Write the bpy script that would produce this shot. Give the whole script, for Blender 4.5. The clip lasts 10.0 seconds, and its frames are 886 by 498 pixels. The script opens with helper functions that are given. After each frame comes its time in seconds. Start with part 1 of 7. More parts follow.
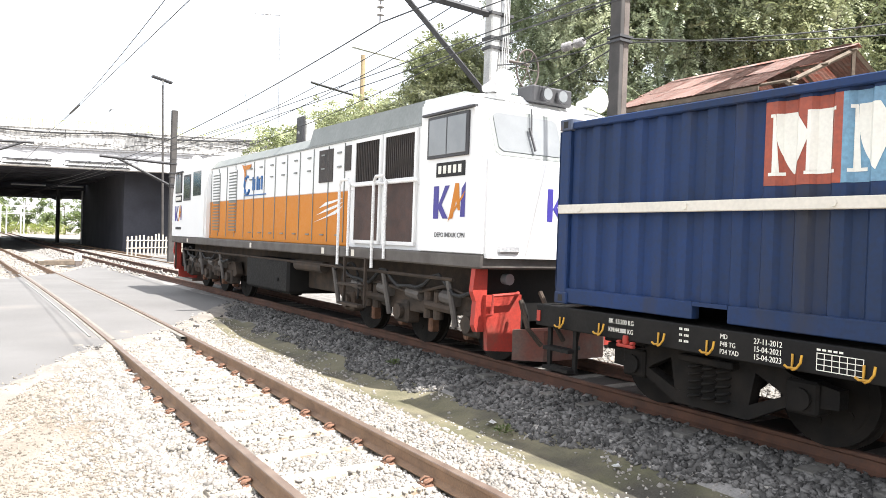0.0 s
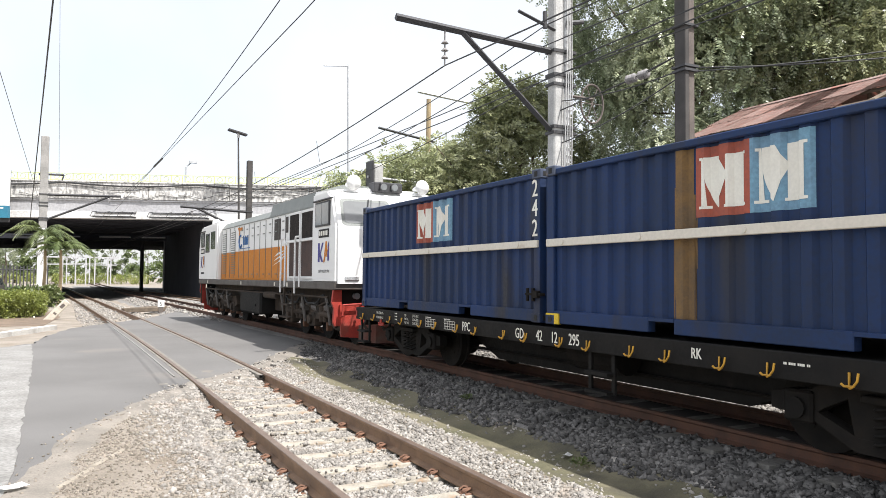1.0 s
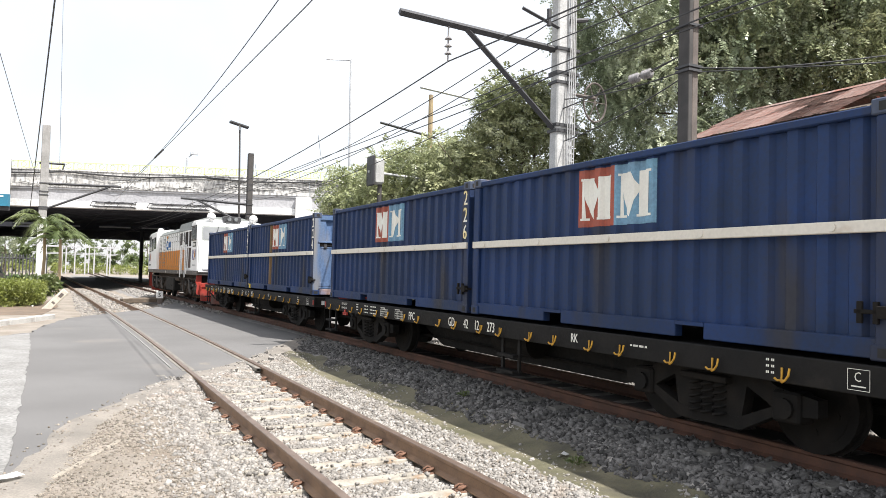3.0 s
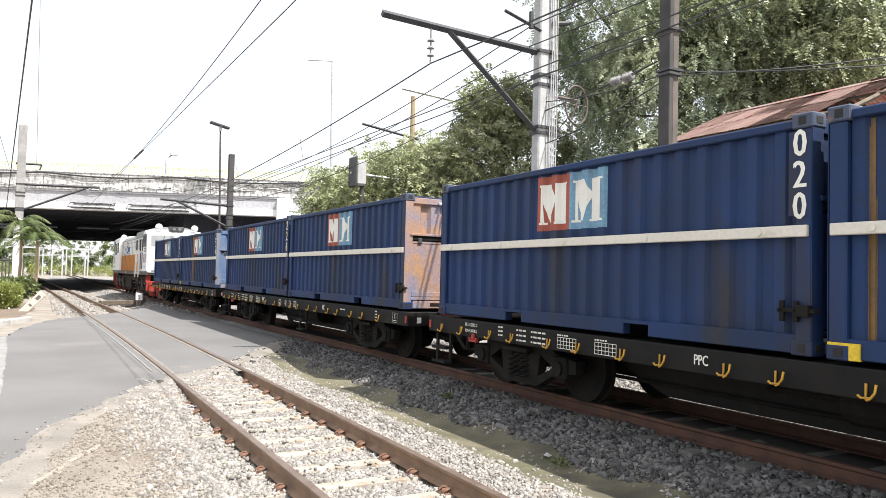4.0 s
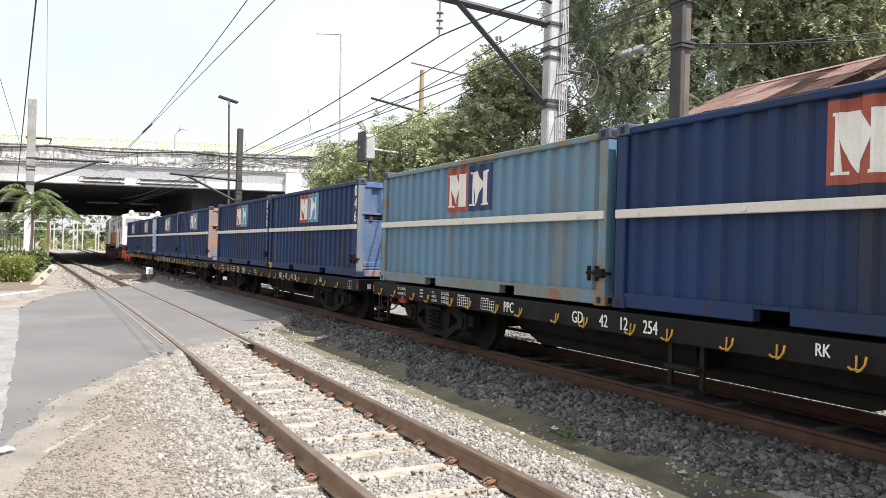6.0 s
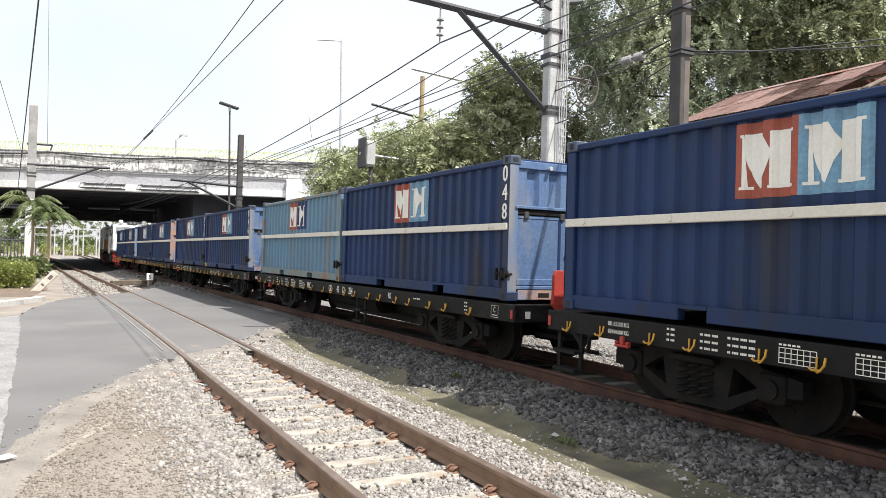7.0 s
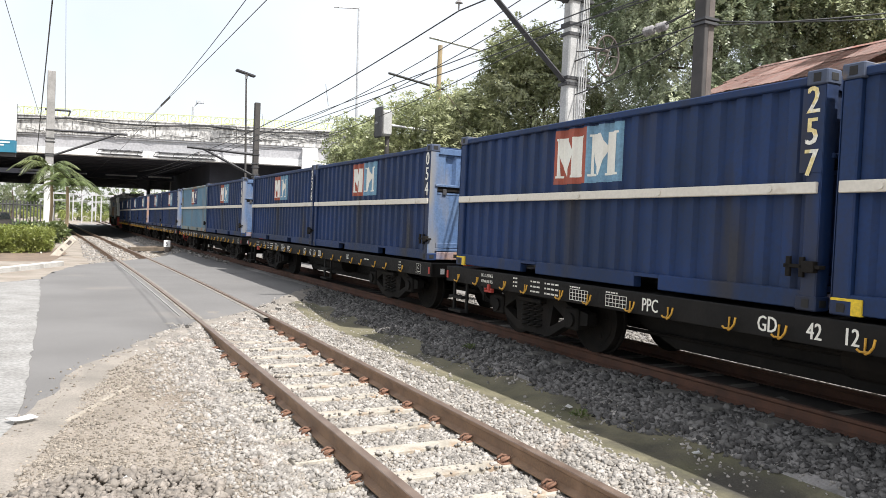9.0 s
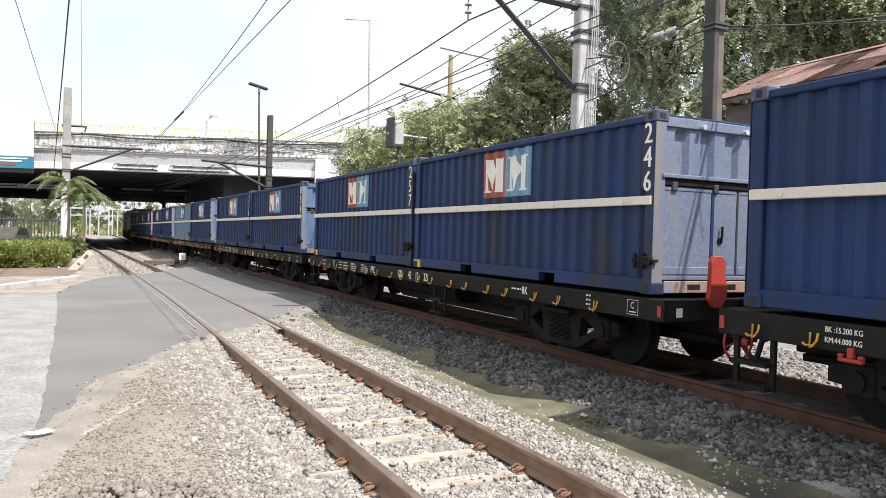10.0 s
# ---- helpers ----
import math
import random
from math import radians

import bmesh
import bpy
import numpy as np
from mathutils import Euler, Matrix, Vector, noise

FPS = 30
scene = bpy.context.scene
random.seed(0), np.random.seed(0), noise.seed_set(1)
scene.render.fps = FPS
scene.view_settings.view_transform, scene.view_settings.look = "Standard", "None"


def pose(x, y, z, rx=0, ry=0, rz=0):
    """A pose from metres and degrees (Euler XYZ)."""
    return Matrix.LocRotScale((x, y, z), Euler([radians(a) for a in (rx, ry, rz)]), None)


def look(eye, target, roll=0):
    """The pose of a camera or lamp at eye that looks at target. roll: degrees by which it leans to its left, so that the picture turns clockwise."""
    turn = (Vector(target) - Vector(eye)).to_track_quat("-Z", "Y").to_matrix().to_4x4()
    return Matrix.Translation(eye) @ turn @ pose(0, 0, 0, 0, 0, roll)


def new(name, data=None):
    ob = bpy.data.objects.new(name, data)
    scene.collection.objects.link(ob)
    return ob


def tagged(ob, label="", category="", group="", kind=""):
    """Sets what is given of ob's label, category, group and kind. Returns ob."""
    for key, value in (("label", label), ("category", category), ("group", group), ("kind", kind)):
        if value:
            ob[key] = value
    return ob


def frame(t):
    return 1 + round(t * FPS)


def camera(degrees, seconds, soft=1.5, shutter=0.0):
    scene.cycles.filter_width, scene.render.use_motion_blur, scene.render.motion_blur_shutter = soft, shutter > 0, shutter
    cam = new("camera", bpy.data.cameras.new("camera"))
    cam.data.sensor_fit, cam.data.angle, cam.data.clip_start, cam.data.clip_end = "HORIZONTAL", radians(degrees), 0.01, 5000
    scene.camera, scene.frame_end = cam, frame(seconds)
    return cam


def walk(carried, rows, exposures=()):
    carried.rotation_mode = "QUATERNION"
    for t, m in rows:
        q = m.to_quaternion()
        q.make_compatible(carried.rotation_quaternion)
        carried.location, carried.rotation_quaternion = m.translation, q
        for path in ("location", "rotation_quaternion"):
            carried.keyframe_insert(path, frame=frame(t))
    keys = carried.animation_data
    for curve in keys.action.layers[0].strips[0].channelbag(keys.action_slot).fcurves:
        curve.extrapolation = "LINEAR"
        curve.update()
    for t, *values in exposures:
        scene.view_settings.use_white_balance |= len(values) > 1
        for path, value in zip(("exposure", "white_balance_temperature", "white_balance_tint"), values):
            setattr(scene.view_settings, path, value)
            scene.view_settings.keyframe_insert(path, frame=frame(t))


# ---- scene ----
cam = camera(62.19, 10.0, soft=0.8)
PATH = [
    (0, (0.055, 0.044, 1.649), (5.450, 8.462, 1.521), 1.96),
    (0.5, (0.035, -0.001, 1.583), (4.790, 8.789, 1.957), 0.53),
    (1, (0.004, -0.023, 1.554), (4.578, 8.860, 1.970), 0.52),
    (1.5, (0.004, -0.014, 1.563), (4.561, 8.880, 1.929), 1.51),
    (2, (-0.004, -0.016, 1.565), (4.426, 8.938, 2.009), 1.47),
    (2.5, (0.016, -0.008, 1.558), (4.472, 8.936, 1.938), 1.55),
    (4, (-0.006, -0.005, 1.572), (4.791, 8.761, 1.957), 1.47),
    (4.5, (-0.008, -0.020, 1.561), (4.653, 8.817, 1.990), 1.94),
    (5, (-0.006, -0.004, 1.567), (4.634, 8.846, 1.931), 1.68),
    (5.5, (-0.004, -0.025, 1.551), (4.562, 8.868, 1.786), 1.53),
    (6, (0.007, -0.000, 1.553), (4.710, 8.825, 1.603), 1.68),
    (7.5, (-0.004, -0.013, 1.569), (4.675, 8.823, 1.726), 1.73),
    (8, (-0.005, -0.008, 1.553), (4.586, 8.876, 1.588), 2.73),
    (8.5, (0.003, 0.004, 1.560), (4.608, 8.876, 1.270), 2.70),
    (9, (-0.008, 0.018, 1.556), (4.523, 8.929, 1.284), 2.48),
    (9.5, (0.009, 0.018, 1.567), (4.383, 9.005, 1.258), 1.74),
    (10, (0.012, 0.007, 1.561), (4.370, 9.007, 1.404), 1.64),
]
walk(cam, [(t, look(eye, target, roll)) for t, eye, target, roll in PATH], [(0, 1.28), (0.2, 0.95), (0.5, 0.64), (1.0, 0.56), (2.5, 0.58), (4.0, 0.76), (4.5, 0.62), (5.0, 0.54), (10, 0.54)])

# ---- light ----
SUN_TO = Vector((0.26, -0.55, 1.0)).normalized()
sun = new("sun", bpy.data.lights.new("sun", "SUN"))
sun.data.energy, sun.data.angle, sun.data.color = 5.0, radians(0.6), (1.0, 0.968, 0.93)
sun.matrix_world = look((0, 0, 60), Vector((0, 0, 60)) - SUN_TO)


def make_sky():
    world = bpy.data.worlds.new("sky")
    scene.world = world
    world.use_nodes = True
    nt = world.node_tree
    nt.nodes.clear()
    out, bg = nt.nodes.new("ShaderNodeOutputWorld"), nt.nodes.new("ShaderNodeBackground")
    sky = nt.nodes.new("ShaderNodeTexSky")
    sky.sky_type, sky.sun_disc = "NISHITA", False
    sky.sun_elevation, sky.sun_rotation = math.asin(SUN_TO.z), math.atan2(SUN_TO.x, SUN_TO.y)
    sky.dust_density, sky.air_density = 3.0, 1.0
    tc, noise_t, ramp = nt.nodes.new("ShaderNodeTexCoord"), nt.nodes.new("ShaderNodeTexNoise"), nt.nodes.new("ShaderNodeValToRGB")
    noise_t.inputs["Scale"].default_value, noise_t.inputs["Detail"].default_value = 2.2, 6
    ramp.color_ramp.elements[0].position, ramp.color_ramp.elements[1].position = 0.3, 0.62
    ramp.color_ramp.elements[0].color, ramp.color_ramp.elements[1].color = (0.72, 0.72, 0.72, 1), (1, 1, 1, 1)
    mix = nt.nodes.new("ShaderNodeMix")
    mix.data_type = "RGBA"
    mix.inputs[7].default_value = (6.3, 6.35, 6.4, 1)
    nt.links.new(tc.outputs["Generated"], noise_t.inputs["Vector"])
    nt.links.new(noise_t.outputs["Fac"], ramp.inputs["Fac"])
    nt.links.new(ramp.outputs["Color"], mix.inputs[0])
    nt.links.new(sky.outputs["Color"], mix.inputs[6])
    glow = nt.nodes.new("ShaderNodeMix")
    glow.data_type, glow.blend_type = "RGBA", "ADD"
    glow.inputs[0].default_value = 0.45
    nt.links.new(mix.outputs[2], glow.inputs[6])
    nt.links.new(sky.outputs["Color"], glow.inputs[7])
    nt.links.new(glow.outputs[2], bg.inputs["Color"])
    bg.inputs["Strength"].default_value = 0.1
    nt.links.new(bg.outputs["Background"], out.inputs["Surface"])


make_sky()


# ---- materials ----
def mat(name, a, b=None, rough=0.7, metal=0.0, scale=3.0, fine=40.0, bump=0.15, depth=0.01, stain=None, streak=1.0, vary=0.0, low=0.35, high=0.65, spec=0.5, grainy=0.18):
    """A surface: colours a and b mixed by broad noise, fine grain, and stains (colour, amount, scale). streak: how far stains are drawn out downwards."""
    m = bpy.data.materials.new(name)
    m.use_nodes = True
    nt = m.node_tree
    bsdf = nt.nodes["Principled BSDF"]
    b = b or tuple(c * 0.75 for c in a)
    tc = nt.nodes.new("ShaderNodeTexCoord")

    def noise_node(sc, detail, stretch=1.0):
        mp, n = nt.nodes.new("ShaderNodeMapping"), nt.nodes.new("ShaderNodeTexNoise")
        mp.inputs["Scale"].default_value = (1, 1, 1 / stretch)
        n.inputs["Scale"].default_value, n.inputs["Detail"].default_value = sc, detail
        nt.links.new(tc.outputs["Object"], mp.inputs["Vector"])
        nt.links.new(mp.outputs["Vector"], n.inputs["Vector"])
        return n.outputs["Fac"]

    def ramp(src, lo, hi):
        r = nt.nodes.new("ShaderNodeMapRange")
        r.inputs["From Min"].default_value, r.inputs["From Max"].default_value = lo, hi
        nt.links.new(src, r.inputs["Value"])
        return r.outputs["Result"]

    def mixed(fac, c1, c2, kind="MIX"):
        x = nt.nodes.new("ShaderNodeMix")
        x.data_type, x.blend_type = "RGBA", kind
        for k, v in ((0, fac), (6, c1), (7, c2)):
            if isinstance(v, (int, float)):
                x.inputs[k].default_value = v
            elif isinstance(v, tuple):
                x.inputs[k].default_value = (*v, 1)
            else:
                nt.links.new(v, x.inputs[k])
        return x.outputs[2]

    col = mixed(ramp(noise_node(scale, 5), low, high), a, b)
    grain = noise_node(fine, 4)
    g = ramp(grain, 0.3, 0.7)
    gm = nt.nodes.new("ShaderNodeMapRange")
    gm.inputs["To Min"].default_value, gm.inputs["To Max"].default_value = 1 - grainy, 1 + grainy
    nt.links.new(g, gm.inputs["Value"])
    comb = nt.nodes.new("ShaderNodeCombineColor")
    for k in range(3):
        nt.links.new(gm.outputs["Result"], comb.inputs[k])
    col = mixed(1.0, col, comb.outputs["Color"], "MULTIPLY")
    if stain:
        sc, amount, ssc = stain
        col = mixed(ramp(noise_node(ssc, 6, streak), 0.72 - 0.5 * amount, 0.86 - 0.45 * amount), col, sc)
    if vary:
        info, r2 = nt.nodes.new("ShaderNodeObjectInfo"), nt.nodes.new("ShaderNodeMapRange")
        geo = nt.nodes.new("ShaderNodeNewGeometry")
        add = nt.nodes.new("ShaderNodeMath")
        add.operation = "ADD"
        nt.links.new(info.outputs["Random"], add.inputs[0])
        nt.links.new(geo.outputs["Random Per Island"], add.inputs[1])
        r2.inputs["From Max"].default_value = 2
        r2.inputs["To Min"].default_value, r2.inputs["To Max"].default_value = 1 - vary, 1 + vary
        nt.links.new(add.outputs[0], r2.inputs["Value"])
        c2 = nt.nodes.new("ShaderNodeCombineColor")
        for k in range(3):
            nt.links.new(r2.outputs["Result"], c2.inputs[k])
        col = mixed(1.0, col, c2.outputs["Color"], "MULTIPLY")
    nt.links.new(col, bsdf.inputs["Base Color"])
    rr = nt.nodes.new("ShaderNodeMapRange")
    rr.inputs["To Min"].default_value, rr.inputs["To Max"].default_value = max(rough - 0.12, 0.03), min(rough + 0.12, 1)
    nt.links.new(g, rr.inputs["Value"])
    nt.links.new(rr.outputs["Result"], bsdf.inputs["Roughness"])
    bsdf.inputs["Metallic"].default_value = metal
    bsdf.inputs["Specular IOR Level"].default_value = spec
    if bump:
        bp = nt.nodes.new("ShaderNodeBump")
        bp.inputs["Strength"].default_value, bp.inputs["Distance"].default_value = bump, depth
        nt.links.new(grain, bp.inputs["Height"])
        nt.links.new(bp.outputs["Normal"], bsdf.inputs["Normal"])
    return m


def glass_mat(name, tint=(0.05, 0.06, 0.06), rough=0.06):
    m = mat(name, tint, tint, rough=0.15, bump=0.0)
    m.node_tree.nodes["Principled BSDF"].inputs["Specular IOR Level"].default_value = 0.8
    return m


def leaf_mat(name, a, b):
    m = mat(name, a, b, rough=0.36, scale=0.5, fine=9, bump=0, vary=0.6, spec=0.6)
    bs = m.node_tree.nodes["Principled BSDF"]
    nt = m.node_tree
    thin, both = nt.nodes.new("ShaderNodeBsdfTranslucent"), nt.nodes.new("ShaderNodeMixShader")
    both.inputs[0].default_value = 0.3
    nt.links.new(bs.inputs["Base Color"].links[0].from_socket, thin.inputs["Color"])
    nt.links.new(bs.outputs[0], both.inputs[1])
    nt.links.new(thin.outputs[0], both.inputs[2])
    nt.links.new(both.outputs[0], nt.nodes["Material Output"].inputs["Surface"])
    return m


M = {
    "gravel": mat("gravel_ground", (0.31, 0.275, 0.235), (0.22, 0.19, 0.155), rough=0.95, scale=1.2, fine=45, bump=0.9, depth=0.03, stain=((0.22, 0.18, 0.14), 0.35, 0.8)),
    "stone": mat("ballast_stone", (0.325, 0.305, 0.28), (0.18, 0.167, 0.15), rough=0.9, scale=9, fine=60, bump=0.4, vary=0.6, stain=((0.30, 0.24, 0.19), 0.25, 2.0)),
    # dirt and the train's shade are both in this darker stone colour
    "dark_stone": mat("dirty_shaded_ballast_stone", (0.215, 0.205, 0.195), (0.12, 0.115, 0.11), rough=0.95, scale=5, fine=60, bump=0.4, vary=0.9),
    "dusty_stone": mat("dusty_gravel_stone", (0.335, 0.295, 0.245), (0.215, 0.185, 0.15), rough=0.92, scale=9, fine=60, bump=0.4, vary=0.7),
    "lump": mat("broken_asphalt_lump", (0.31, 0.275, 0.24), (0.17, 0.15, 0.128), rough=0.9, scale=7, fine=50, bump=0.5, vary=0.35),
    "tar": mat("broken_tarmac", (0.075, 0.068, 0.062), (0.05, 0.046, 0.042), rough=0.9, scale=7, fine=50, bump=0.5, vary=0.35),
    "moss": mat("mossy_mud", (0.17, 0.152, 0.098), (0.10, 0.095, 0.055), rough=0.75, scale=1.6, fine=35, bump=0.6, depth=0.02, stain=((0.055, 0.05, 0.04), 0.44, 1.3)),
    "asphalt": mat("worn_asphalt", (0.156, 0.1515, 0.147), (0.126, 0.122, 0.118), rough=0.9, scale=0.5, fine=120, bump=0.5, depth=0.006, stain=((0.2, 0.18, 0.16), 0.22, 0.45)),
    "old_asphalt": mat("old_asphalt", (0.26, 0.255, 0.245), (0.2, 0.195, 0.185), rough=0.92, scale=2.0, fine=30, grainy=0.3, bump=0.6, depth=0.01),
    "crumb": mat("crumbled_asphalt", (0.16, 0.15, 0.14), (0.24, 0.22, 0.19), rough=0.95, scale=5, fine=50, bump=0.8, depth=0.02),
    "sleeper": mat("concrete_sleeper", (0.37, 0.34, 0.29), (0.26, 0.235, 0.195), rough=0.9, scale=5, fine=50, bump=0.4, vary=0.15, stain=((0.26, 0.19, 0.13), 0.3, 4)),
    # darker sleeper copy: shade under the train is mixed into its colour
    "shaded_sleeper": mat("shaded_concrete_sleeper", (0.19, 0.18, 0.165), (0.11, 0.105, 0.095), rough=0.9, scale=5, fine=50, bump=0.4),
    "rail": mat("rusty_rail", (0.25, 0.155, 0.092), (0.175, 0.108, 0.068), rough=0.75, scale=4, fine=60, bump=0.35, stain=((0.3, 0.19, 0.12), 0.3, 3)),
    # rust colour lowered to hold the shade on the main rails
    "shaded_rail": mat("shaded_rusty_rail", (0.105, 0.05, 0.032), (0.07, 0.036, 0.025), rough=0.85, scale=4, fine=60, bump=0.35),
    "rail_top": mat("worn_rail_head", (0.22, 0.165, 0.13), (0.15, 0.105, 0.08), rough=0.42, metal=0.35, scale=5, fine=80, bump=0.1),
    "clip": mat("rusty_clip", (0.2, 0.1, 0.06), (0.13, 0.07, 0.045), rough=0.8, scale=14, fine=90, bump=0.3, vary=0.2),
    "blue": mat("blue_container_paint", (0.0115, 0.0335, 0.110), (0.011, 0.026, 0.070), spec=0.3, rough=0.58, scale=0.9, fine=25, bump=0.12, stain=((0.027, 0.029, 0.040), 0.38, 1.9), streak=6, vary=0.1),
    # fading and sunlight are both put into this paler end blue
    "end_blue": mat("sunlit_faded_blue_paint", (0.07, 0.13, 0.26), (0.10, 0.155, 0.255), rough=0.55, scale=1.6, fine=30, bump=0.15, stain=((0.2, 0.195, 0.19), 0.36, 2.2), streak=5, vary=0.12),
    "casting": mat("greyed_blue_casting", (0.065, 0.082, 0.125), (0.045, 0.06, 0.10), rough=0.6, scale=4, fine=30, stain=((0.16, 0.12, 0.09), 0.25, 5)),
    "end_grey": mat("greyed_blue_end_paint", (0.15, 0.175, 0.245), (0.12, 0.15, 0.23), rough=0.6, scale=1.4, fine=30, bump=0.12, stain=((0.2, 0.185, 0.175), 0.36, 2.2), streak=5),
    "sky_blue": mat("pale_blue_container_paint", (0.11, 0.225, 0.315), (0.105, 0.19, 0.265), rough=0.55, scale=1.1, fine=25, grainy=0.07, bump=0.06, stain=((0.20, 0.15, 0.085), 0.34, 1.8), streak=9),
    "sky_frame": mat("rust_streaked_pale_frame", (0.13, 0.235, 0.29), (0.19, 0.175, 0.13), rough=0.65, scale=2.5, fine=30, stain=((0.25, 0.12, 0.05), 0.35, 2)),
    "rust": mat("rust_brown_paint", (0.21, 0.12, 0.04), (0.13, 0.085, 0.045), rough=0.8, scale=3, fine=40, bump=0.25),
    "cream": mat("cream_band_paint", (0.68, 0.64, 0.56), (0.63, 0.59, 0.51), rough=0.6, scale=1, fine=30, grainy=0.06, stain=((0.5, 0.42, 0.33), 0.08, 4)),
    "logo_red": mat("faded_red_paint", (0.34, 0.075, 0.042), (0.29, 0.068, 0.04), rough=0.6, scale=3, fine=30, stain=((0.24, 0.12, 0.1), 0.15, 3)),
    "logo_blue": mat("sky_blue_paint", (0.15, 0.31, 0.43), (0.14, 0.26, 0.37), rough=0.6, scale=3, fine=30),
    "navy": mat("navy_paint", (0.02, 0.04, 0.13), rough=0.6),
    "stencil": mat("white_stencil_paint", (0.78, 0.77, 0.70), (0.72, 0.70, 0.63), rough=0.6, scale=3, fine=40, grainy=0.05),
    "yellow_stencil": mat("cream_stencil_paint", (0.72, 0.60, 0.28), (0.74, 0.72, 0.65), rough=0.6, low=0.42, high=0.5, scale=7, fine=40),
    "black": mat("black_underframe_paint", (0.009, 0.0088, 0.0088), (0.014, 0.013, 0.012), spec=0.2, rough=0.7, scale=3, fine=30, bump=0.2, stain=((0.03, 0.026, 0.022), 0.2, 2)),
    "grime": mat("greasy_bogie_steel", (0.009, 0.0086, 0.0083), (0.017, 0.0145, 0.0125), rough=0.85, scale=5, fine=40, bump=0.3, spec=0.2),
    "running_gear": mat("dusty_running_gear", (0.042, 0.036, 0.031), (0.07, 0.052, 0.04), rough=0.85, scale=5, fine=40, bump=0.3, spec=0.2),
    "steel": mat("wheel_tread_steel", (0.3, 0.28, 0.26), rough=0.4, metal=0.8),
    "hook": mat("ochre_hook_paint", (0.58, 0.31, 0.03), (0.45, 0.24, 0.03), rough=0.6, scale=15),
    "yellow": mat("yellow_paint", (0.78, 0.55, 0.02), (0.65, 0.45, 0.03), rough=0.55, scale=6),
    "red": mat("signal_red_paint", (0.40, 0.04, 0.025), (0.30, 0.035, 0.025), rough=0.6, scale=3, stain=((0.2, 0.06, 0.04), 0.25, 3)),
    "loco_white": mat("white_locomotive_paint", (0.80, 0.80, 0.79), (0.78, 0.78, 0.77), grainy=0.01, spec=0.3, rough=0.5, scale=1.5, fine=20, bump=0.0),
    "loco_orange": mat("orange_locomotive_paint", (0.56, 0.20, 0.02), (0.53, 0.185, 0.018), grainy=0.02, spec=0.3, rough=0.5, scale=1.5, fine=20, bump=0.03),
    "loco_grey": mat("grey_roof_paint", (0.22, 0.235, 0.225), (0.18, 0.195, 0.185), rough=0.55, scale=2, fine=20),
    "sill_grey": mat("dusty_grey_sill", (0.11, 0.1, 0.09), (0.07, 0.06, 0.054), rough=0.7, scale=3, fine=30),
    "louvre": mat("dark_radiator_grille", (0.05, 0.04, 0.035), (0.03, 0.026, 0.024), rough=0.7, scale=10),
    "brown_panel": mat("rust_brown_panel", (0.075, 0.042, 0.033), (0.05, 0.03, 0.026), rough=0.7, scale=6),
    "glass": glass_mat("cab_glass"),
    "pale_glass": mat("bright_windscreen", (0.2, 0.21, 0.215), (0.17, 0.18, 0.185), grainy=0.02, rough=0.15, bump=0.0, spec=0.8),
    "indigo": mat("indigo_paint", (0.05, 0.04, 0.27), (0.045, 0.035, 0.22), rough=0.4),
    "concrete": mat("pale_concrete", (0.56, 0.55, 0.52), (0.44, 0.43, 0.41), rough=0.9, scale=1.5, fine=30, bump=0.3, stain=((0.28, 0.26, 0.24), 0.22, 1.2), streak=4),
    "parapet": mat("stained_parapet_concrete", (0.74, 0.73, 0.70), (0.55, 0.54, 0.52), rough=0.9, scale=2.5, fine=7, bump=0.3, stain=((0.27, 0.265, 0.26), 0.5, 5.0), streak=1.8, low=0.42, high=0.58),
    "girder": mat("grey_painted_girder", (0.46, 0.46, 0.475), (0.41, 0.41, 0.425), rough=0.8, scale=0.4, fine=6, bump=0.1),
    # shade below the deck is put into this dark base colour
    "soffit": mat("shade_dark_soffit", (0.052, 0.054, 0.068), (0.035, 0.036, 0.046), rough=0.9, scale=0.5, fine=6),
    "white_beam": mat("white_painted_beam", (0.78, 0.78, 0.77), (0.66, 0.66, 0.65), rough=0.8, scale=0.6, fine=8, stain=((0.45, 0.43, 0.4), 0.2, 1)),
    "lime": mat("lime_green_railing_paint", (0.62, 0.66, 0.27), (0.55, 0.6, 0.3), rough=0.6, scale=1, fine=10),
    "pole_grey": mat("weathered_concrete_pole", (0.50, 0.50, 0.49), (0.38, 0.38, 0.375), rough=0.85, scale=3, fine=30, bump=0.2, stain=((0.3, 0.29, 0.27), 0.2, 3), streak=4),
    "pole_old": mat("old_grey_concrete_pole", (0.33, 0.32, 0.31), (0.24, 0.235, 0.225), rough=0.9, scale=2, fine=30, bump=0.2, stain=((0.18, 0.17, 0.16), 0.25, 2), streak=4),
    "pole_dark": mat("weathered_steel_pole", (0.07, 0.064, 0.061), (0.045, 0.042, 0.04), rough=0.8, scale=3, fine=30, bump=0.25),
    "pole_brown": mat("brown_stained_concrete_pole", (0.145, 0.122, 0.108), (0.10, 0.083, 0.075), rough=0.85, scale=3, fine=30, bump=0.25),
    "iron": mat("dark_galvanised_iron", (0.055, 0.055, 0.06), (0.04, 0.04, 0.042), rough=0.6, scale=4),
    "galv": mat("galvanised_steel", (0.55, 0.56, 0.57), (0.45, 0.46, 0.47), rough=0.45, metal=0.4, scale=4),
    "wire": mat("dark_wire", (0.05, 0.05, 0.052), rough=0.6, bump=0),
    "ceramic": mat("grey_insulator", (0.30, 0.29, 0.29), (0.2, 0.19, 0.19), rough=0.3, scale=8),
    "wood": mat("yellowed_timber_pole", (0.40, 0.31, 0.18), (0.31, 0.24, 0.15), rough=0.85, scale=3, fine=30, bump=0.3),
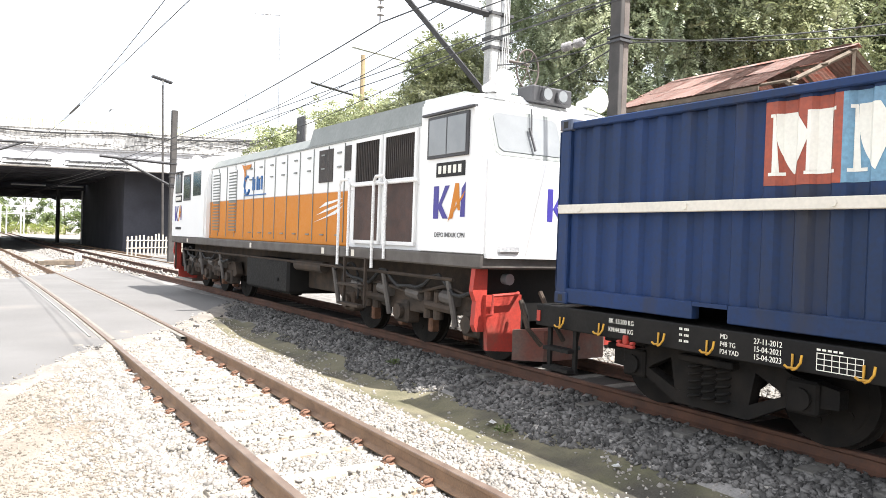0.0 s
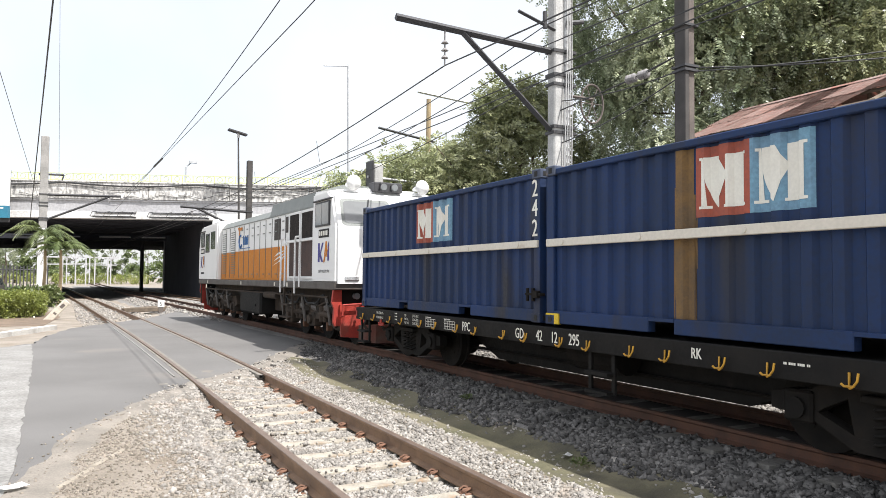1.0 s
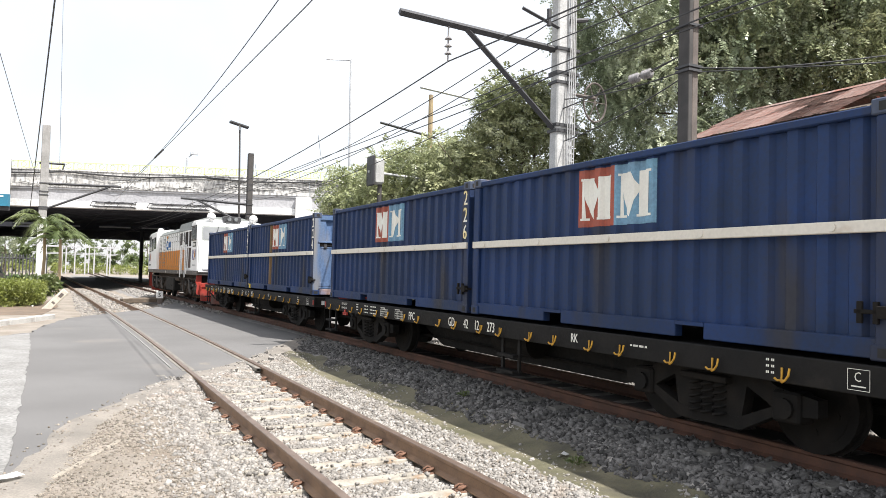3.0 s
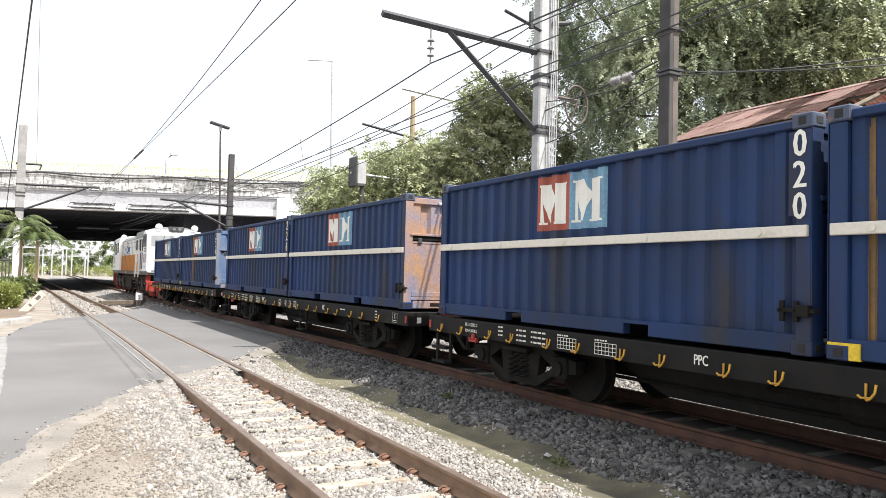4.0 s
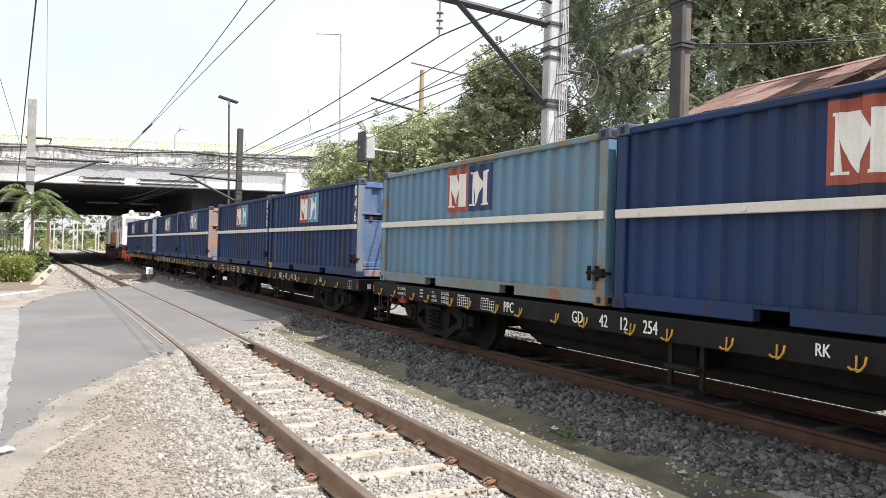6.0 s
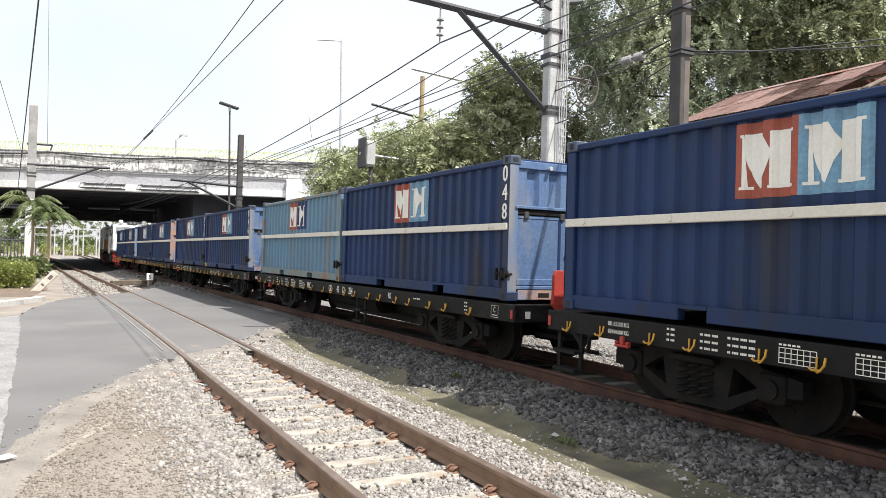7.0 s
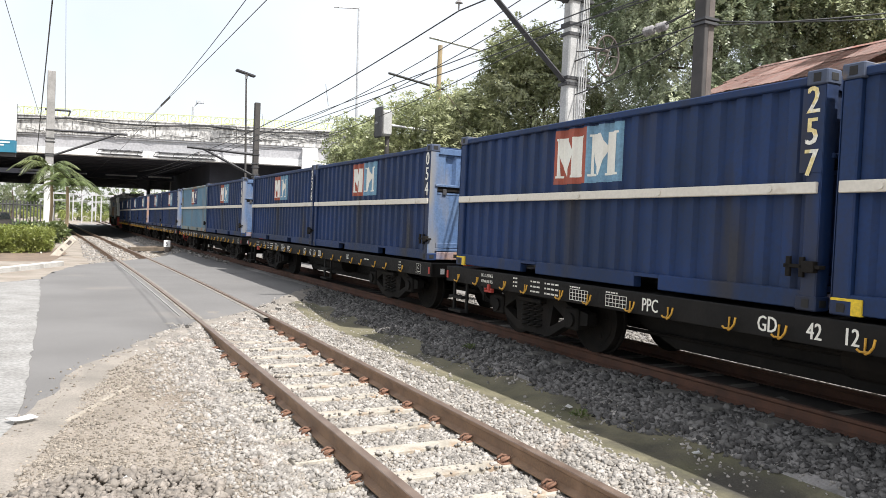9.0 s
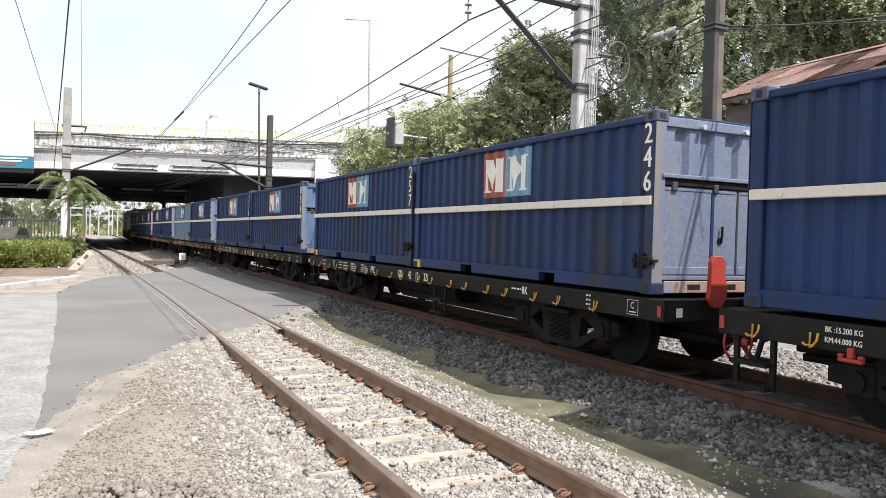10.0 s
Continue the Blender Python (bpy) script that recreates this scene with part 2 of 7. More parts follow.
    "roof": mat("rusty_roof_sheet", (0.24, 0.125, 0.10), (0.27, 0.215, 0.195), rough=0.8, scale=1.6, fine=20, bump=0.2, stain=((0.25, 0.09, 0.06), 0.4, 1.7), vary=0.18),
    "plaster": mat("stained_cream_plaster", (0.58, 0.53, 0.45), (0.45, 0.41, 0.35), rough=0.9, scale=1, fine=20, stain=((0.25, 0.2, 0.16), 0.3, 1.2)),
    "bark": mat("tree_bark", (0.16, 0.125, 0.095), (0.1, 0.08, 0.06), rough=0.95, scale=4, fine=20, bump=0.6),
    "leaf_dark": leaf_mat("dark_green_leaves", (0.18, 0.22, 0.13), (0.38, 0.41, 0.27)),
    "leaf_mid": leaf_mat("olive_green_leaves", (0.25, 0.285, 0.14), (0.43, 0.445, 0.25)),
    # brighter leaf copy, with sunlight put into the leaf colour
    "leaf_sunny": leaf_mat("sunlit_yellow_green_leaves", (0.29, 0.345, 0.17), (0.52, 0.55, 0.32)),
    "leaf_hedge": leaf_mat("yellow_green_hedge_leaves", (0.24, 0.29, 0.06), (0.37, 0.40, 0.12)),
    "leaf_palm": leaf_mat("palm_leaves", (0.075, 0.115, 0.035), (0.18, 0.21, 0.08)),
    "leaf_far": leaf_mat("far_leaves", (0.10, 0.14, 0.05), (0.18, 0.22, 0.09)),
    "white": mat("white_paint", (0.8, 0.8, 0.79), (0.72, 0.72, 0.7), rough=0.6, scale=3),
    "teal": mat("teal_print", (0.03, 0.20, 0.30), (0.03, 0.16, 0.25), rough=0.5, scale=0.6),
    "tarp": mat("dark_container_roof", (0.06, 0.07, 0.09), rough=0.8),
    "soil": mat("dark_soil", (0.19, 0.14, 0.10), (0.13, 0.1, 0.075), rough=0.95, scale=2, fine=30, bump=0.7, depth=0.03),
    "sand": mat("tan_road_sand", (0.25, 0.225, 0.195), (0.17, 0.155, 0.135), rough=0.95, scale=2, fine=60, bump=0.6, depth=0.01),
    "rust_end": mat("rusted_end_paint", (0.36, 0.2, 0.1), (0.2, 0.19, 0.25), rough=0.75, scale=2.5, fine=30, stain=((0.4, 0.24, 0.12), 0.3, 2), streak=4),
    # near-black colour carries the shade under the bridge and the train
    "under_shade": mat("shade_black_ground", (0.034, 0.031, 0.028), (0.022, 0.02, 0.019), rough=0.95, scale=1, fine=20, bump=0.5),
    "plough": mat("dusty_worn_red_paint", (0.16, 0.06, 0.045), (0.13, 0.10, 0.085), rough=0.85, scale=3, fine=30),
    "emblem_blue": mat("emblem_blue_paint", (0.03, 0.13, 0.34), (0.03, 0.12, 0.3), rough=0.5),
    "edge_line": mat("worn_pale_kerb", (0.34, 0.305, 0.25), (0.25, 0.22, 0.18), rough=0.9, scale=4, fine=40, bump=0.4),
    "rubber": mat("black_rubber", (0.02, 0.02, 0.02), rough=0.8),
}


# ---- mesh tools ----
def box(bm, x0, x1, y0, y1, z0, z1, bevel=0.0):
    vs = [bm.verts.new((x, y, z)) for x in (x0, x1) for y in (y0, y1) for z in (z0, z1)]
    fs = [bm.faces.new([vs[i] for i in f]) for f in ((0, 1, 3, 2), (4, 6, 7, 5), (0, 4, 5, 1), (2, 3, 7, 6), (0, 2, 6, 4), (1, 5, 7, 3))]
    if bevel:
        bmesh.ops.bevel(bm, geom=list({e for f in fs for e in f.edges}), offset=bevel, segments=1, affect="EDGES")
    return bm


def tube(bm, pts, r, n=8, r1=None, caps=True):
    """A round bar through the points, tapering from r to r1."""
    pts = [Vector(p) for p in pts]
    r1 = r if r1 is None else r1
    rings = []
    for i, p in enumerate(pts):
        way = (pts[min(i + 1, len(pts) - 1)] - pts[max(i - 1, 0)]).normalized()
        side = way.cross(Vector((0, 0, 1)) if abs(way.z) < 0.9 else Vector((0, 1, 0))).normalized()
        up = side.cross(way)
        rad = r + (r1 - r) * i / max(len(pts) - 1, 1)
        rings.append([bm.verts.new(p + rad * (math.cos(a) * side + math.sin(a) * up)) for a in (2 * math.pi * k / n for k in range(n))])
    for a, b in zip(rings, rings[1:]):
        for k in range(n):
            bm.faces.new((a[k], a[(k + 1) % n], b[(k + 1) % n], b[k]))
    if caps:
        bm.faces.new(rings[0][::-1])
        bm.faces.new(rings[-1])
    return bm


def prism(bm, outline, axis, a, b):
    """An outline in the two other axes, drawn from a to b along the axis (0 x, 1 y, 2 z)."""
    def at(p, v):
        q = list(p)
        q.insert(axis, v)
        return bm.verts.new(q)
    lo, hi = [at(p, a) for p in outline], [at(p, b) for p in outline]
    n = len(outline)
    for k in range(n):
        bm.faces.new((lo[k], lo[(k + 1) % n], hi[(k + 1) % n], hi[k]))
    bm.faces.new(lo[::-1])
    bm.faces.new(hi)
    return bm


def fresh(*boxes, bevel=0.0):
    bm = bmesh.new()
    for b in boxes:
        box(bm, *b, bevel=bevel)
    return bm


def mesh_of(name, bm, material, smooth=False):
    bmesh.ops.recalc_face_normals(bm, faces=bm.faces)
    me = bpy.data.meshes.new(name)
    bm.to_mesh(me)
    bm.free()
    me.materials.append(material)
    if smooth:
        me.polygons.foreach_set("use_smooth", [True] * len(me.polygons))
    return me


def part(name, bm, material, parent, label="", smooth=False):
    ob = new(name, mesh_of(name, bm, material, smooth))
    ob.parent = parent
    return tagged(ob, label) if label else ob


def thing(name, label, category, m=None, group="", kind=""):
    ob = new(name)
    if m is not None:
        ob.matrix_basis = m
    return tagged(ob, label, category, group, kind)


def solid(name, bm, material, label, category="", kind="", group="", smooth=False):
    return tagged(new(name, mesh_of(name, bm, material, smooth)), label, category, group, kind)


def raw_mesh(name, verts, faces, material):
    """A mesh from numpy arrays; all faces have the same number of corners."""
    me = bpy.data.meshes.new(name)
    n, k = faces.shape
    me.vertices.add(len(verts))
    me.vertices.foreach_set("co", np.ascontiguousarray(verts, np.float32).ravel())
    me.loops.add(n * k)
    me.loops.foreach_set("vertex_index", np.ascontiguousarray(faces, np.int32).ravel())
    me.polygons.add(n)
    me.polygons.foreach_set("loop_start", np.arange(n, dtype=np.int32) * k)
    me.update(calc_edges=True)
    me.validate()
    me.materials.append(material)
    return me


LETTERS = {}


def letters(text, size):
    """The mesh of a word in the built-in font, as verts (x, z) and faces."""
    if (text, size) not in LETTERS:
        cu = bpy.data.curves.new("word", "FONT")
        cu.body, cu.size, cu.resolution_u = text, size, 2
        ob = bpy.data.objects.new("word", cu)
        scene.collection.objects.link(ob)
        me = bpy.data.meshes.new_from_object(ob.evaluated_get(bpy.context.evaluated_depsgraph_get()))
        LETTERS[text, size] = ([tuple(v.co) for v in me.vertices], [tuple(p.vertices) for p in me.polygons])
        bpy.data.objects.remove(ob)
        bpy.data.meshes.remove(me)
        bpy.data.curves.remove(cu)
    return LETTERS[text, size]


def write(bm, text, size, x, y, z, squeeze=1.0, bold=True):
    """Lettering on a wall that faces -x: it starts at y and runs towards -y."""
    vs, fs = letters(text, size)
    made = [bm.verts.new((x, y - a * squeeze, z + b)) for a, b, _ in vs]
    for f in fs:
        try:
            bm.faces.new([made[i] for i in f])
        except ValueError:
            pass
    if bold:
        made = [bm.verts.new((x - 0.001, y - a * squeeze - 0.06 * size * squeeze, z + b)) for a, b, _ in vs]
        for f in fs:
            try:
                bm.faces.new([made[i] for i in f])
            except ValueError:
                pass
    return bm


# ---- the line of the tracks ----
def bend(y, slope):
    d = y - 17.0
    return -slope * (math.sqrt(d * d + 49) + d) / 2


def near_x(y):
    return 2.44 + bend(y, 0.030)


def main_x(y):
    d = y - 15.0
    return 6.36 - 1.15 * math.tanh((math.sqrt(d * d + 49) + d) / 72)


MAIN_Z = 0.15


ROAD_Z = -0.03
ROAD_NEAR = [(-0.75, 3.0), (-0.5, 5.0), (0.22, 8.25), (1.0, 10.1), (1.8, 11.6), (2.55, 12.4), (3.3, 13.6), (4.65, 16.3), (5.9, 18.4), (9.0, 23.5), (26, 52)]


def off_edge(x, y):
    """How far a place lies on the near side of the road's edge, along x; large where there is no edge."""
    for (ax, ay), (bx, by) in zip(ROAD_NEAR, ROAD_NEAR[1:]):
        if ay <= y <= by:
            return x - (ax + (bx - ax) * (y - ay) / (by - ay))
    return 99.0 if y < 3 else -99.0


def ground_z(x, y):
    """Height of the ground: a shallow ditch between the two tracks."""
    nx, mx = near_x(y), main_x(y)
    z = -0.135
    d = x - (nx + 1.92)
    z -= 0.12 * math.exp(-(d / 0.45) ** 2)
    if x > mx - 1.6:
        z += 0.125 * min(1, (x - mx + 1.6) / 0.9) * max(0.0, min(1, (mx + 4.0 - x) / 2.0))
    if abs(x - nx) < 1.25:
        z -= 0.05 * min(1, (1.25 - abs(x - nx)) / 0.25)
    if x < nx - 1.0:
        z += 0.05 * min(1, (nx - 1.0 - x) / 1.2)
    gap = off_edge(x, y)
    if -0.6 < gap < 1.3 and x < mx - 0.9:
        f = min(1.0, max(0.0, (1.3 - gap) / 1.3))
        z += (ROAD_Z - 0.022 - z) * f * f * (3 - 2 * f)
    return z + 0.015 * noise.noise((x * 0.8, y * 0.8, 0)) * min(1, abs(gap) + 0.2) + 0.02 * noise.noise((x * 0.2, y * 0.2, 3))


# ---- ground, road, tracks ----
def make_ground():
    def steps(*spans):
        out = []
        for a, b, s in spans:
            out += list(np.arange(a, b, s))
        return out + [spans[-1][1]]
    xs = steps((-700, -100, 150), (-100, -20, 16), (-20, -3, 1.7), (-3, 9, 0.15), (9, 30, 1.5), (30, 100, 10), (100, 700, 100))
    ys = steps((-700, -100, 150), (-100, -4, 8), (-4, 2, 0.6), (2, 20, 0.2), (20, 60, 0.8), (60, 140, 4), (140, 1200, 150))
    verts = np.array([(x, y, ground_z(x, y) if -6 < x < 14 and -30 < y < 140 else -0.10) for y in ys for x in xs])
    n = len(xs)
    faces = np.array([(j * n + i, j * n + i + 1, (j + 1) * n + i + 1, (j + 1) * n + i) for j in range(len(ys) - 1) for i in range(n - 1)])
    me = raw_mesh("ground", verts, faces, M["gravel"])
    me.materials.append(M["moss"])
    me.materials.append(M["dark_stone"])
    me.materials.append(M["under_shade"])
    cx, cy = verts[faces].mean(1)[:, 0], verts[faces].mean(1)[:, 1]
    # index 3 paints shade beneath bridge and train, 2 the darker main-line ballast
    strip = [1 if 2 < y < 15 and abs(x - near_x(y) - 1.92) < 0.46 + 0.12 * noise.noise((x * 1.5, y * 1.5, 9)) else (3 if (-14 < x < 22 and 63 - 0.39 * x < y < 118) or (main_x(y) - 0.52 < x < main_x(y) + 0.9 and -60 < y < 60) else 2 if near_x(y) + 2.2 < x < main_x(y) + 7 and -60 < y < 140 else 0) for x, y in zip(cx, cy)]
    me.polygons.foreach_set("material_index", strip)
    me.polygons.foreach_set("use_smooth", [True] * len(me.polygons))
    tagged(new("ground", me), "dusty gravel ground with a mossy strip between tracks", kind="structure")


def edge_line(pts, rough, seed):
    """A ragged line through the points."""
    rng, out = random.Random(seed), []
    for (x0, y0), (x1, y1) in zip(pts, pts[1:]):
        n = max(2, int(math.hypot(x1 - x0, y1 - y0) / 0.22))
        for k in range(n):
            f = k / n
            out.append((x0 + (x1 - x0) * f + rng.uniform(-rough, rough), y0 + (y1 - y0) * f + rng.uniform(-rough, rough)))
    return out + [pts[-1]]


def slab(name, outline, z0, z1, material, label, kind="structure"):
    bm = bmesh.new()
    lo, hi = [bm.verts.new((x, y, z0)) for x, y in outline], [bm.verts.new((x, y, z1)) for x, y in outline]
    n = len(outline)
    for k in range(n):
        bm.faces.new((lo[k], lo[(k + 1) % n], hi[(k + 1) % n], hi[k]))
    bm.faces.new(hi)
    bmesh.ops.triangulate(bm, faces=[f for f in bm.faces if len(f.verts) > 4])
    return solid(name, bm, material, label, kind=kind)


ROAD_FAR = [(20, 70), (6.5, 41), (4.6, 35.5), (2.8, 30.0), (1.5, 27.6), (0.27, 25.2), (-0.3, 22.5), (-0.6, 19.8), (-2.5, 17), (-30, -10)]


def make_road():
    slab("road", edge_line(ROAD_NEAR, 0.025, 1) + edge_line(ROAD_FAR, 0.06, 2), -0.3, ROAD_Z, M["asphalt"], "grey asphalt road crossing the tracks at an angle")
    left = [(-0.45, 5.0), (-0.32, 6.9), (-0.37, 10.0), (-0.47, 15.6), (-0.62, 19.5)]
    slab("old_road_patch", edge_line(left, 0.022, 3) + [(-2.6, 17), (-9, 9), (-9, -5), (-1.2, -3)], -0.2, ROAD_Z + 0.006, M["old_asphalt"], "pale worn older asphalt along the road edge")
    # sandy shoulder sloping down from the asphalt's near edge
    bm, rng = bmesh.new(), random.Random(6)
    line, rows = edge_line(ROAD_NEAR[:9], 0.0, 5), []
    for i, (x, y) in enumerate(line):
        (ax, ay), (bx, by) = line[max(i - 1, 0)], line[min(i + 1, len(line) - 1)]
        d = Vector((by - ay, ax - bx, 0)).normalized()
        w = 0.22 + 0.14 * noise.noise((x * 1.3, y * 1.3, 1)) + rng.uniform(-0.03, 0.03)
        p = Vector((x, y, 0))
        a, e, b, c = p - d * (0.12 + 0.16 * noise.noise((x * 2, y * 2, 7))), p + d * 0.04, p + d * (0.05 + w * 0.4), p + d * (w + 0.05)
        rows.append([bm.verts.new((a.x, a.y, ROAD_Z + 0.003)), bm.verts.new((e.x, e.y, ROAD_Z + 0.005)), bm.verts.new((b.x, b.y, ROAD_Z - 0.008)), bm.verts.new((c.x, c.y, ground_z(c.x, c.y) - 0.01))])
    for p, q in zip(rows, rows[1:]):
        for k in range(3):
            bm.faces.new((p[k], p[k + 1], q[k + 1], q[k]))
    solid("sandy_shoulder", bm, M["sand"], "tan sand and grit along the road's edge", kind="structure", smooth=True)
    for x, y, r, s in ((2.2, 12.9, 0.7, 11), (3.5, 14.2, 0.55, 12), (1.35, 11.6, 0.45, 13)):
        bm, rng = bmesh.new(), random.Random(s)
        ring = []
        for k in range(22):
            a, q = 2 * math.pi * k / 22, r * rng.uniform(0.55, 1.05)
            ring.append(bm.verts.new((x + q * math.cos(a) * 0.7, y + q * math.sin(a), ROAD_Z - 0.03)))
        c = bm.verts.new((x, y, ROAD_Z + 0.012))
        for k in range(22):
            bm.faces.new((ring[k], ring[(k + 1) % 22], c))
        solid("asphalt_crumb", bm, M["crumb"], "broken dark asphalt heap at the road edge", kind="structure", smooth=True)


RAIL_FOOT = [(-0.06, -0.15), (0.06, -0.15), (0.06, -0.138), (0.012, -0.115), (0.012, -0.045), (0.034, -0.03), (0.034, -0.006), (-0.034, -0.006), (-0.034, -0.03), (-0.012, -0.045), (-0.012, -0.115), (-0.06, -0.138)]
RAIL_HEAD = [(-0.034, -0.006), (0.034, -0.006), (0.03, 0.0), (-0.03, 0.0)]


def sweep(bm, outline, line):
    rings = []
    for i, (x, y, z) in enumerate(line):
        a, b = line[max(i - 1, 0)], line[min(i + 1, len(line) - 1)]
        d = Vector((b[0] - a[0], b[1] - a[1], 0)).normalized()
        s = Vector((d.y, -d.x, 0))
        rings.append([bm.verts.new(Vector((x, y, z)) + s * u + Vector((0, 0, v))) for u, v in outline])
    n = len(outline)
    for a, b in zip(rings, rings[1:]):
        for k in range(n):
            bm.faces.new((a[k], a[(k + 1) % n], b[(k + 1) % n], b[k]))
    return bm


def sleeper_mesh(material):
    bm = bmesh.new()
    prism(bm, [(-0.12, -0.2), (0.12, -0.2), (0.08, 0), (-0.08, 0)], 0, -0.95, 0.95)
    bmesh.ops.bevel(bm, geom=list(bm.edges), offset=0.008, segments=1, affect="EDGES")
    return mesh_of("sleeper", bm, material)


def clip_mesh():
    bm = bmesh.new()
    sc = 0.8
    tube(bm, [(-0.05, -0.045, 0), (-0.055, -0.05, 0.03), (0.0, -0.058, 0.05), (0.04, -0.02, 0.045), (0.045, 0.02, 0.045), (0.0, 0.058, 0.05), (-0.055, 0.05, 0.03), (-0.05, 0.045, 0)], 0.013, 6)
    tube(bm, [(-0.05, 0.0, 0), (-0.03, 0, 0.035), (0.03, 0, 0.04)], 0.014, 6)
    box(bm, -0.07, 0.05, -0.075, 0.075, -0.02, 0.01)
    bmesh.ops.scale(bm, vec=(sc, sc, sc), verts=bm.verts)
    return mesh_of("rail_clip", bm, M["clip"], True)


def make_track(name, fx, z, label, half, first, last, spacing, near_from, near_to, clips=True):
    track = thing(name, label, "railway track", kind="structure")
    ys = list(np.arange(-95, 0, 5)) + list(np.arange(0, 60, 1.0)) + list(np.arange(60, 261, 5))
    for s in (-half, half):
        line = [(fx(y) + s, y, z) for y in ys]
        rail = part("rail", sweep(bmesh.new(), RAIL_FOOT, line), M["rail"] if clips else M["shaded_rail"], track)
        part("rail_head", sweep(bmesh.new(), RAIL_HEAD, line), M["rail_top"] if clips else M["shaded_rail"], rail, "polished worn top of the rail")
    sm, cm = sleeper_mesh(M["sleeper"] if clips else M["shaded_sleeper"]), clip_mesh()
    y, k = first, 0
    while y < last:
        if near_from < y < near_to:
            ob = new("sleeper", sm)
            ob.parent = track
            ob.matrix_basis = pose(fx(y), y, z - 0.152, 0, 0, random.uniform(-1, 1))
            for s in (-half, half) if clips else ():
                for side in (-1, 1):
                    c = new("rail_clip", cm)
                    c.parent = track
                    c.matrix_basis = pose(fx(y) + s + side * 0.085, y, z - 0.15, 0, 0, 180 if side > 0 else 0)
        y += spacing
        k += 1
    return track


def make_stones():
    """Loose ballast: many small angular stones, densest near the rails."""
    cube = bmesh.new()
    bmesh.ops.create_cube(cube, size=1.5)
    bmesh.ops.triangulate(cube, faces=list(cube.faces))
    base = np.array([v.co[:] for v in cube.verts])
    tri = np.array([[v.index for v in f.verts] for f in cube.faces])
    cube.free()
    rng = np.random.default_rng(5)

    def on_sleeper(x, y):
        f = ((y - 0.54) / 0.58 + 0.5) % 1 - 0.5
        return abs(x - near_x(y)) < 0.94 and abs(f) * 0.58 < 0.085 and y < 12.4

    def field(name, count, x0, x1, y0, y1, size, keep, material, label, power=1.0, lift=0.0):
        y = y0 + (y1 - y0) * rng.random(count) ** power
        x = rng.uniform(x0, x1, count)
        ok = np.array([keep(a, b) for a, b in zip(x, y)])
        x, y = x[ok], y[ok]
        n = len(x)
        z = np.array([max(ground_z(a, b), -0.152 if on_sleeper(a, b) else -1, ROAD_Z + 0.002 if off_edge(a, b) < 0.03 and b < 24 else -1) for a, b in zip(x, y)]) + lift
        r = size * np.clip(rng.lognormal(0, 0.38, n), 0.4, 1.9)
        scale = r[:, None] * rng.uniform(0.55, 1.15, (n, 3)) * [1, 1, 0.75]
        v = (base[None] + rng.uniform(-0.38, 0.38, (n, 8, 3))) * scale[:, None]
        for i, j in ((0, 1), (1, 2), (0, 2)):
            a = rng.uniform(0, 6.28, n) if (i, j) == (0, 1) else rng.uniform(-0.7, 0.7, n)
            ca, sa = np.cos(a)[:, None], np.sin(a)[:, None]
            p, q = v[..., i].copy(), v[..., j].copy()
            v[..., i], v[..., j] = p * ca - q * sa, p * sa + q * ca
        v += np.stack([x, y, z + r * 0.15], -1)[:, None]
        f = tri[None] + 8 * np.arange(n)[:, None, None]
        tagged(new(name, raw_mesh(name, v.reshape(-1, 3), f.reshape(-1, 3), material)), label, "ballast", kind="stuff")

    def off_road(x, y):
        """True on the near side of the road's edge, and for a few stones strewn over it."""
        return off_edge(x, y) > 0.05 - 0.35 * rng.random() ** 9

    def on_main_sleeper(x, y):
        return x > main_x(y) - 0.97 and abs(((y - 0.2) / 0.6 + 0.5) % 1 - 0.5) * 0.6 < 0.10 and rng.random() < 0.85

    def bed(x, y):
        d = abs(x - near_x(y))
        return off_road(x, y) and d < 1.15 + (0.6 if x < near_x(y) else 0.5) * rng.random() ** 2.2 and abs(d - 0.58) >= 0.05 and (d > 1.0 or abs(((y - 0.54) / 0.58) % 1 - 0.5) < 0.36 or rng.random() < (0.05 + 0.22 * noise.noise((x * 1.5, y * 0.9, 8)) if d < 0.6 else 0.6))

    field("ballast", 110000, 0.2, 4.2, 2.6, 15.5, 0.0145, bed, M["stone"], "pale grey crushed-stone ballast round the sunlit track", 1.25)
    field("ballast_behind", 16000, 0.6, 4.2, -8, 2.6, 0.02, lambda x, y: abs(x - near_x(y)) < 1.4, M["stone"], "pale grey crushed-stone ballast behind the viewpoint")
    field("loose_gravel", 52000, -1.2, 1.75, 2.6, 11.5, 0.0085, lambda x, y: off_road(x, y) and x < near_x(y) - 0.95 - 0.7 * rng.random() ** 2 and noise.noise((x * 1.1, y * 1.1, 4)) > -0.75 * rng.random() - 0.05, M["dusty_stone"], "fine pale gravel strewn over dusty ground", 1.3)
    field("shaded_ballast", 46000, 4.0, 7.2, 2.2, 19, 0.023, lambda x, y: off_road(x, y) and near_x(y) + 2.3 + 0.3 * noise.noise((y * 1.3, x, 0)) < x < main_x(y) - 0.62 and not on_main_sleeper(x, y), M["dark_stone"], "dark grey ballast sloping up to the main track, shade in its colour", 1.2)
    field("ballast_beyond", 16000, 7.0, 10.6, 1.0, 16, 0.024, lambda x, y: main_x(y) + 0.62 < x < main_x(y) + 4, M["stone"], "sunlit grey ballast beyond the main track", 1.2)
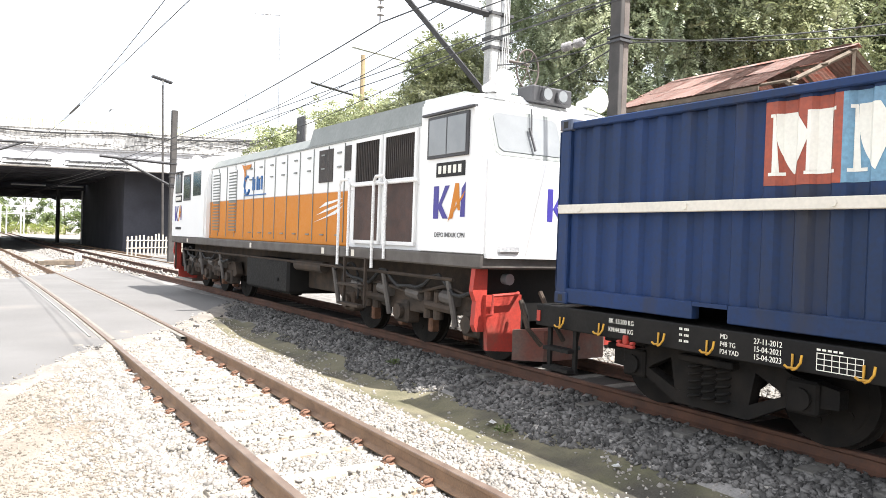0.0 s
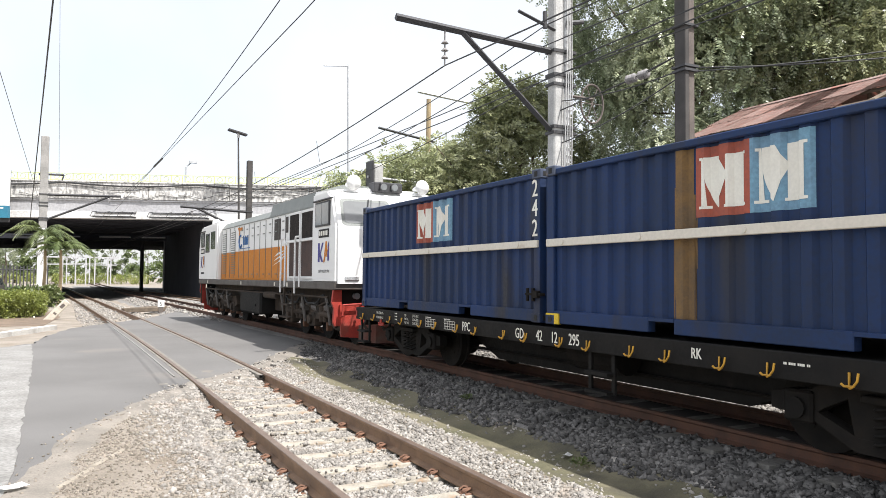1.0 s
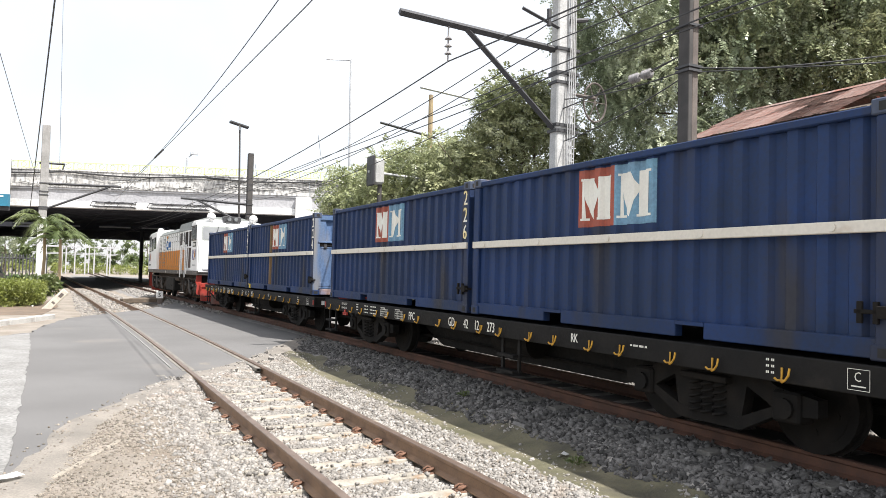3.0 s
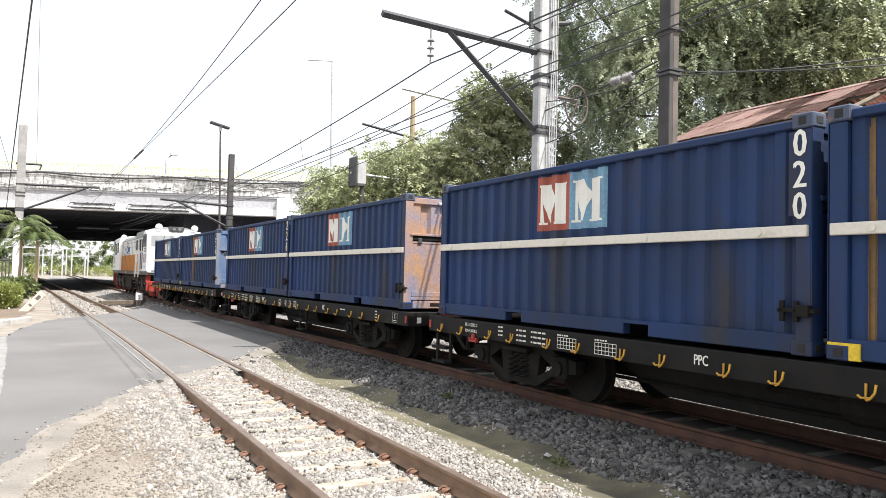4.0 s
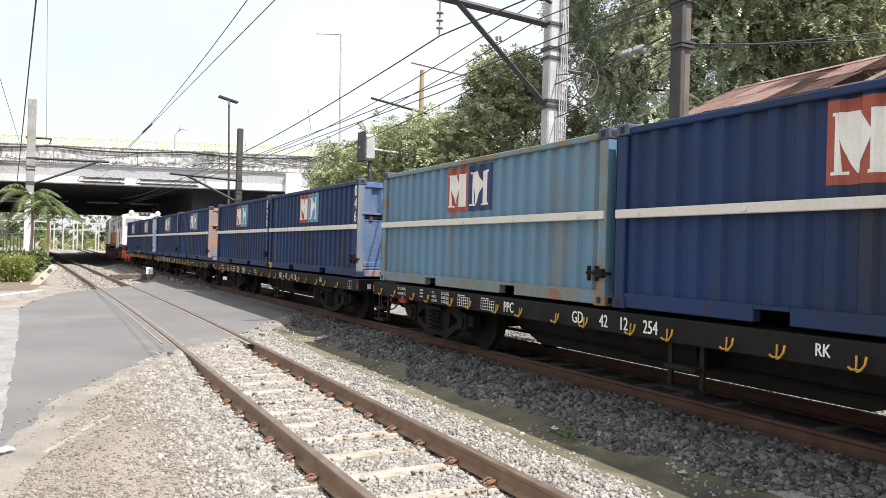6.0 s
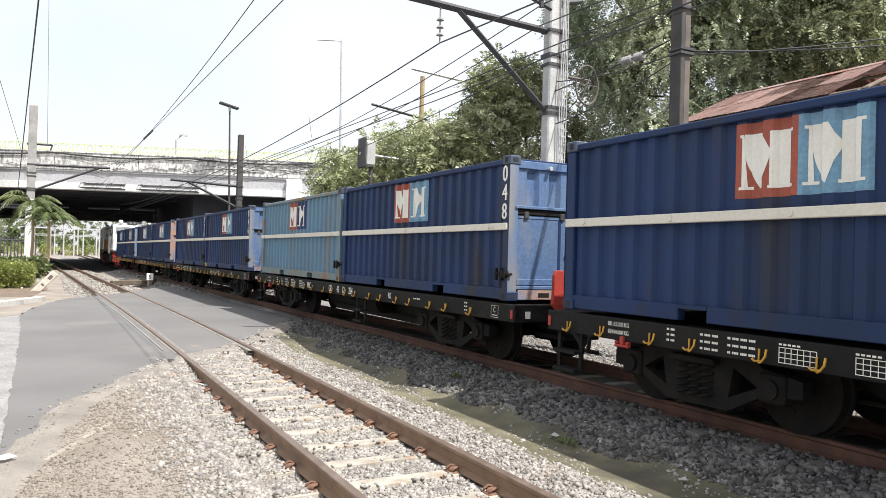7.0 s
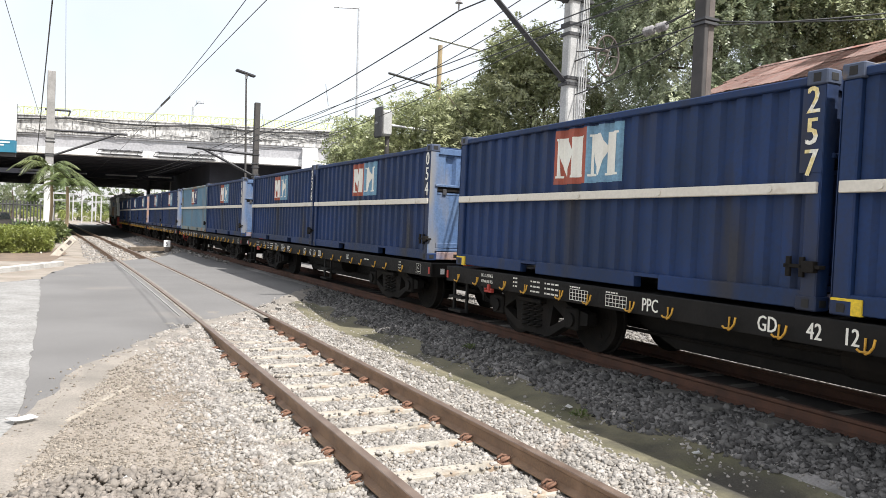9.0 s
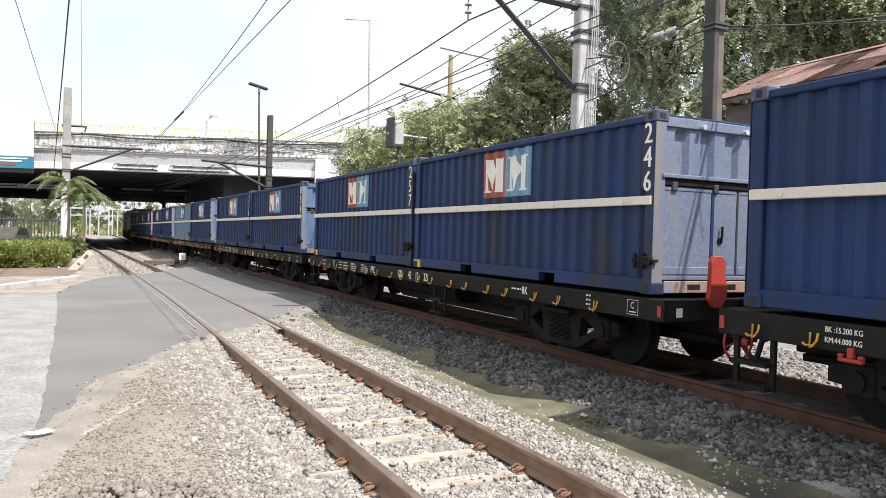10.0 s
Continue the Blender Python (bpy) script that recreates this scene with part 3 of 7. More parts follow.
    field("scattered_stone", 4200, 3.7, 5.1, 2.5, 15, 0.013, lambda x, y: off_road(x, y) and noise.noise((x * 2.2, y * 1.1, 2)) > 0.5 * rng.random() - 0.12, M["stone"], "few pale stones on the mossy strip", 1.2)
    field("dirt_clod", 2600, -0.4, 0.9, 3.6, 5.2, 0.019, lambda x, y: off_road(x, y) and (x - 0.3) ** 2 + (y - 4.5) ** 2 * 1.5 < 0.35, M["lump"], "heap of dark broken lumps beside the gravel", 1.0, 0.03)
    field("asphalt_rubble", 700, 0.9, 4.4, 11.0, 15.6, 0.03, lambda x, y: -0.12 < off_edge(x, y) < 0.35 and noise.noise((x * 1.6, y * 1.6, 6)) > 0.08 and abs(abs(x - near_x(y)) - 0.585) > 0.1, M["tar"], "dark lumps of broken asphalt at the road edge", 1.0, 0.0)
    field("far_ballast", 9000, 0.5, 9, 27, 60, 0.04, lambda x, y: abs(x - near_x(y)) < 1.5 or abs(x - main_x(y)) < 1.6, M["stone"], "pale ballast of the tracks beyond the road", 1.0)


make_ground()
make_road()
make_track("track_near", near_x, 0.0, "empty rusty railway track on pale concrete sleepers", 0.585, 0.54 - 20 * 0.58, 60, 0.58, -12, 12.4)
make_track("track_main", main_x, MAIN_Z, "main railway track with rust-brown rails", 0.575, 0.2 - 25 * 0.6, 60, 0.6, -15, 17.5, False)
make_stones()


# ---- the train ----
CL, CH, CW = 5.88, 1.86, 2.40      # container length, height, width
BASE = 0.890                       # container floor over the rail head
SIDE = -CW / 2
PITCH, RIB = 0.268, 0.04


def rib(y):
    """Depth of the corrugated side at a place along it."""
    f = (y / PITCH) % 1.0
    if f < 0.36:
        return 0.0
    if f < 0.48:
        return RIB * (f - 0.36) / 0.12
    if f < 0.86:
        return RIB
    return RIB * (1.0 - f) / 0.14


def rib_cuts(y0, y1):
    ys = {y0, y1}
    k = math.floor(y0 / PITCH)
    while k * PITCH < y1:
        for f in (0.0, 0.36, 0.48, 0.86):
            y = (k + f) * PITCH
            if y0 < y < y1:
                ys.add(y)
        k += 1
    return sorted(ys)


def painted(bm, y0, y1, lo, hi, proud, step=0.03):
    """Paint on the corrugated side between the heights lo(y) and hi(y)."""
    ys = sorted(set(rib_cuts(y0, y1)) | set(np.linspace(y0, y1, max(2, int((y1 - y0) / step)))))
    for a, b in zip(ys, ys[1:]):
        if hi(a) - lo(a) < 1e-4 and hi(b) - lo(b) < 1e-4:
            continue
        quad = [(a, lo(a)), (b, lo(b)), (b, hi(b)), (a, hi(a))]
        bm.faces.new([bm.verts.new((SIDE + 0.05 + rib(y) - proud, y, z)) for y, z in quad])
    return bm


def logo(c, blue_mat):
    """Two coloured squares, each with a white shape of two bars and a wedge."""
    z0, z1, y1 = 1.105, 1.745, 3.585
    w = 0.6
    for k, material in enumerate((M["logo_red"], blue_mat)):
        a, b = y1 - (k + 1) * w, y1 - k * w
        part("logo_square", painted(bmesh.new(), a, b, lambda y: z0, lambda y: z1, 0.004), material, c)
        bm = bmesh.new()
        h = z1 - z0

        def mark(u0, u1, lo, hi):
            painted(bm, b - u1 * w, b - u0 * w, lambda y: z0 + h * lo((b - y) / w), lambda y: z0 + h * hi((b - y) / w), 0.008, 0.006)

        mark(0.115, 0.20, lambda u: 0.15, lambda u: 0.85 if u < 0.15 else 0.85 - (u - 0.15) * 14)
        mark(0.155, 0.57, lambda u: 0.85 - 0.73 * (max(0.0, u - 0.155) / 0.235) ** 0.33 if u < 0.39 else 0.12 + (u - 0.39) * 2.2, lambda u: 0.85 if u < 0.42 else 0.85 - (u - 0.42) * 1.5)
        mark(0.57, 0.86, lambda u: 0.15, lambda u: 0.85)
        mark(0.07, 0.275, lambda u: 0.115, lambda u: 0.155)
        mark(0.545, 0.92, lambda u: 0.115, lambda u: 0.155)
        mark(0.86, 0.92, lambda u: 0.81, lambda u: 0.85)
        mark(0.08, 0.12, lambda u: 0.81, lambda u: 0.85)
        part("logo_mark", bm, M["stencil"], c)


def container(paint, frame_paint, end_paint, number, label, stripe=None, digits="stencil", second=M["logo_blue"], yellow=False, sunlit_end=True):
    c = thing("shipping_container", label, "container", group="containers on the train")
    bm = bmesh.new()
    for side in (SIDE, -SIDE):
        s = 1 if side < 0 else -1
        ys = rib_cuts(0.13, CL - 0.13)
        lo = [bm.verts.new((side + s * (0.05 + rib(y)), y, 0.15)) for y in ys]
        hi = [bm.verts.new((side + s * (0.05 + rib(y)), y, CH - 0.09)) for y in ys]
        for k in range(len(ys) - 1):
            bm.faces.new((lo[k], lo[k + 1], hi[k + 1], hi[k]))
    part("side_wall", bm, paint, c)
    bm = bmesh.new()
    for x0, x1 in ((SIDE, SIDE + 0.14), (-SIDE - 0.14, -SIDE)):
        for y0, y1 in ((0, 0.15), (CL - 0.15, CL)):
            box(bm, x0 + 0.004, x1 - 0.004, y0 + 0.004, y1 - 0.004, 0.1, CH - 0.1, 0.012)
        box(bm, x0 + 0.012, x1 - 0.05, 0.1, CL - 0.1, CH - 0.09, CH - 0.02, 0.01)
        # floor rail with two openings for lifting forks
        for y0, y1 in ((0.1, 1.72), (2.06, 3.84), (4.18, CL - 0.1)):
            box(bm, x0 + 0.015, x1 - 0.02, y0, y1, 0.012, 0.16, 0.008)
        box(bm, x0 + 0.016, x1 - 0.02, 1.72, 2.06, 0.125, 0.16)
        box(bm, x0 + 0.016, x1 - 0.02, 3.84, 4.18, 0.125, 0.16)
    for y0 in (0.0, CL - 0.1):
        box(bm, SIDE + 0.1, -SIDE - 0.1, y0 + 0.02, y0 + 0.08, CH - 0.12, CH - 0.015, 0.006)
        box(bm, SIDE + 0.1, -SIDE - 0.1, y0 + 0.02, y0 + 0.08, 0.01, 0.14, 0.006)
    part("frame", bm, frame_paint, c)
    part("floor_plate", fresh((SIDE + 0.1, -SIDE - 0.1, 0.1, CL - 0.1, 0.13, 0.16)), M["black"], c)
    part("roof_sheet", fresh((SIDE + 0.1, -SIDE - 0.1, 0.08, CL - 0.08, CH - 0.06, CH - 0.04)), M["tarp"], c)
    for x in (SIDE, -SIDE - 0.16):
        for y in (0, CL - 0.17):
            for z in (0.0, CH - 0.1):
                bm = fresh((x - 0.006, x + 0.166, y - 0.006, y + 0.176, z, z + 0.118), bevel=0.01)
                cast = part("corner_casting", bm, frame_paint if z < 1 else M["casting"], c)
                xo = x - 0.009 if x < 0 else x + 0.166
                yo = y - 0.009 if y < 1 else y + 0.176
                part("lock_hole", fresh((xo, xo + 0.003, y + 0.05, y + 0.115, z + 0.025, z + 0.092), bevel=0.001), M["rubber"], cast)
                part("lock_hole", fresh((x + 0.04, x + 0.12, yo, yo + 0.003, z + 0.03, z + 0.088), bevel=0.001), M["rubber"], cast)
    # raised band round the middle of the sides
    for x0, x1 in ((SIDE - 0.025, SIDE + 0.03), (-SIDE - 0.03, -SIDE + 0.025)):
        bm = fresh((x0, x1, 0.03, CL - 0.03, 0.915, 1.005), bevel=0.006)
        for k in range(5):
            y = 0.45 + k * 1.27
            s = -1 if x0 < 0 else 1
            xo = x0 if s < 0 else x1
            tube(bm, [(xo, y, 0.96), (xo + s * 0.012, y, 0.96)], 0.03, 8)
        part("rubbing_band", bm, M["cream"], c, "cream-painted band")
    # ends: deeply ribbed upper panel, ledge with hinges, two flat door leaves below
    sunlit_paint = end_paint
    for y0, s in ((0.035, 1), (CL - 0.035, -1)):
        # only the sun-facing rear end gets the paler paint, shaded ends stay dark
        end_paint = sunlit_paint if sunlit_end and s > 0 else paint
        bm = bmesh.new()
        n, deep, z0, z1 = 6, 0.05, 1.24, CH - 0.19
        w = (CW - 0.26) / n
        for k in range(n):
            a = SIDE + 0.13 + k * w
            cut = [(a, 0), (a + 0.42 * w, 0), (a + 0.56 * w, deep), (a + 0.86 * w, deep), (a + w, 0)]
            lo, hi = [bm.verts.new((x, y0 + s * d, z0)) for x, d in cut], [bm.verts.new((x, y0 + s * d, z1)) for x, d in cut]
            top = [bm.verts.new((x, y0, z1 + 0.06)) for x, d in cut]
            for A, B in ((lo, hi), (hi, top)):
                for q in range(4):
                    bm.faces.new((A[q], A[q + 1], B[q + 1], B[q]))
        bmesh.ops.remove_doubles(bm, verts=bm.verts, dist=1e-4)
        wall = part("end_wall", bm, end_paint, c, "faded end panel with sunlight in its paint" if sunlit_end and s > 0 else "")
        e0, e1 = (y0 - 0.03, y0 + 0.02) if s > 0 else (y0 - 0.02, y0 + 0.03)
        part("head_rail", fresh((SIDE + 0.13, -SIDE - 0.13, e0 + 0.004, e1 - 0.004, CH - 0.14, CH - 0.04), bevel=0.006), end_paint, wall)
        part("ledge", fresh((SIDE + 0.1, -SIDE - 0.1, e0 - 0.025, e1 + 0.025, 1.195, 1.235), bevel=0.006), end_paint, wall)
        part("hinge_rail", fresh((SIDE + 0.13, -SIDE - 0.13, e0, e1, 1.12, 1.193), bevel=0.006), M["grime"], wall)
        for k in range(3):
            x = SIDE + 0.62 + k * 0.62
            part("lug", tube(bmesh.new(), [(x, y0 - s * 0.02, CH - 0.115), (x, y0 - s * 0.08, CH - 0.115)], 0.028, 8), M["galv"], wall)
        for k in range(4):
            x = SIDE + 0.28 + k * 0.58
            part("hinge", fresh((x - 0.035, x + 0.035, e0 - 0.008, e1 + 0.008, 1.07, 1.16), bevel=0.006), M["iron"], wall)
        for x0, x1 in ((SIDE + 0.135, -0.012), (0.012, -SIDE - 0.135)):
            leaf = part("door_leaf", fresh((x0, x1, y0 - 0.012, y0 + 0.012, 0.2, 1.115), bevel=0.006), end_paint, wall)
            for q, d in ((0.205, 0.08), (1.07, 0.035)):
                part("door_rim", fresh((x0 + 0.02, x1 - 0.02, e0 + 0.012, e1 - 0.012, q, q + d), bevel=0.005), end_paint, leaf)
        for x in (SIDE + 0.002, -SIDE - 0.138):
            f0, f1 = (0.0, 0.005) if s > 0 else (CL - 0.005, CL)
            part("post_face", fresh((x, x + 0.136, f0, f1, 0.122, CH - 0.104)), end_paint, wall)
        for x in (SIDE + 0.83, SIDE + 1.72):
            part("lock_bar", fresh((x - 0.022, x + 0.022, e0 + 0.008, e1 - 0.008, 0.25, 1.115), bevel=0.005), M["blue"], wall, "dark blue lock bar")
        part("door_gasket", fresh((-0.012, 0.012, e0 + 0.016, e1 - 0.016, 0.2, 1.115)), M["rubber"], wall)
        bm = bmesh.new()
        tube(bm, [(SIDE + 0.95, y0 - s * 0.03, 0.56), (SIDE + 0.95, y0 - s * 0.045, 0.62), (SIDE + 0.95, y0 - s * 0.045, 0.72)], 0.014, 6)
        box(bm, SIDE + 0.915, SIDE + 0.985, y0 - 0.032, y0 + 0.032, 0.54, 0.6, 0.01)
        part("door_handle", bm, M["grime"], wall)
        sill = part("end_sill", fresh((SIDE + 0.17, -SIDE - 0.17, e0 - 0.003, e1 + 0.003, 0.014, 0.138), bevel=0.006), M["rust_end"], wall, "rusty tan lower sill")
        for x in (-0.62, -0.1, 0.45):
            part("sill_pocket", fresh((x - 0.09, x + 0.09, e0 - 0.006, e1 + 0.006, 0.045, 0.105), bevel=0.003), M["grime"], sill)
        part("lower_rail", fresh((SIDE + 0.13, -SIDE - 0.13, e0, e1, 0.15, 0.195), bevel=0.005), end_paint, wall)
    bm = fresh((SIDE - 0.03, SIDE + 0.05, -0.04, 0.28, 0.33, 0.36), (SIDE - 0.03, SIDE, 0.1, 0.14, 0.26, 0.42), (SIDE - 0.03, SIDE, 0.22, 0.26, 0.26, 0.42), (SIDE - 0.05, SIDE + 0.02, 0.0, 0.1, 0.3, 0.39), bevel=0.004)
    part("side_latch", bm, M["grime"], c)
    logo(c, second)
    if yellow:
        bm = fresh((SIDE - 0.004, SIDE + 0.04, CL - 0.25, CL - 0.002, 0.005, 0.13), bevel=0.004)
        part("yellow_plate", bm, M["yellow"], c, "yellow painted lower corner")
        part("lock_slot", tube(bmesh.new(), [(SIDE - 0.006, CL - 0.1, 0.06), (SIDE - 0.001, CL - 0.1, 0.06)], 0.03, 10), M["rubber"], c)
    if number:
        bm = bmesh.new()
        for k, ch in enumerate(number or ''):
            z = 1.545 - k * 0.245
            write(bm, ch, 0.3, SIDE - 0.005, 0.17 if ch != "1" else 0.135, z, 0.8)
            if ch == "1":
                box(bm, SIDE - 0.006, SIDE - 0.004, 0.02, 0.15, z, z + 0.035)
                box(bm, SIDE - 0.006, SIDE - 0.004, 0.09, 0.14, z + 0.16, z + 0.2)
        part("container_number", bm, M[digits], c)
        part("number_field", fresh((SIDE - 0.002, SIDE + 0.05, 0.006, 0.2, 1.08, CH - 0.12)), paint, c)
    if stripe:
        y, w = stripe
        rng, bm = random.Random(7), painted(bmesh.new(), y + 0.2 * w, y + 0.8 * w, lambda q: 0.16, lambda q: CH - 0.1, 0.003)
        for k in range(14):
            d, hi = y + rng.uniform(-0.1, 1.0) * w, rng.uniform(0.6, CH - 0.1)
            painted(bm, d, d + 0.12 * w * rng.uniform(0.5, 1.5), lambda q: max(0.16, hi - rng.uniform(0.5, 1.2)), lambda q: hi, 0.002)
        part("rust_stripe", bm, M["rust"], c, "rust-brown vertical stripe")
    return c


def wheelset(parent):
    ws = new("wheelset", WHEEL_MESH)
    ws.parent = parent
    return ws


def wheel_mesh(r):
    bm = bmesh.new()
    for s in (-1, 1):
        x = s * 0.535
        tube(bm, [(x, 0, 0), (x + s * 0.03, 0, 0)], r + 0.028, 28)
        tube(bm, [(x + s * 0.03, 0, 0), (x + s * 0.13, 0, 0)], r, 28)
        tube(bm, [(x + s * 0.13, 0, 0), (x + s * 0.135, 0, 0)], r * 0.8, 28)
        tube(bm, [(x + s * 0.13, 0, 0), (x + s * 0.22, 0, 0)], 0.09, 12)
        for k in range(5):
            a = k * 1.2566
            tube(bm, [(x + s * 0.135, 0.55 * r * math.cos(a), 0.55 * r * math.sin(a)), (x + s * 0.142, 0.55 * r * math.cos(a), 0.55 * r * math.sin(a))], 0.035, 6)
    tube(bm, [(-0.5, 0, 0), (0.5, 0, 0)], 0.075, 10)
    return mesh_of("wheelset", bm, M["grime"])


WR = 0.40
WHEEL_MESH = wheel_mesh(WR)
WHEELS = []      # wheelsets that turn: object, y on its parent, radius


def bogie_meshes():
    bm = bmesh.new()
    prism(bm, [(-1.1, 0.50), (-0.72, 0.56), (-0.42, 0.74), (0.42, 0.74), (0.72, 0.56), (1.1, 0.50), (1.1, 0.36), (0.75, 0.33), (0.62, 0.42), (0.42, 0.52), (0.36, 0.2), (0.3, 0.13), (-0.3, 0.13), (-0.36, 0.2), (-0.42, 0.52), (-0.62, 0.42), (-0.75, 0.33), (-1.1, 0.36)], 0, -0.06, 0.06)
    prism(bm, [(-0.8, 0.36), (-0.36, 0.13), (0.36, 0.13), (0.8, 0.36), (0.8, 0.44), (0.34, 0.24), (-0.34, 0.24), (-0.8, 0.44)], 0, -0.065, 0.065)
    for q in (-0.83, 0.83):
        box(bm, -0.1, 0.1, q - 0.13, q + 0.13, 0.28, 0.54, 0.02)
        tube(bm, [(-0.13, q, 0.4), (0.13, q, 0.4)], 0.085, 12)
    frame_mesh = mesh_of("side_frame", bm, M["grime"])
    bm = bmesh.new()
    tube(bm, [(0.055 * math.cos(a), 0.055 * math.sin(a), 0.2 + 0.0101 * a) for a in np.linspace(0, 31.4, 70)], 0.0125, 5)
    spring = mesh_of("spring", bm, M["grime"], True)
    return frame_mesh, spring


SIDE_FRAME, SPRING = bogie_meshes()


def child(name, mesh, parent, m):
    ob = new(name, mesh)
    ob.parent, ob.matrix_basis = parent, m
    return ob


def bogie(parent, y):
    """A cast three-piece bogie with two wheelsets and coil springs."""
    body = part("bogie", fresh((-0.98, 0.98, y - 0.2, y + 0.2, 0.42, 0.66), bevel=0.02), M["grime"], parent)
    for s in (-1, 1):
        child("side_frame", SIDE_FRAME, body, pose(s * 0.93, y, 0))
        for q in (-0.14, 0.0, 0.14):
            child("spring", SPRING, body, pose(s * 1.0, y + q, 0))
        part("spring_cap", fresh((min(s * 0.9, s * 1.08), max(s * 0.9, s * 1.08), y - 0.27, y + 0.27, 0.52, 0.58), bevel=0.01), M["grime"], body)
    part("brake_beam", tube(bmesh.new(), [(-0.75, y + 0.3, 0.3), (0.75, y + 0.3, 0.3)], 0.04, 6), M["grime"], body)
    for q in (-0.83, 0.83):
        ws = wheelset(body)
        ws.matrix_basis = pose(0, y + q, WR)
        WHEELS.append((ws, y + q, WR))


def hook_mesh():
    bm = bmesh.new()
    tube(bm, [(0, 0.055, 0.085), (0, 0.055, 0.0), (-0.02, 0.05, -0.045), (-0.045, 0.02, -0.05), (-0.05, -0.015, -0.03), (-0.04, -0.045, 0.02), (-0.03, -0.05, 0.09)], 0.0115, 6)
    tube(bm, [(-0.04, -0.01, -0.03), (-0.05, 0.07, -0.035), (-0.05, 0.1, -0.015)], 0.0115, 6)
    bmesh.ops.scale(bm, vec=(0.82, 0.82, 0.82), verts=bm.verts)
    return mesh_of("rope_hook", bm, M["hook"], True)


HOOK = hook_mesh()
BOGIE_Y = 4.15   # pivot from the wagon's middle
HOOKS = (5.74, 5.19, 4.47, 3.97, 3.23, 2.72, 2.03, 1.5, 0.77, 0.27, -0.45, -0.94, -1.62, -2.11, -2.76, -3.25, -3.95, -4.45, -5.15)
WL = 12.35       # wagon frame length
SILL_X = -1.22


def wagon(name_marks, label, plain=False, braked=False, dates=()):
    """A flat wagon; its middle is the origin, z = 0 on the rail head, it runs towards +y."""
    w = thing("flat_wagon", label, "railway wagon", group="wagons of the train")
    h = WL / 2
    body = part("centre_sill", fresh((-0.2, 0.2, -h, h, 0.42, 0.83), bevel=0.01), M["black"], w)
    for s in (-1, 1):
        x0, x1 = (SILL_X, SILL_X + 0.08) if s < 0 else (-SILL_X - 0.08, -SILL_X)
        part("side_sill", fresh((x0, x1, -h, h, 0.632, 0.855), bevel=0.008), M["black"], w)
        part("end_sill", fresh((-1.2, 1.2, min(s * h, s * (h - 0.12)), max(s * h, s * (h - 0.12)), 0.632, 0.855), bevel=0.01), M["black"], w)
    for y in np.linspace(-h + 0.8, h - 0.8, 9):
        part("cross_beam", fresh((-1.13, 1.13, y - 0.06, y + 0.06, 0.64, 0.83)), M["black"], w)
    bm = bmesh.new()
    prism(bm, [(-3.0, 0.45), (-2.3, 0.2), (2.3, 0.2), (3.0, 0.45), (3.0, 0.8), (-3.0, 0.8)], 0, -0.35, 0.35)
    part("belly_girder", bm, M["black"], w, "deep black girder under the middle")
    part("deck_plate", fresh((-1.19, 1.19, -h + 0.05, h - 0.05, 0.832, 0.85)), M["black"], w)
    for y in (-BOGIE_Y, BOGIE_Y):
        bogie(w, y)
    for s in (-1, 1):
        for y in HOOKS:
            ob = new("rope_hook", HOOK)
            ob.parent = w
            ob.matrix_basis = pose(s * 1.232, y, 0.685, 0, 0, 0 if s < 0 else 180)
        # corner step
        for y in (h - 0.35, -1.06):
            bm = bmesh.new()
            x = s * 1.15
            for a in (y - 0.19, y + 0.19):
                box(bm, x - 0.015, x + 0.015, a - 0.025, a + 0.025, 0.2, 0.64)
            for z in (0.2, 0.4):
                box(bm, x - 0.1, x + 0.04, y - 0.19, y + 0.19, z, z + 0.035)
            part("step", bm, M["black"], w)
    # brake gear between the bogies
    bm = bmesh.new()
    tube(bm, [(-0.55, -0.8, 0.52), (-0.55, 0.1, 0.52)], 0.2, 14)
    tube(bm, [(-0.55, 0.1, 0.52), (-0.55, 0.9, 0.5)], 0.03, 8)
    tube(bm, [(-0.4, -h + 2.8, 0.33), (-0.4, h - 2.8, 0.33)], 0.022, 6)
    part("brake_gear", bm, M["grime"], w)
    for s in (-1, 1):
        part("draft_gear", fresh((-0.3, 0.3, min(s * (h - 1.9), s * (h - 0.15)), max(s * (h - 1.9), s * (h - 0.15)), 0.36, 0.43), bevel=0.01), M["grime"], w)
    part("air_pipe", tube(bmesh.new(), [(0.3, -h, 0.5), (0.3, h, 0.5)], 0.02, 6), M["grime"], w)
    y = h - 1.28
    bm = fresh((-1.25, -1.2, y - 0.1, y + 0.1, 0.57, 0.6), (-1.25, -1.2, y - 0.1, y - 0.06, 0.6, 0.63), (-1.25, -1.2, y + 0.06, y + 0.1, 0.6, 0.63), (-1.25, -1.2, y - 0.025, y + 0.025, 0.6, 0.68), bevel=0.008)
    part("release_handle", bm, M["red"], w, "red release handle")
    # ends: buffers, hook, hoses, hand brake
    for s in (-1, 1):
        bm = bmesh.new()
        box(bm, -0.13, 0.13, min(s * h, s * (h + 0.3)), max(s * h, s * (h + 0.3)), 0.53, 0.78, 0.03)
        tube(bm, [(0, s * (h + 0.28), 0.65), (0, s * (h + 0.44), 0.65)], 0.1, 8)
        part("coupler", bm, M["grime"], w)
        bm = bmesh.new()
        tube(bm, [(-0.4, s * h, 0.6), (-0.42, s * (h + 0.2), 0.5), (-0.35, s * (h + 0.32), 0.3), (-0.2, s * (h + 0.42), 0.27)], 0.028, 8)
        part("brake_hose", bm, M["rubber"], w)
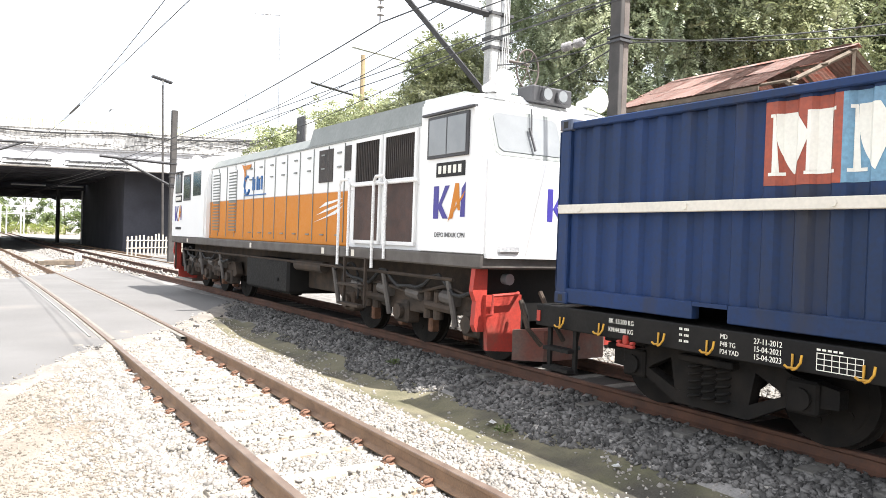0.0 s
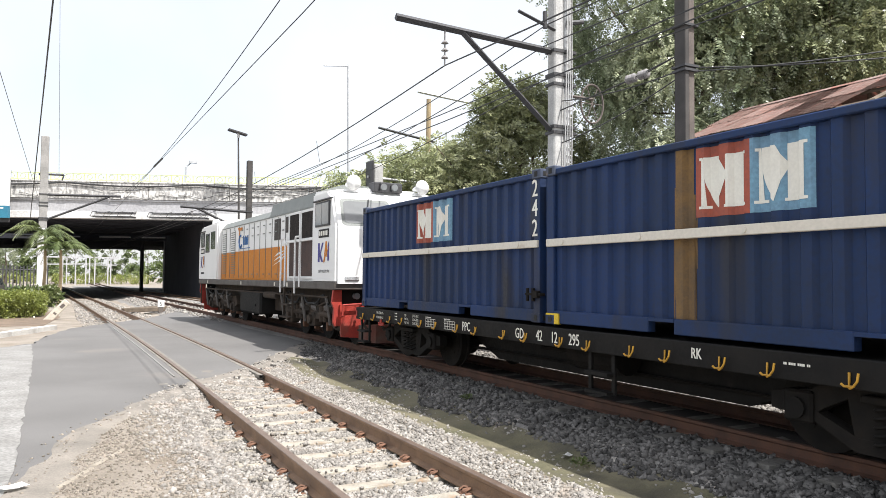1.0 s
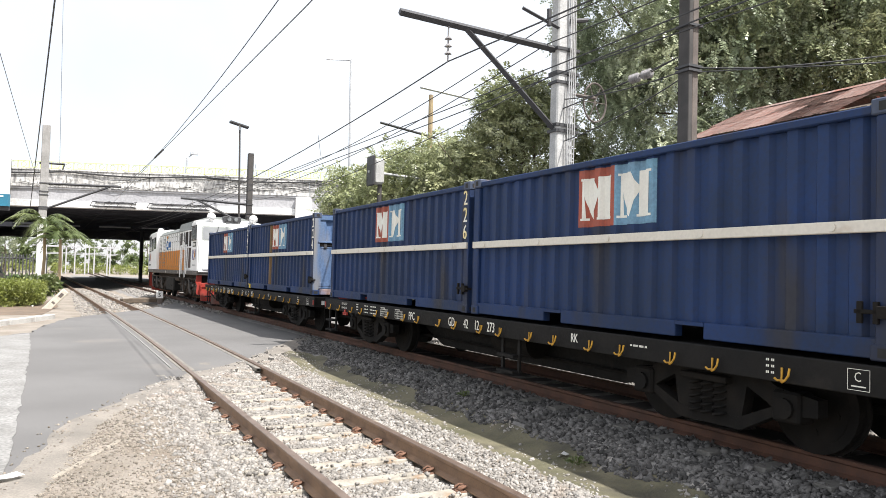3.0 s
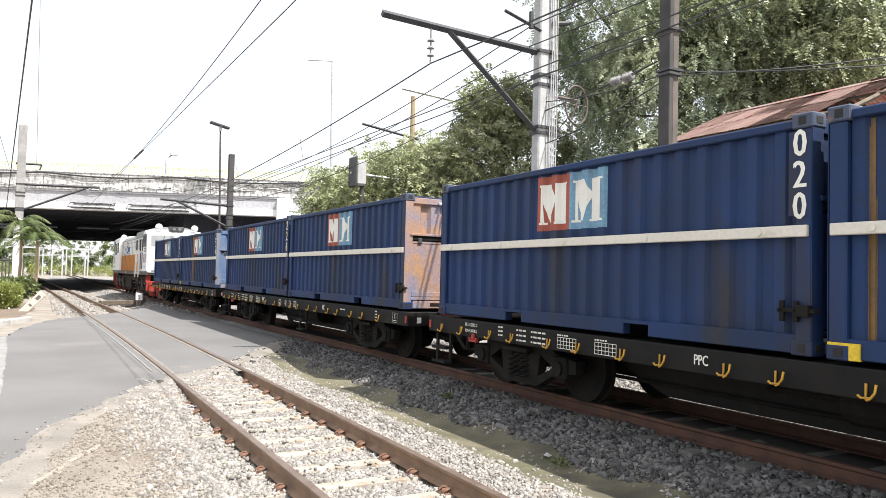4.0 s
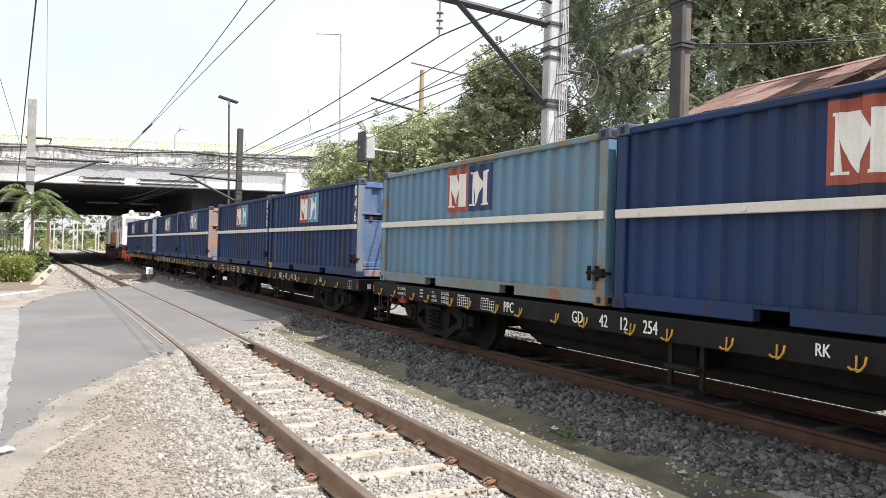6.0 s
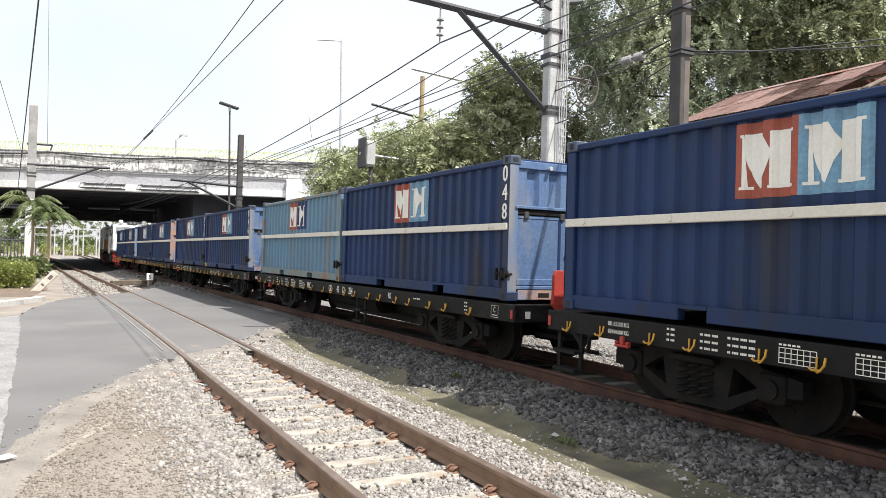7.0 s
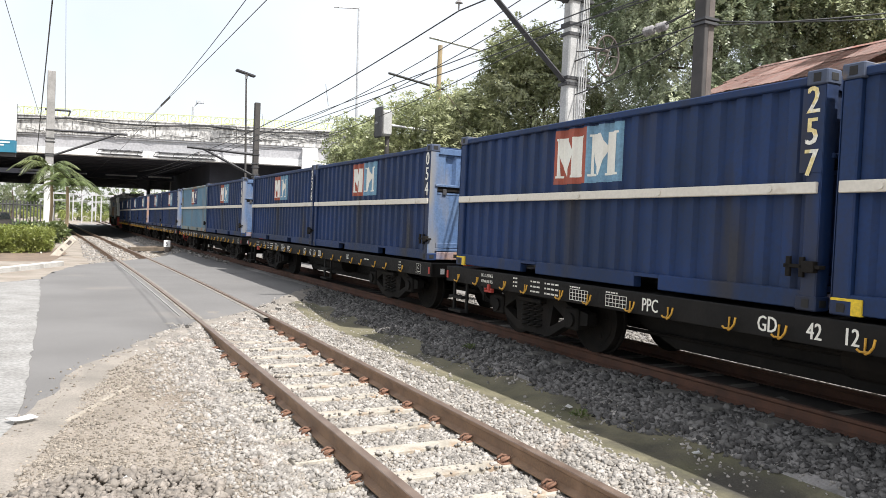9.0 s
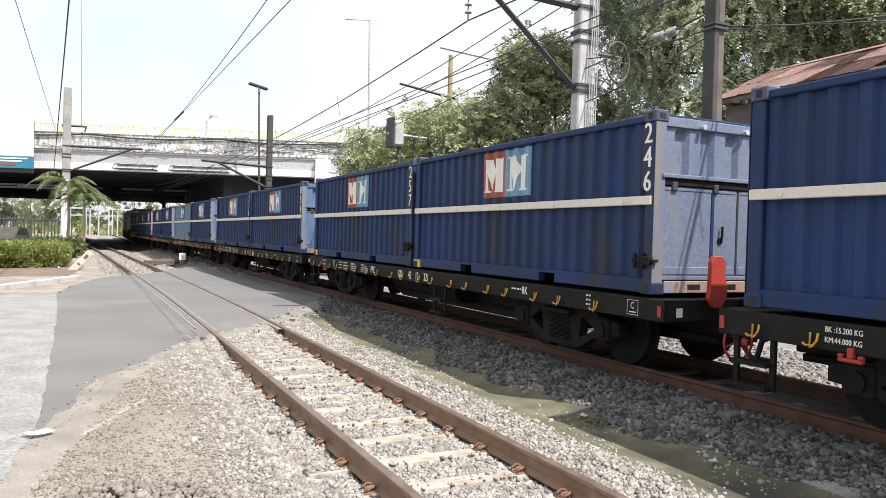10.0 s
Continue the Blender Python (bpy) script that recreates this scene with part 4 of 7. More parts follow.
        for x in (-0.55, 0.05):
            bm = bmesh.new()
            prism(bm, [(x - 0.04, 0.77), (x + 0.06, 0.77), (x + 0.12, 0.87), (x + 0.14, 0.98), (x + 0.09, 1.06), (x + 0.1, 1.24), (x + 0.05, 1.3), (x - 0.06, 1.3), (x - 0.1, 1.24), (x - 0.1, 1.0), (x - 0.12, 0.86)], 1, s * (h + 0.002), s * (h + 0.06))
            bmesh.ops.bevel(bm, geom=list(bm.edges), offset=0.008, segments=1, affect="EDGES")
            part("end_stop", bm, M["red"], w, "red steel end stop")
        bm = fresh((-1.232, -1.222, s * h - 0.05 * s - 0.025, s * h - 0.05 * s + 0.025, 0.68, 0.79))
        part("marker_plate", bm, M["red"], w)
        bm = fresh((-1.05, -0.98, min(s * h, s * (h + 0.012)), max(s * h, s * (h + 0.012)), 0.68, 0.77))
        part("white_plate", bm, M["white"], w)
    bm = bmesh.new()
    ring = [(-0.83 + 0.18 * math.cos(a), h + 0.12, 0.52 + 0.18 * math.sin(a)) for a in np.linspace(0, 2 * math.pi, 21)]
    tube(bm, ring, 0.013, 6, caps=False)
    for a in (0.3, 1.35, 2.4):
        tube(bm, [(-0.83 + 0.18 * math.cos(a), h + 0.12, 0.52 + 0.18 * math.sin(a)), (-0.83 - 0.18 * math.cos(a), h + 0.12, 0.52 - 0.18 * math.sin(a))], 0.009, 6)
    tube(bm, [(-0.83, h, 0.52), (-0.83, h + 0.15, 0.52)], 0.03, 8)
    if braked:
        part("brake_wheel", bm, M["red"], w, "red hand-brake wheel")
    # lettering along the sill
    x = SILL_X - 0.004
    for text, y, size, z in name_marks:
        part("lettering", write(bmesh.new(), text, size, x, y, z, 0.72), M["stencil"], w, "white stencilled letters")
    # load and inspection lines
    def line(text, y, z, size=0.062):
        part("small_marking", write(bmesh.new(), text, size, x, y, z, 0.82), M["stencil"], w)

    line("BK :15.200 KG", 5.12, 0.775)
    line("KM:44.000 KG", 5.12, 0.695)
    if dates:
        for k, (a, b) in enumerate(zip(("MD", "P48 TG", "P24 YAD"), dates)):
            line(a, 3.9, 0.785 - 0.06 * k, 0.056)
            line(b, 3.6, 0.785 - 0.06 * k)
    # small marks that cannot be read: bars
    spots = [(4.3, 0.1, (0.80, 0.75, 0.70)), (-3.35, 0.24, (0.75,)), (-4.95, 0.08, (0.79, 0.74, 0.69))]
    if not dates:
        spots += [(3.9, 0.2, (0.79, 0.73, 0.67)), (3.6, 0.3, (0.79, 0.73, 0.67))]
    for y, ln, zs in spots:
        if plain and y < 0:
            continue
        bm = bmesh.new()
        for z in zs:
            n = int(ln / 0.016)
            for k in range(n):
                if (k * 7 + int(z * 1000)) % 5 != 4:
                    box(bm, x - 0.001, x, y - (k + 0.8) * ln / n, y - k * ln / n, z + 0.006, z + 0.026)
        part("small_marking", bm, M["stencil"], w)
    for y0 in (3.1, 2.47):
        bm = bmesh.new()
        for k in range(4):
            box(bm, x - 0.001, x, y0 - 0.33, y0, 0.665 + k * 0.04, 0.671 + k * 0.04)
        for k in range(7):
            box(bm, x - 0.0012, x, y0 - 0.33 + k * 0.054, y0 - 0.324 + k * 0.054, 0.665, 0.791)
        for k in range(5):
            box(bm, x - 0.001, x, y0 - 0.04 * (k + 0.7), y0 - 0.04 * k, 0.805, 0.82)
        part("inspection_grid", bm, M["stencil"], w)
    bm = bmesh.new()
    for a, b, c, d in ((0.53, 0.36, 0.665, 0.669), (0.53, 0.36, 0.816, 0.82), (0.53, 0.526, 0.665, 0.82), (0.364, 0.36, 0.665, 0.82), (0.5, 0.39, 0.69, 0.70)):
        box(bm, x - 0.001, x, -h + b, -h + a, c, d)
    write(bm, "C", 0.1, x, -h + 0.48, 0.73, 0.8, bold=False)
    part("class_mark", bm, M["stencil"], w)
    return w


def locomotive():
    """Origin amidships on the rail head; the leading cab points to +y."""
    L = thing("diesel_locomotive", "white and orange diesel locomotive with grey roof and red buffer beam", "locomotive")
    h, hw = 7.45, 1.36
    part("underframe", fresh((-hw, hw, -h + 0.1, h - 0.1, 1.17, 1.34), bevel=0.02), M["sill_grey"], L)
    # long hood: side walls, roof
    y0, y1, hx = -5.9, 4.15, 1.22
    part("hood_upper", fresh((-hx, hx, y0, y1, 2.22, 3.06), bevel=0.015), M["loco_white"], L)
    part("hood_lower", fresh((-hx - 0.002, hx + 0.002, -3.55, y1, 1.34, 2.222), bevel=0.01), M["loco_orange"], L)
    part("machinery_wall", fresh((-hx - 0.002, hx + 0.002, y0, -3.55, 1.34, 2.222)), M["loco_white"], L)
    bm = bmesh.new()
    prism(bm, [(-hx, 3.06), (hx, 3.06), (1.14, 3.38), (0.66, 3.54), (-0.66, 3.54), (-1.14, 3.38)], 1, y0, -1.9)
    prism(bm, [(-hx + 0.02, 3.06), (hx - 0.02, 3.06), (1.06, 3.24), (0.6, 3.33), (-0.6, 3.33), (-1.06, 3.24)], 1, -1.9, y1)
    for y in (-4.6, -3.2):
        tube(bm, [(0, y, 3.5), (0, y, 3.56)], 0.45, 18)
    part("hood_roof", bm, M["loco_grey"], L)
    # cabs
    for s in (-1, 1):
        a, b = 5.9, 7.38
        if s > 0:
            a = 4.15
        bm = bmesh.new()
        side = [(a, 1.30), (b + 0.02, 1.30), (b + 0.02, 2.45), (b - 0.22, 3.12), (b - 0.55, 3.28), (a, 3.28)]
        lo = [bm.verts.new((-hw, s * y, z)) for y, z in side]
        hi = [bm.verts.new((hw, s * y, z)) for y, z in side]
        n = len(side)
        faces = [bm.faces.new((lo[k], lo[(k + 1) % n], hi[(k + 1) % n], hi[k])) for k in range(n)]
        bm.faces.new(lo[::-1])
        bm.faces.new(hi)
        bmesh.ops.bevel(bm, geom=[e for e in bm.edges if abs(e.verts[0].co.x - e.verts[1].co.x) < 0.01], offset=0.05, segments=2, affect="EDGES")
        cab = part("cab", bm, M["loco_white"], L, "white driver's cab")
        bm = bmesh.new()
        roof = [(a + 0.02, 3.27), (b - 0.5, 3.27), (b - 0.62, 3.38), (a + 0.02, 3.43)]
        vs = [[bm.verts.new((x * f, s * y, z)) for y, z in roof] for x, f in ((-1.3, 1), (-0.7, 1), (0.7, 1), (1.3, 1))]
        for q in (0, 3):
            for v in vs[q]:
                v.co.z -= 0.10 if v.co.z > 3.3 else 0.0
        for A, B in zip(vs, vs[1:]):
            for k in range(4):
                bm.faces.new((A[k], A[(k + 1) % 4], B[(k + 1) % 4], B[k]))
        bm.faces.new(vs[0][::-1])
        bm.faces.new(vs[3])
        part("cab_roof", bm, M["loco_white"], cab)
        # windscreens on the sloping front
        for x in (-0.66, 0.66):
            bm, bf = bmesh.new(), bmesh.new()
            def on(u, v, out):
                y = b + 0.02 - 0.24 * v
                z = 2.45 + 0.67 * v
                return (x + u, s * (y + out), z + out * 0.3)
            for mesh, q, out in ((bf, 0.56, 0.006), (bm, 0.5, 0.014)):
                lo_v, hi_v = (0.08, 0.94) if q > 0.55 else (0.16, 0.86)
                mesh.faces.new([mesh.verts.new(on(u, v, out)) for u, v in ((-q, lo_v + 0.06), (-q + 0.06, lo_v), (q - 0.06, lo_v), (q, lo_v + 0.06), (q, hi_v - 0.06), (q - 0.06, hi_v), (-q + 0.06, hi_v), (-q, hi_v - 0.06))])
            fr = part("windscreen_frame", bf, M["loco_grey"], cab)
            part("windscreen", bm, M["pale_glass"], fr)
            wb = bmesh.new()
            tube(wb, [on(0.1, 1.0, 0.05), on(0.0, 0.45, 0.05)], 0.012, 6)
            tube(wb, [on(0.0, 0.62, 0.05), on(0.02, 0.2, 0.05)], 0.016, 6)
            part("wiper", wb, M["iron"], fr)
        for sx in (-1, 1):
            x = sx * hw
            p0, p1 = (6.15, 7.05) if s < 0 else (6.35, 6.95)
            # side window in a dark frame
            def rect(mesh, q0, q1, z0, z1, out):
                ys = sorted((s * q0, s * q1))
                box(mesh, min(x, x + sx * out), max(x, x + sx * out), ys[0], ys[1], z0, z1, 0.004)
                return mesh
            fr = part("window_frame", rect(bmesh.new(), p0, p1, 2.52, 3.05, 0.03), M["iron"], cab)
            part("pane", rect(bmesh.new(), p0 + 0.04, (p0 + p1) / 2 - 0.015, 2.555, 3.015, 0.036), M["pale_glass"], fr)
            part("pane", rect(bmesh.new(), (p0 + p1) / 2 + 0.015, p1 - 0.04, 2.555, 3.015, 0.04), M["pale_glass"], fr)
            part("drip_rail", rect(bmesh.new(), p0 - 0.12, p1 + 0.15, 3.07, 3.1, 0.05), M["iron"], cab)
            if s > 0:
                part("cab_door", rect(bmesh.new(), 4.5, 5.2, 2.4, 3.02, 0.012), M["glass"], cab, "dark cab door window")
                fr = part("quarter_window_frame", rect(bmesh.new(), 5.45, 6.15, 2.3, 2.98, 0.012), M["iron"], cab)
                part("pane", rect(bmesh.new(), 5.5, 6.1, 2.35, 2.93, 0.018), M["glass"], fr)
            # dark plate with a line of light bars
            pl = part("number_board", rect(bmesh.new(), 6.35, 6.98, 2.28, 2.46, 0.012), M["rubber"], cab)
            bm = bmesh.new()
            for k in range(5):
                rect(bm, 6.4 + k * 0.11, 6.47 + k * 0.11, 2.32, 2.42, 0.016)
            part("plate_mark", bm, M["stencil"], pl)
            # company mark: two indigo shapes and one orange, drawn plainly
            bm = bmesh.new()
            def poly(mesh, pts, out=0.005):
                mesh.faces.new([mesh.verts.new((x + sx * out, s * q, z)) for q, z in pts])
            c0 = 6.66
            def Q(u):
                return c0 + (u if s * sx > 0 else -u)
            poly(bm, [(Q(-0.36), 1.76), (Q(-0.24), 1.76), (Q(-0.24), 2.17), (Q(-0.36), 2.17)])
            poly(bm, [(Q(-0.24), 1.94), (Q(-0.1), 2.17), (Q(0.0), 2.17), (Q(-0.17), 1.93), (Q(-0.02), 1.76), (Q(-0.14), 1.76), (Q(-0.24), 1.88)])
            poly(bm, [(Q(0.24), 1.78), (Q(0.34), 1.78), (Q(0.34), 2.2), (Q(0.26), 2.12)])
            part("company_mark", bm, M["indigo"], cab)
            bm = bmesh.new()
            poly(bm, [(Q(0.0), 1.76), (Q(0.08), 1.76), (Q(0.15), 1.98), (Q(0.19), 1.86), (Q(0.24), 1.86), (Q(0.2), 2.19), (Q(0.12), 2.19)])
            poly(bm, [(Q(-0.02), 1.72), (Q(0.3), 2.02), (Q(0.34), 2.1), (Q(0.0), 1.78)], 0.007)
            part("company_mark", bm, M["loco_orange"], cab)
            bm = bmesh.new()
            for k in range(10):
                rect(bm, 6.36 + k * 0.06, 6.36 + k * 0.06 + 0.042, 1.53, 1.60, 0.004)
            if sx < 0 and s < 0:
                bm.free()
                bm = write(bmesh.new(), "DEPO INDUK CPN", 0.085, -hw - 0.004, -6.34, 1.53, 0.95)
            part("depot_lettering", bm, M["iron"], cab)
        # nose mark
        bm = bmesh.new()
        yy = s * (b + 0.025)
        for pts in ([(-0.42, 1.76), (-0.33, 1.76), (-0.33, 2.16), (-0.42, 2.16)], [(-0.33, 1.92), (-0.18, 2.16), (-0.08, 2.16), (-0.26, 1.94), (-0.1, 1.76), (-0.2, 1.76)]):
            bm.faces.new([bm.verts.new((px, yy, pz)) for px, pz in pts])
        part("nose_mark", bm, M["indigo"], cab)
        for x in (-1.0, 1.0):
            part("marker_lamp", fresh((x - 0.16, x + 0.16, min(s * b, s * (b + 0.05)), max(s * b, s * (b + 0.05)), 1.36, 1.46), bevel=0.02), M["galv"], cab)
        # roof lamps
        bm = fresh((-0.34, 0.34, min(s * (b - 0.75), s * (b - 0.42)), max(s * (b - 0.75), s * (b - 0.42)), 3.3, 3.52), bevel=0.02)
        lb = part("headlight_box", bm, M["iron"], cab)
        for x in (-0.13, 0.13):
            hl = part("headlight", tube(bmesh.new(), [(x, s * (b - 0.43), 3.41), (x, s * (b - 0.37), 3.41)], 0.095, 14), M["iron"], lb)
            part("lens", tube(bmesh.new(), [(x, s * (b - 0.37), 3.41), (x, s * (b - 0.365), 3.41)], 0.075, 14), M["pale_glass"], hl)
        for x in (-0.82, 0.82):
            bm = bmesh.new()
            tube(bm, [(x, s * (b - 0.8), 3.45), (x, s * (b - 0.5), 3.46)], 0.05, 14, r1=0.09)
            tube(bm, [(x, s * (b - 0.5), 3.46), (x, s * (b - 0.44), 3.46), (x, s * (b - 0.4), 3.46)], 0.12, 18, r1=0.17)
            part("horn", bm, M["loco_white"], cab, smooth=True)
        # pilot and buffer beam
        for q in (-1, 1):
            bm = bmesh.new()
            prism(bm, [(q * 1.32, 1.17), (q * 1.14, 1.17), (q * 1.14, 0.42), (q * 1.28, 0.42), (q * 1.32, 0.5), (q * 1.3, 0.78), (q * 1.35, 0.9)], 1, s * 7.12, s * 7.2)
            prism(bm, [(q * 1.2, 0.86), (q * 0.66, 0.86), (q * 0.66, 0.16), (q * 1.16, 0.2)], 1, s * 7.2, s * 7.26)
            tube(bm, [(q * 1.18, s * 7.27, 0.62), (q * 1.18, s * 7.36, 0.64), (q * 1.17, s * 7.36, 0.86), (q * 0.8, s * 7.36, 0.88), (q * 0.7, s * 7.24, 0.88)], 0.022, 8)
            pb = part("pilot", bm, M["red"], L, "red steel pilot plate")
        bm = bmesh.new()
        prism(bm, [(-0.78, s * 7.26), (0.78, s * 7.26), (0.5, s * 7.52), (-0.5, s * 7.52)], 2, 0.07, 0.44)
        part("plough", bm, M["plough"], pb, "dusty red snow-plough shaped rail guard")
        part("buffer_beam", fresh((-1.12, 1.12, min(s * 6.95, s * 7.1), max(s * 6.95, s * 7.1), 0.5, 1.17), bevel=0.01), M["black"], pb)
        part("tail_lamp", tube(bmesh.new(), [(-0.8, s * 7.1, 1.04), (-0.8, s * 7.2, 1.04)], 0.07, 12), M["pale_glass"], pb)
        bm = bmesh.new()
        box(bm, -0.15, 0.15, min(s * 7.4, s * 7.75), max(s * 7.4, s * 7.75), 0.6, 0.88, 0.03)
        tube(bm, [(-0.5, s * 7.42, 0.9), (-0.55, s * 7.7, 0.6), (-0.4, s * 7.75, 0.35)], 0.03, 8)
        tube(bm, [(-0.8, s * 7.42, 0.8), (-0.85, s * 7.62, 0.5), (-0.7, s * 7.7, 0.3)], 0.03, 8)
        part("coupler", bm, M["running_gear"], pb)
    # hood doors, seams, louvres
    for sx in (-1, 1):
        x = sx * (hx + 0.003)
        bm = bmesh.new()
        for y in np.arange(-3.4, 4.1, 0.62):
            box(bm, min(x, x + sx * 0.012), max(x, x + sx * 0.012), y - 0.008, y + 0.008, 1.4, 3.0)
        for z in (1.5, 2.62, 2.85):
            for y in np.arange(-3.2, 1.5, 0.62):
                box(bm, min(x, x + sx * 0.02), max(x, x + sx * 0.02), y - 0.07, y + 0.07, z, z + 0.025)
        box(bm, min(x, x + sx * 0.014), max(x, x + sx * 0.014), y0 + 0.05, y1 - 0.05, 3.02, 3.05)
        part("door_seam", bm, M["loco_grey"], L)
        for y in (2.35, 3.6):
            bm = fresh((min(x, x + sx * 0.008), max(x, x + sx * 0.008), y - 0.28, y + 0.28, 1.5, 2.9))
            lv = part("louvre_panel", bm, M["loco_grey"], L)
            for z0, z1, material in ((1.5, 2.21, M["loco_orange"]), (2.23, 2.9, M["loco_white"])):
                bm = bmesh.new()
                for z in np.arange(z0, z1 - 0.03, 0.07):
                    box(bm, min(x, x + sx * 0.03), max(x, x + sx * 0.03), y - 0.26, y + 0.26, z, z + 0.035)
                part("louvre", bm, material, lv)
        part("side_window", fresh((min(x, x + sx * 0.012), max(x, x + sx * 0.012), -2.95, -2.4, 2.4, 2.95)), M["louvre"], L)
        part("filter_window", fresh((min(x, x + sx * 0.012), max(x, x + sx * 0.012), -3.62, -3.42, 2.55, 2.95)), M["louvre"], L)
        for a, b, z0, z1 in ((-4.62, -3.85, 1.45, 2.95), (-5.62, -4.8, 1.45, 2.95)):
            gr = part("radiator_grille", fresh((min(x, x + sx * 0.014), max(x, x + sx * 0.014), a, b, z0, z1)), M["louvre"], L)
            bm = bmesh.new()
            for y in np.arange(a + 0.03, b, 0.055):
                box(bm, min(x, x + sx * 0.03), max(x, x + sx * 0.03), y, y + 0.015, z0, z1)
            part("grille_bar", bm, M["louvre"], gr)
            part("lower_panel", fresh((min(x, x + sx * 0.034), max(x, x + sx * 0.034), a, b, z0, 2.28)), M["brown_panel"], gr, "rust-brown lower radiator panel")
            bm = bmesh.new()
            for c0, c1, d0, d1 in ((a - 0.04, b + 0.04, z0 - 0.05, z0), (a - 0.04, b + 0.04, z1, z1 + 0.05), (a - 0.05, a, z0, z1), (b, b + 0.05, z0, z1), (a, b, 2.28, 2.34)):
                box(bm, min(x, x + sx * 0.04), max(x, x + sx * 0.04), c0, c1, d0, d1)
            part("grille_frame", bm, M["loco_white"], gr)
        # emblem: an orange flame over a blue bow, with plain bars beside
        bm = bmesh.new()
        for pts in ([(1.72, 2.98), (1.5, 2.95), (1.42, 2.62), (1.5, 2.6), (1.56, 2.82)], [(1.5, 2.95), (1.1, 2.96), (1.2, 2.86), (1.46, 2.86)]):
            bm.faces.new([bm.verts.new((x + sx * 0.016, q, z)) for q, z in pts])
        part("emblem", bm, M["loco_orange"], L)
        bm = bmesh.new()
        arc = [(1.36 + 0.17 * math.cos(a), 2.52 + 0.19 * math.sin(a)) for a in np.linspace(-2.6, 1.9, 14)]
        tube(bm, [(x + sx * 0.008, q, z) for q, z in arc], 0.028, 6)
        for k, (q, w) in enumerate(((1.02, 0.07), (0.92, 0.05), (0.76, 0.07), (0.64, 0.05), (0.5, 0.07))):
            box(bm, min(x, x + sx * 0.017), max(x, x + sx * 0.017), q - w, q, 2.4, 2.68 - 0.05 * (k % 2))
        box(bm, min(x, x + sx * 0.017), max(x, x + sx * 0.017), 0.2, 1.55, 2.29, 2.31)
        part("emblem", bm, M["emblem_blue"], L)
        bm = bmesh.new()
        for k in range(3):
            bm.faces.new([bm.verts.new((x + sx * 0.004, q, z)) for q, z in ((-2.2 - k * 0.1, 1.72 + k * 0.12), (-3.1, 1.86 + k * 0.1), (-3.4, 2.0 + k * 0.06), (-2.7, 1.82 + k * 0.12))])
        part("swoosh", bm, M["white"], L)
        # hand rails beside the steps
        for y in (-3.55, -4.7):
            bm = bmesh.new()
            xr = sx * (hw + 0.02)
            tube(bm, [(xr, y - 0.0, 1.05), (xr, y, 2.3), (xr, y - 0.06, 2.38), (xr, y - 0.3, 2.38), (xr, y - 0.36, 2.3), (xr, y - 0.36, 1.2)], 0.024, 8)
            part("hand_rail", bm, M["white"], L, "white tubular hand rail")
        part("long_rail", tube(bmesh.new(), [(sx * (hw - 0.03), -3.9, 2.28), (sx * (hw - 0.03), -5.85, 2.28)], 0.022, 8), M["white"], L)
        bm = bmesh.new()
        for y in (-3.75, -4.45, 6.9):
            box(bm, sx * 1.34 - 0.02, sx * 1.34 + 0.02, y - 0.02, y + 0.02, 0.45, 1.18)
        for z in (0.45, 0.75):
            box(bm, sx * 1.34 - 0.12, sx * 1.34 + 0.02, -4.45, -3.75, z, z + 0.035)
        part("step", bm, M["running_gear"], L)
        bm = bmesh.new()
        for y in (-3.0, -4.1, 0.6, 5.6):
            box(bm, min(sx * hw, sx * (hw + 0.005)), max(sx * hw, sx * (hw + 0.005)), y, y + 0.1, 1.2, 1.3)
        part("sill_plate", bm, M["cream"], L)
    # full-length box, added to block light through the running gear
    part("equipment_bay", fresh((-0.82, 0.82, -7.0, 7.0, 0.5, 1.17), bevel=0.02), M["running_gear"], L)
    bm = fresh((-1.25, 1.25, -1.15, 1.2, 0.38, 1.02), bevel=0.05)
    for s in (-1, 1):
        box(bm, min(s * 1.25, s * 1.27), max(s * 1.25, s * 1.27), -0.7, -0.55, 0.6, 0.66)
    part("fuel_tank", bm, M["black"], L, "black fuel tank")
    bm = bmesh.new()
    for s in (-1, 1):
        tube(bm, [(s * 1.15, -2.6, 0.95), (s * 1.15, -1.4, 0.95)], 0.1, 10)
        tube(bm, [(s * 1.22, -6.6, 1.0), (s * 1.22, 6.6, 1.0)], 0.025, 6)
    part("piping", bm, M["running_gear"], L)
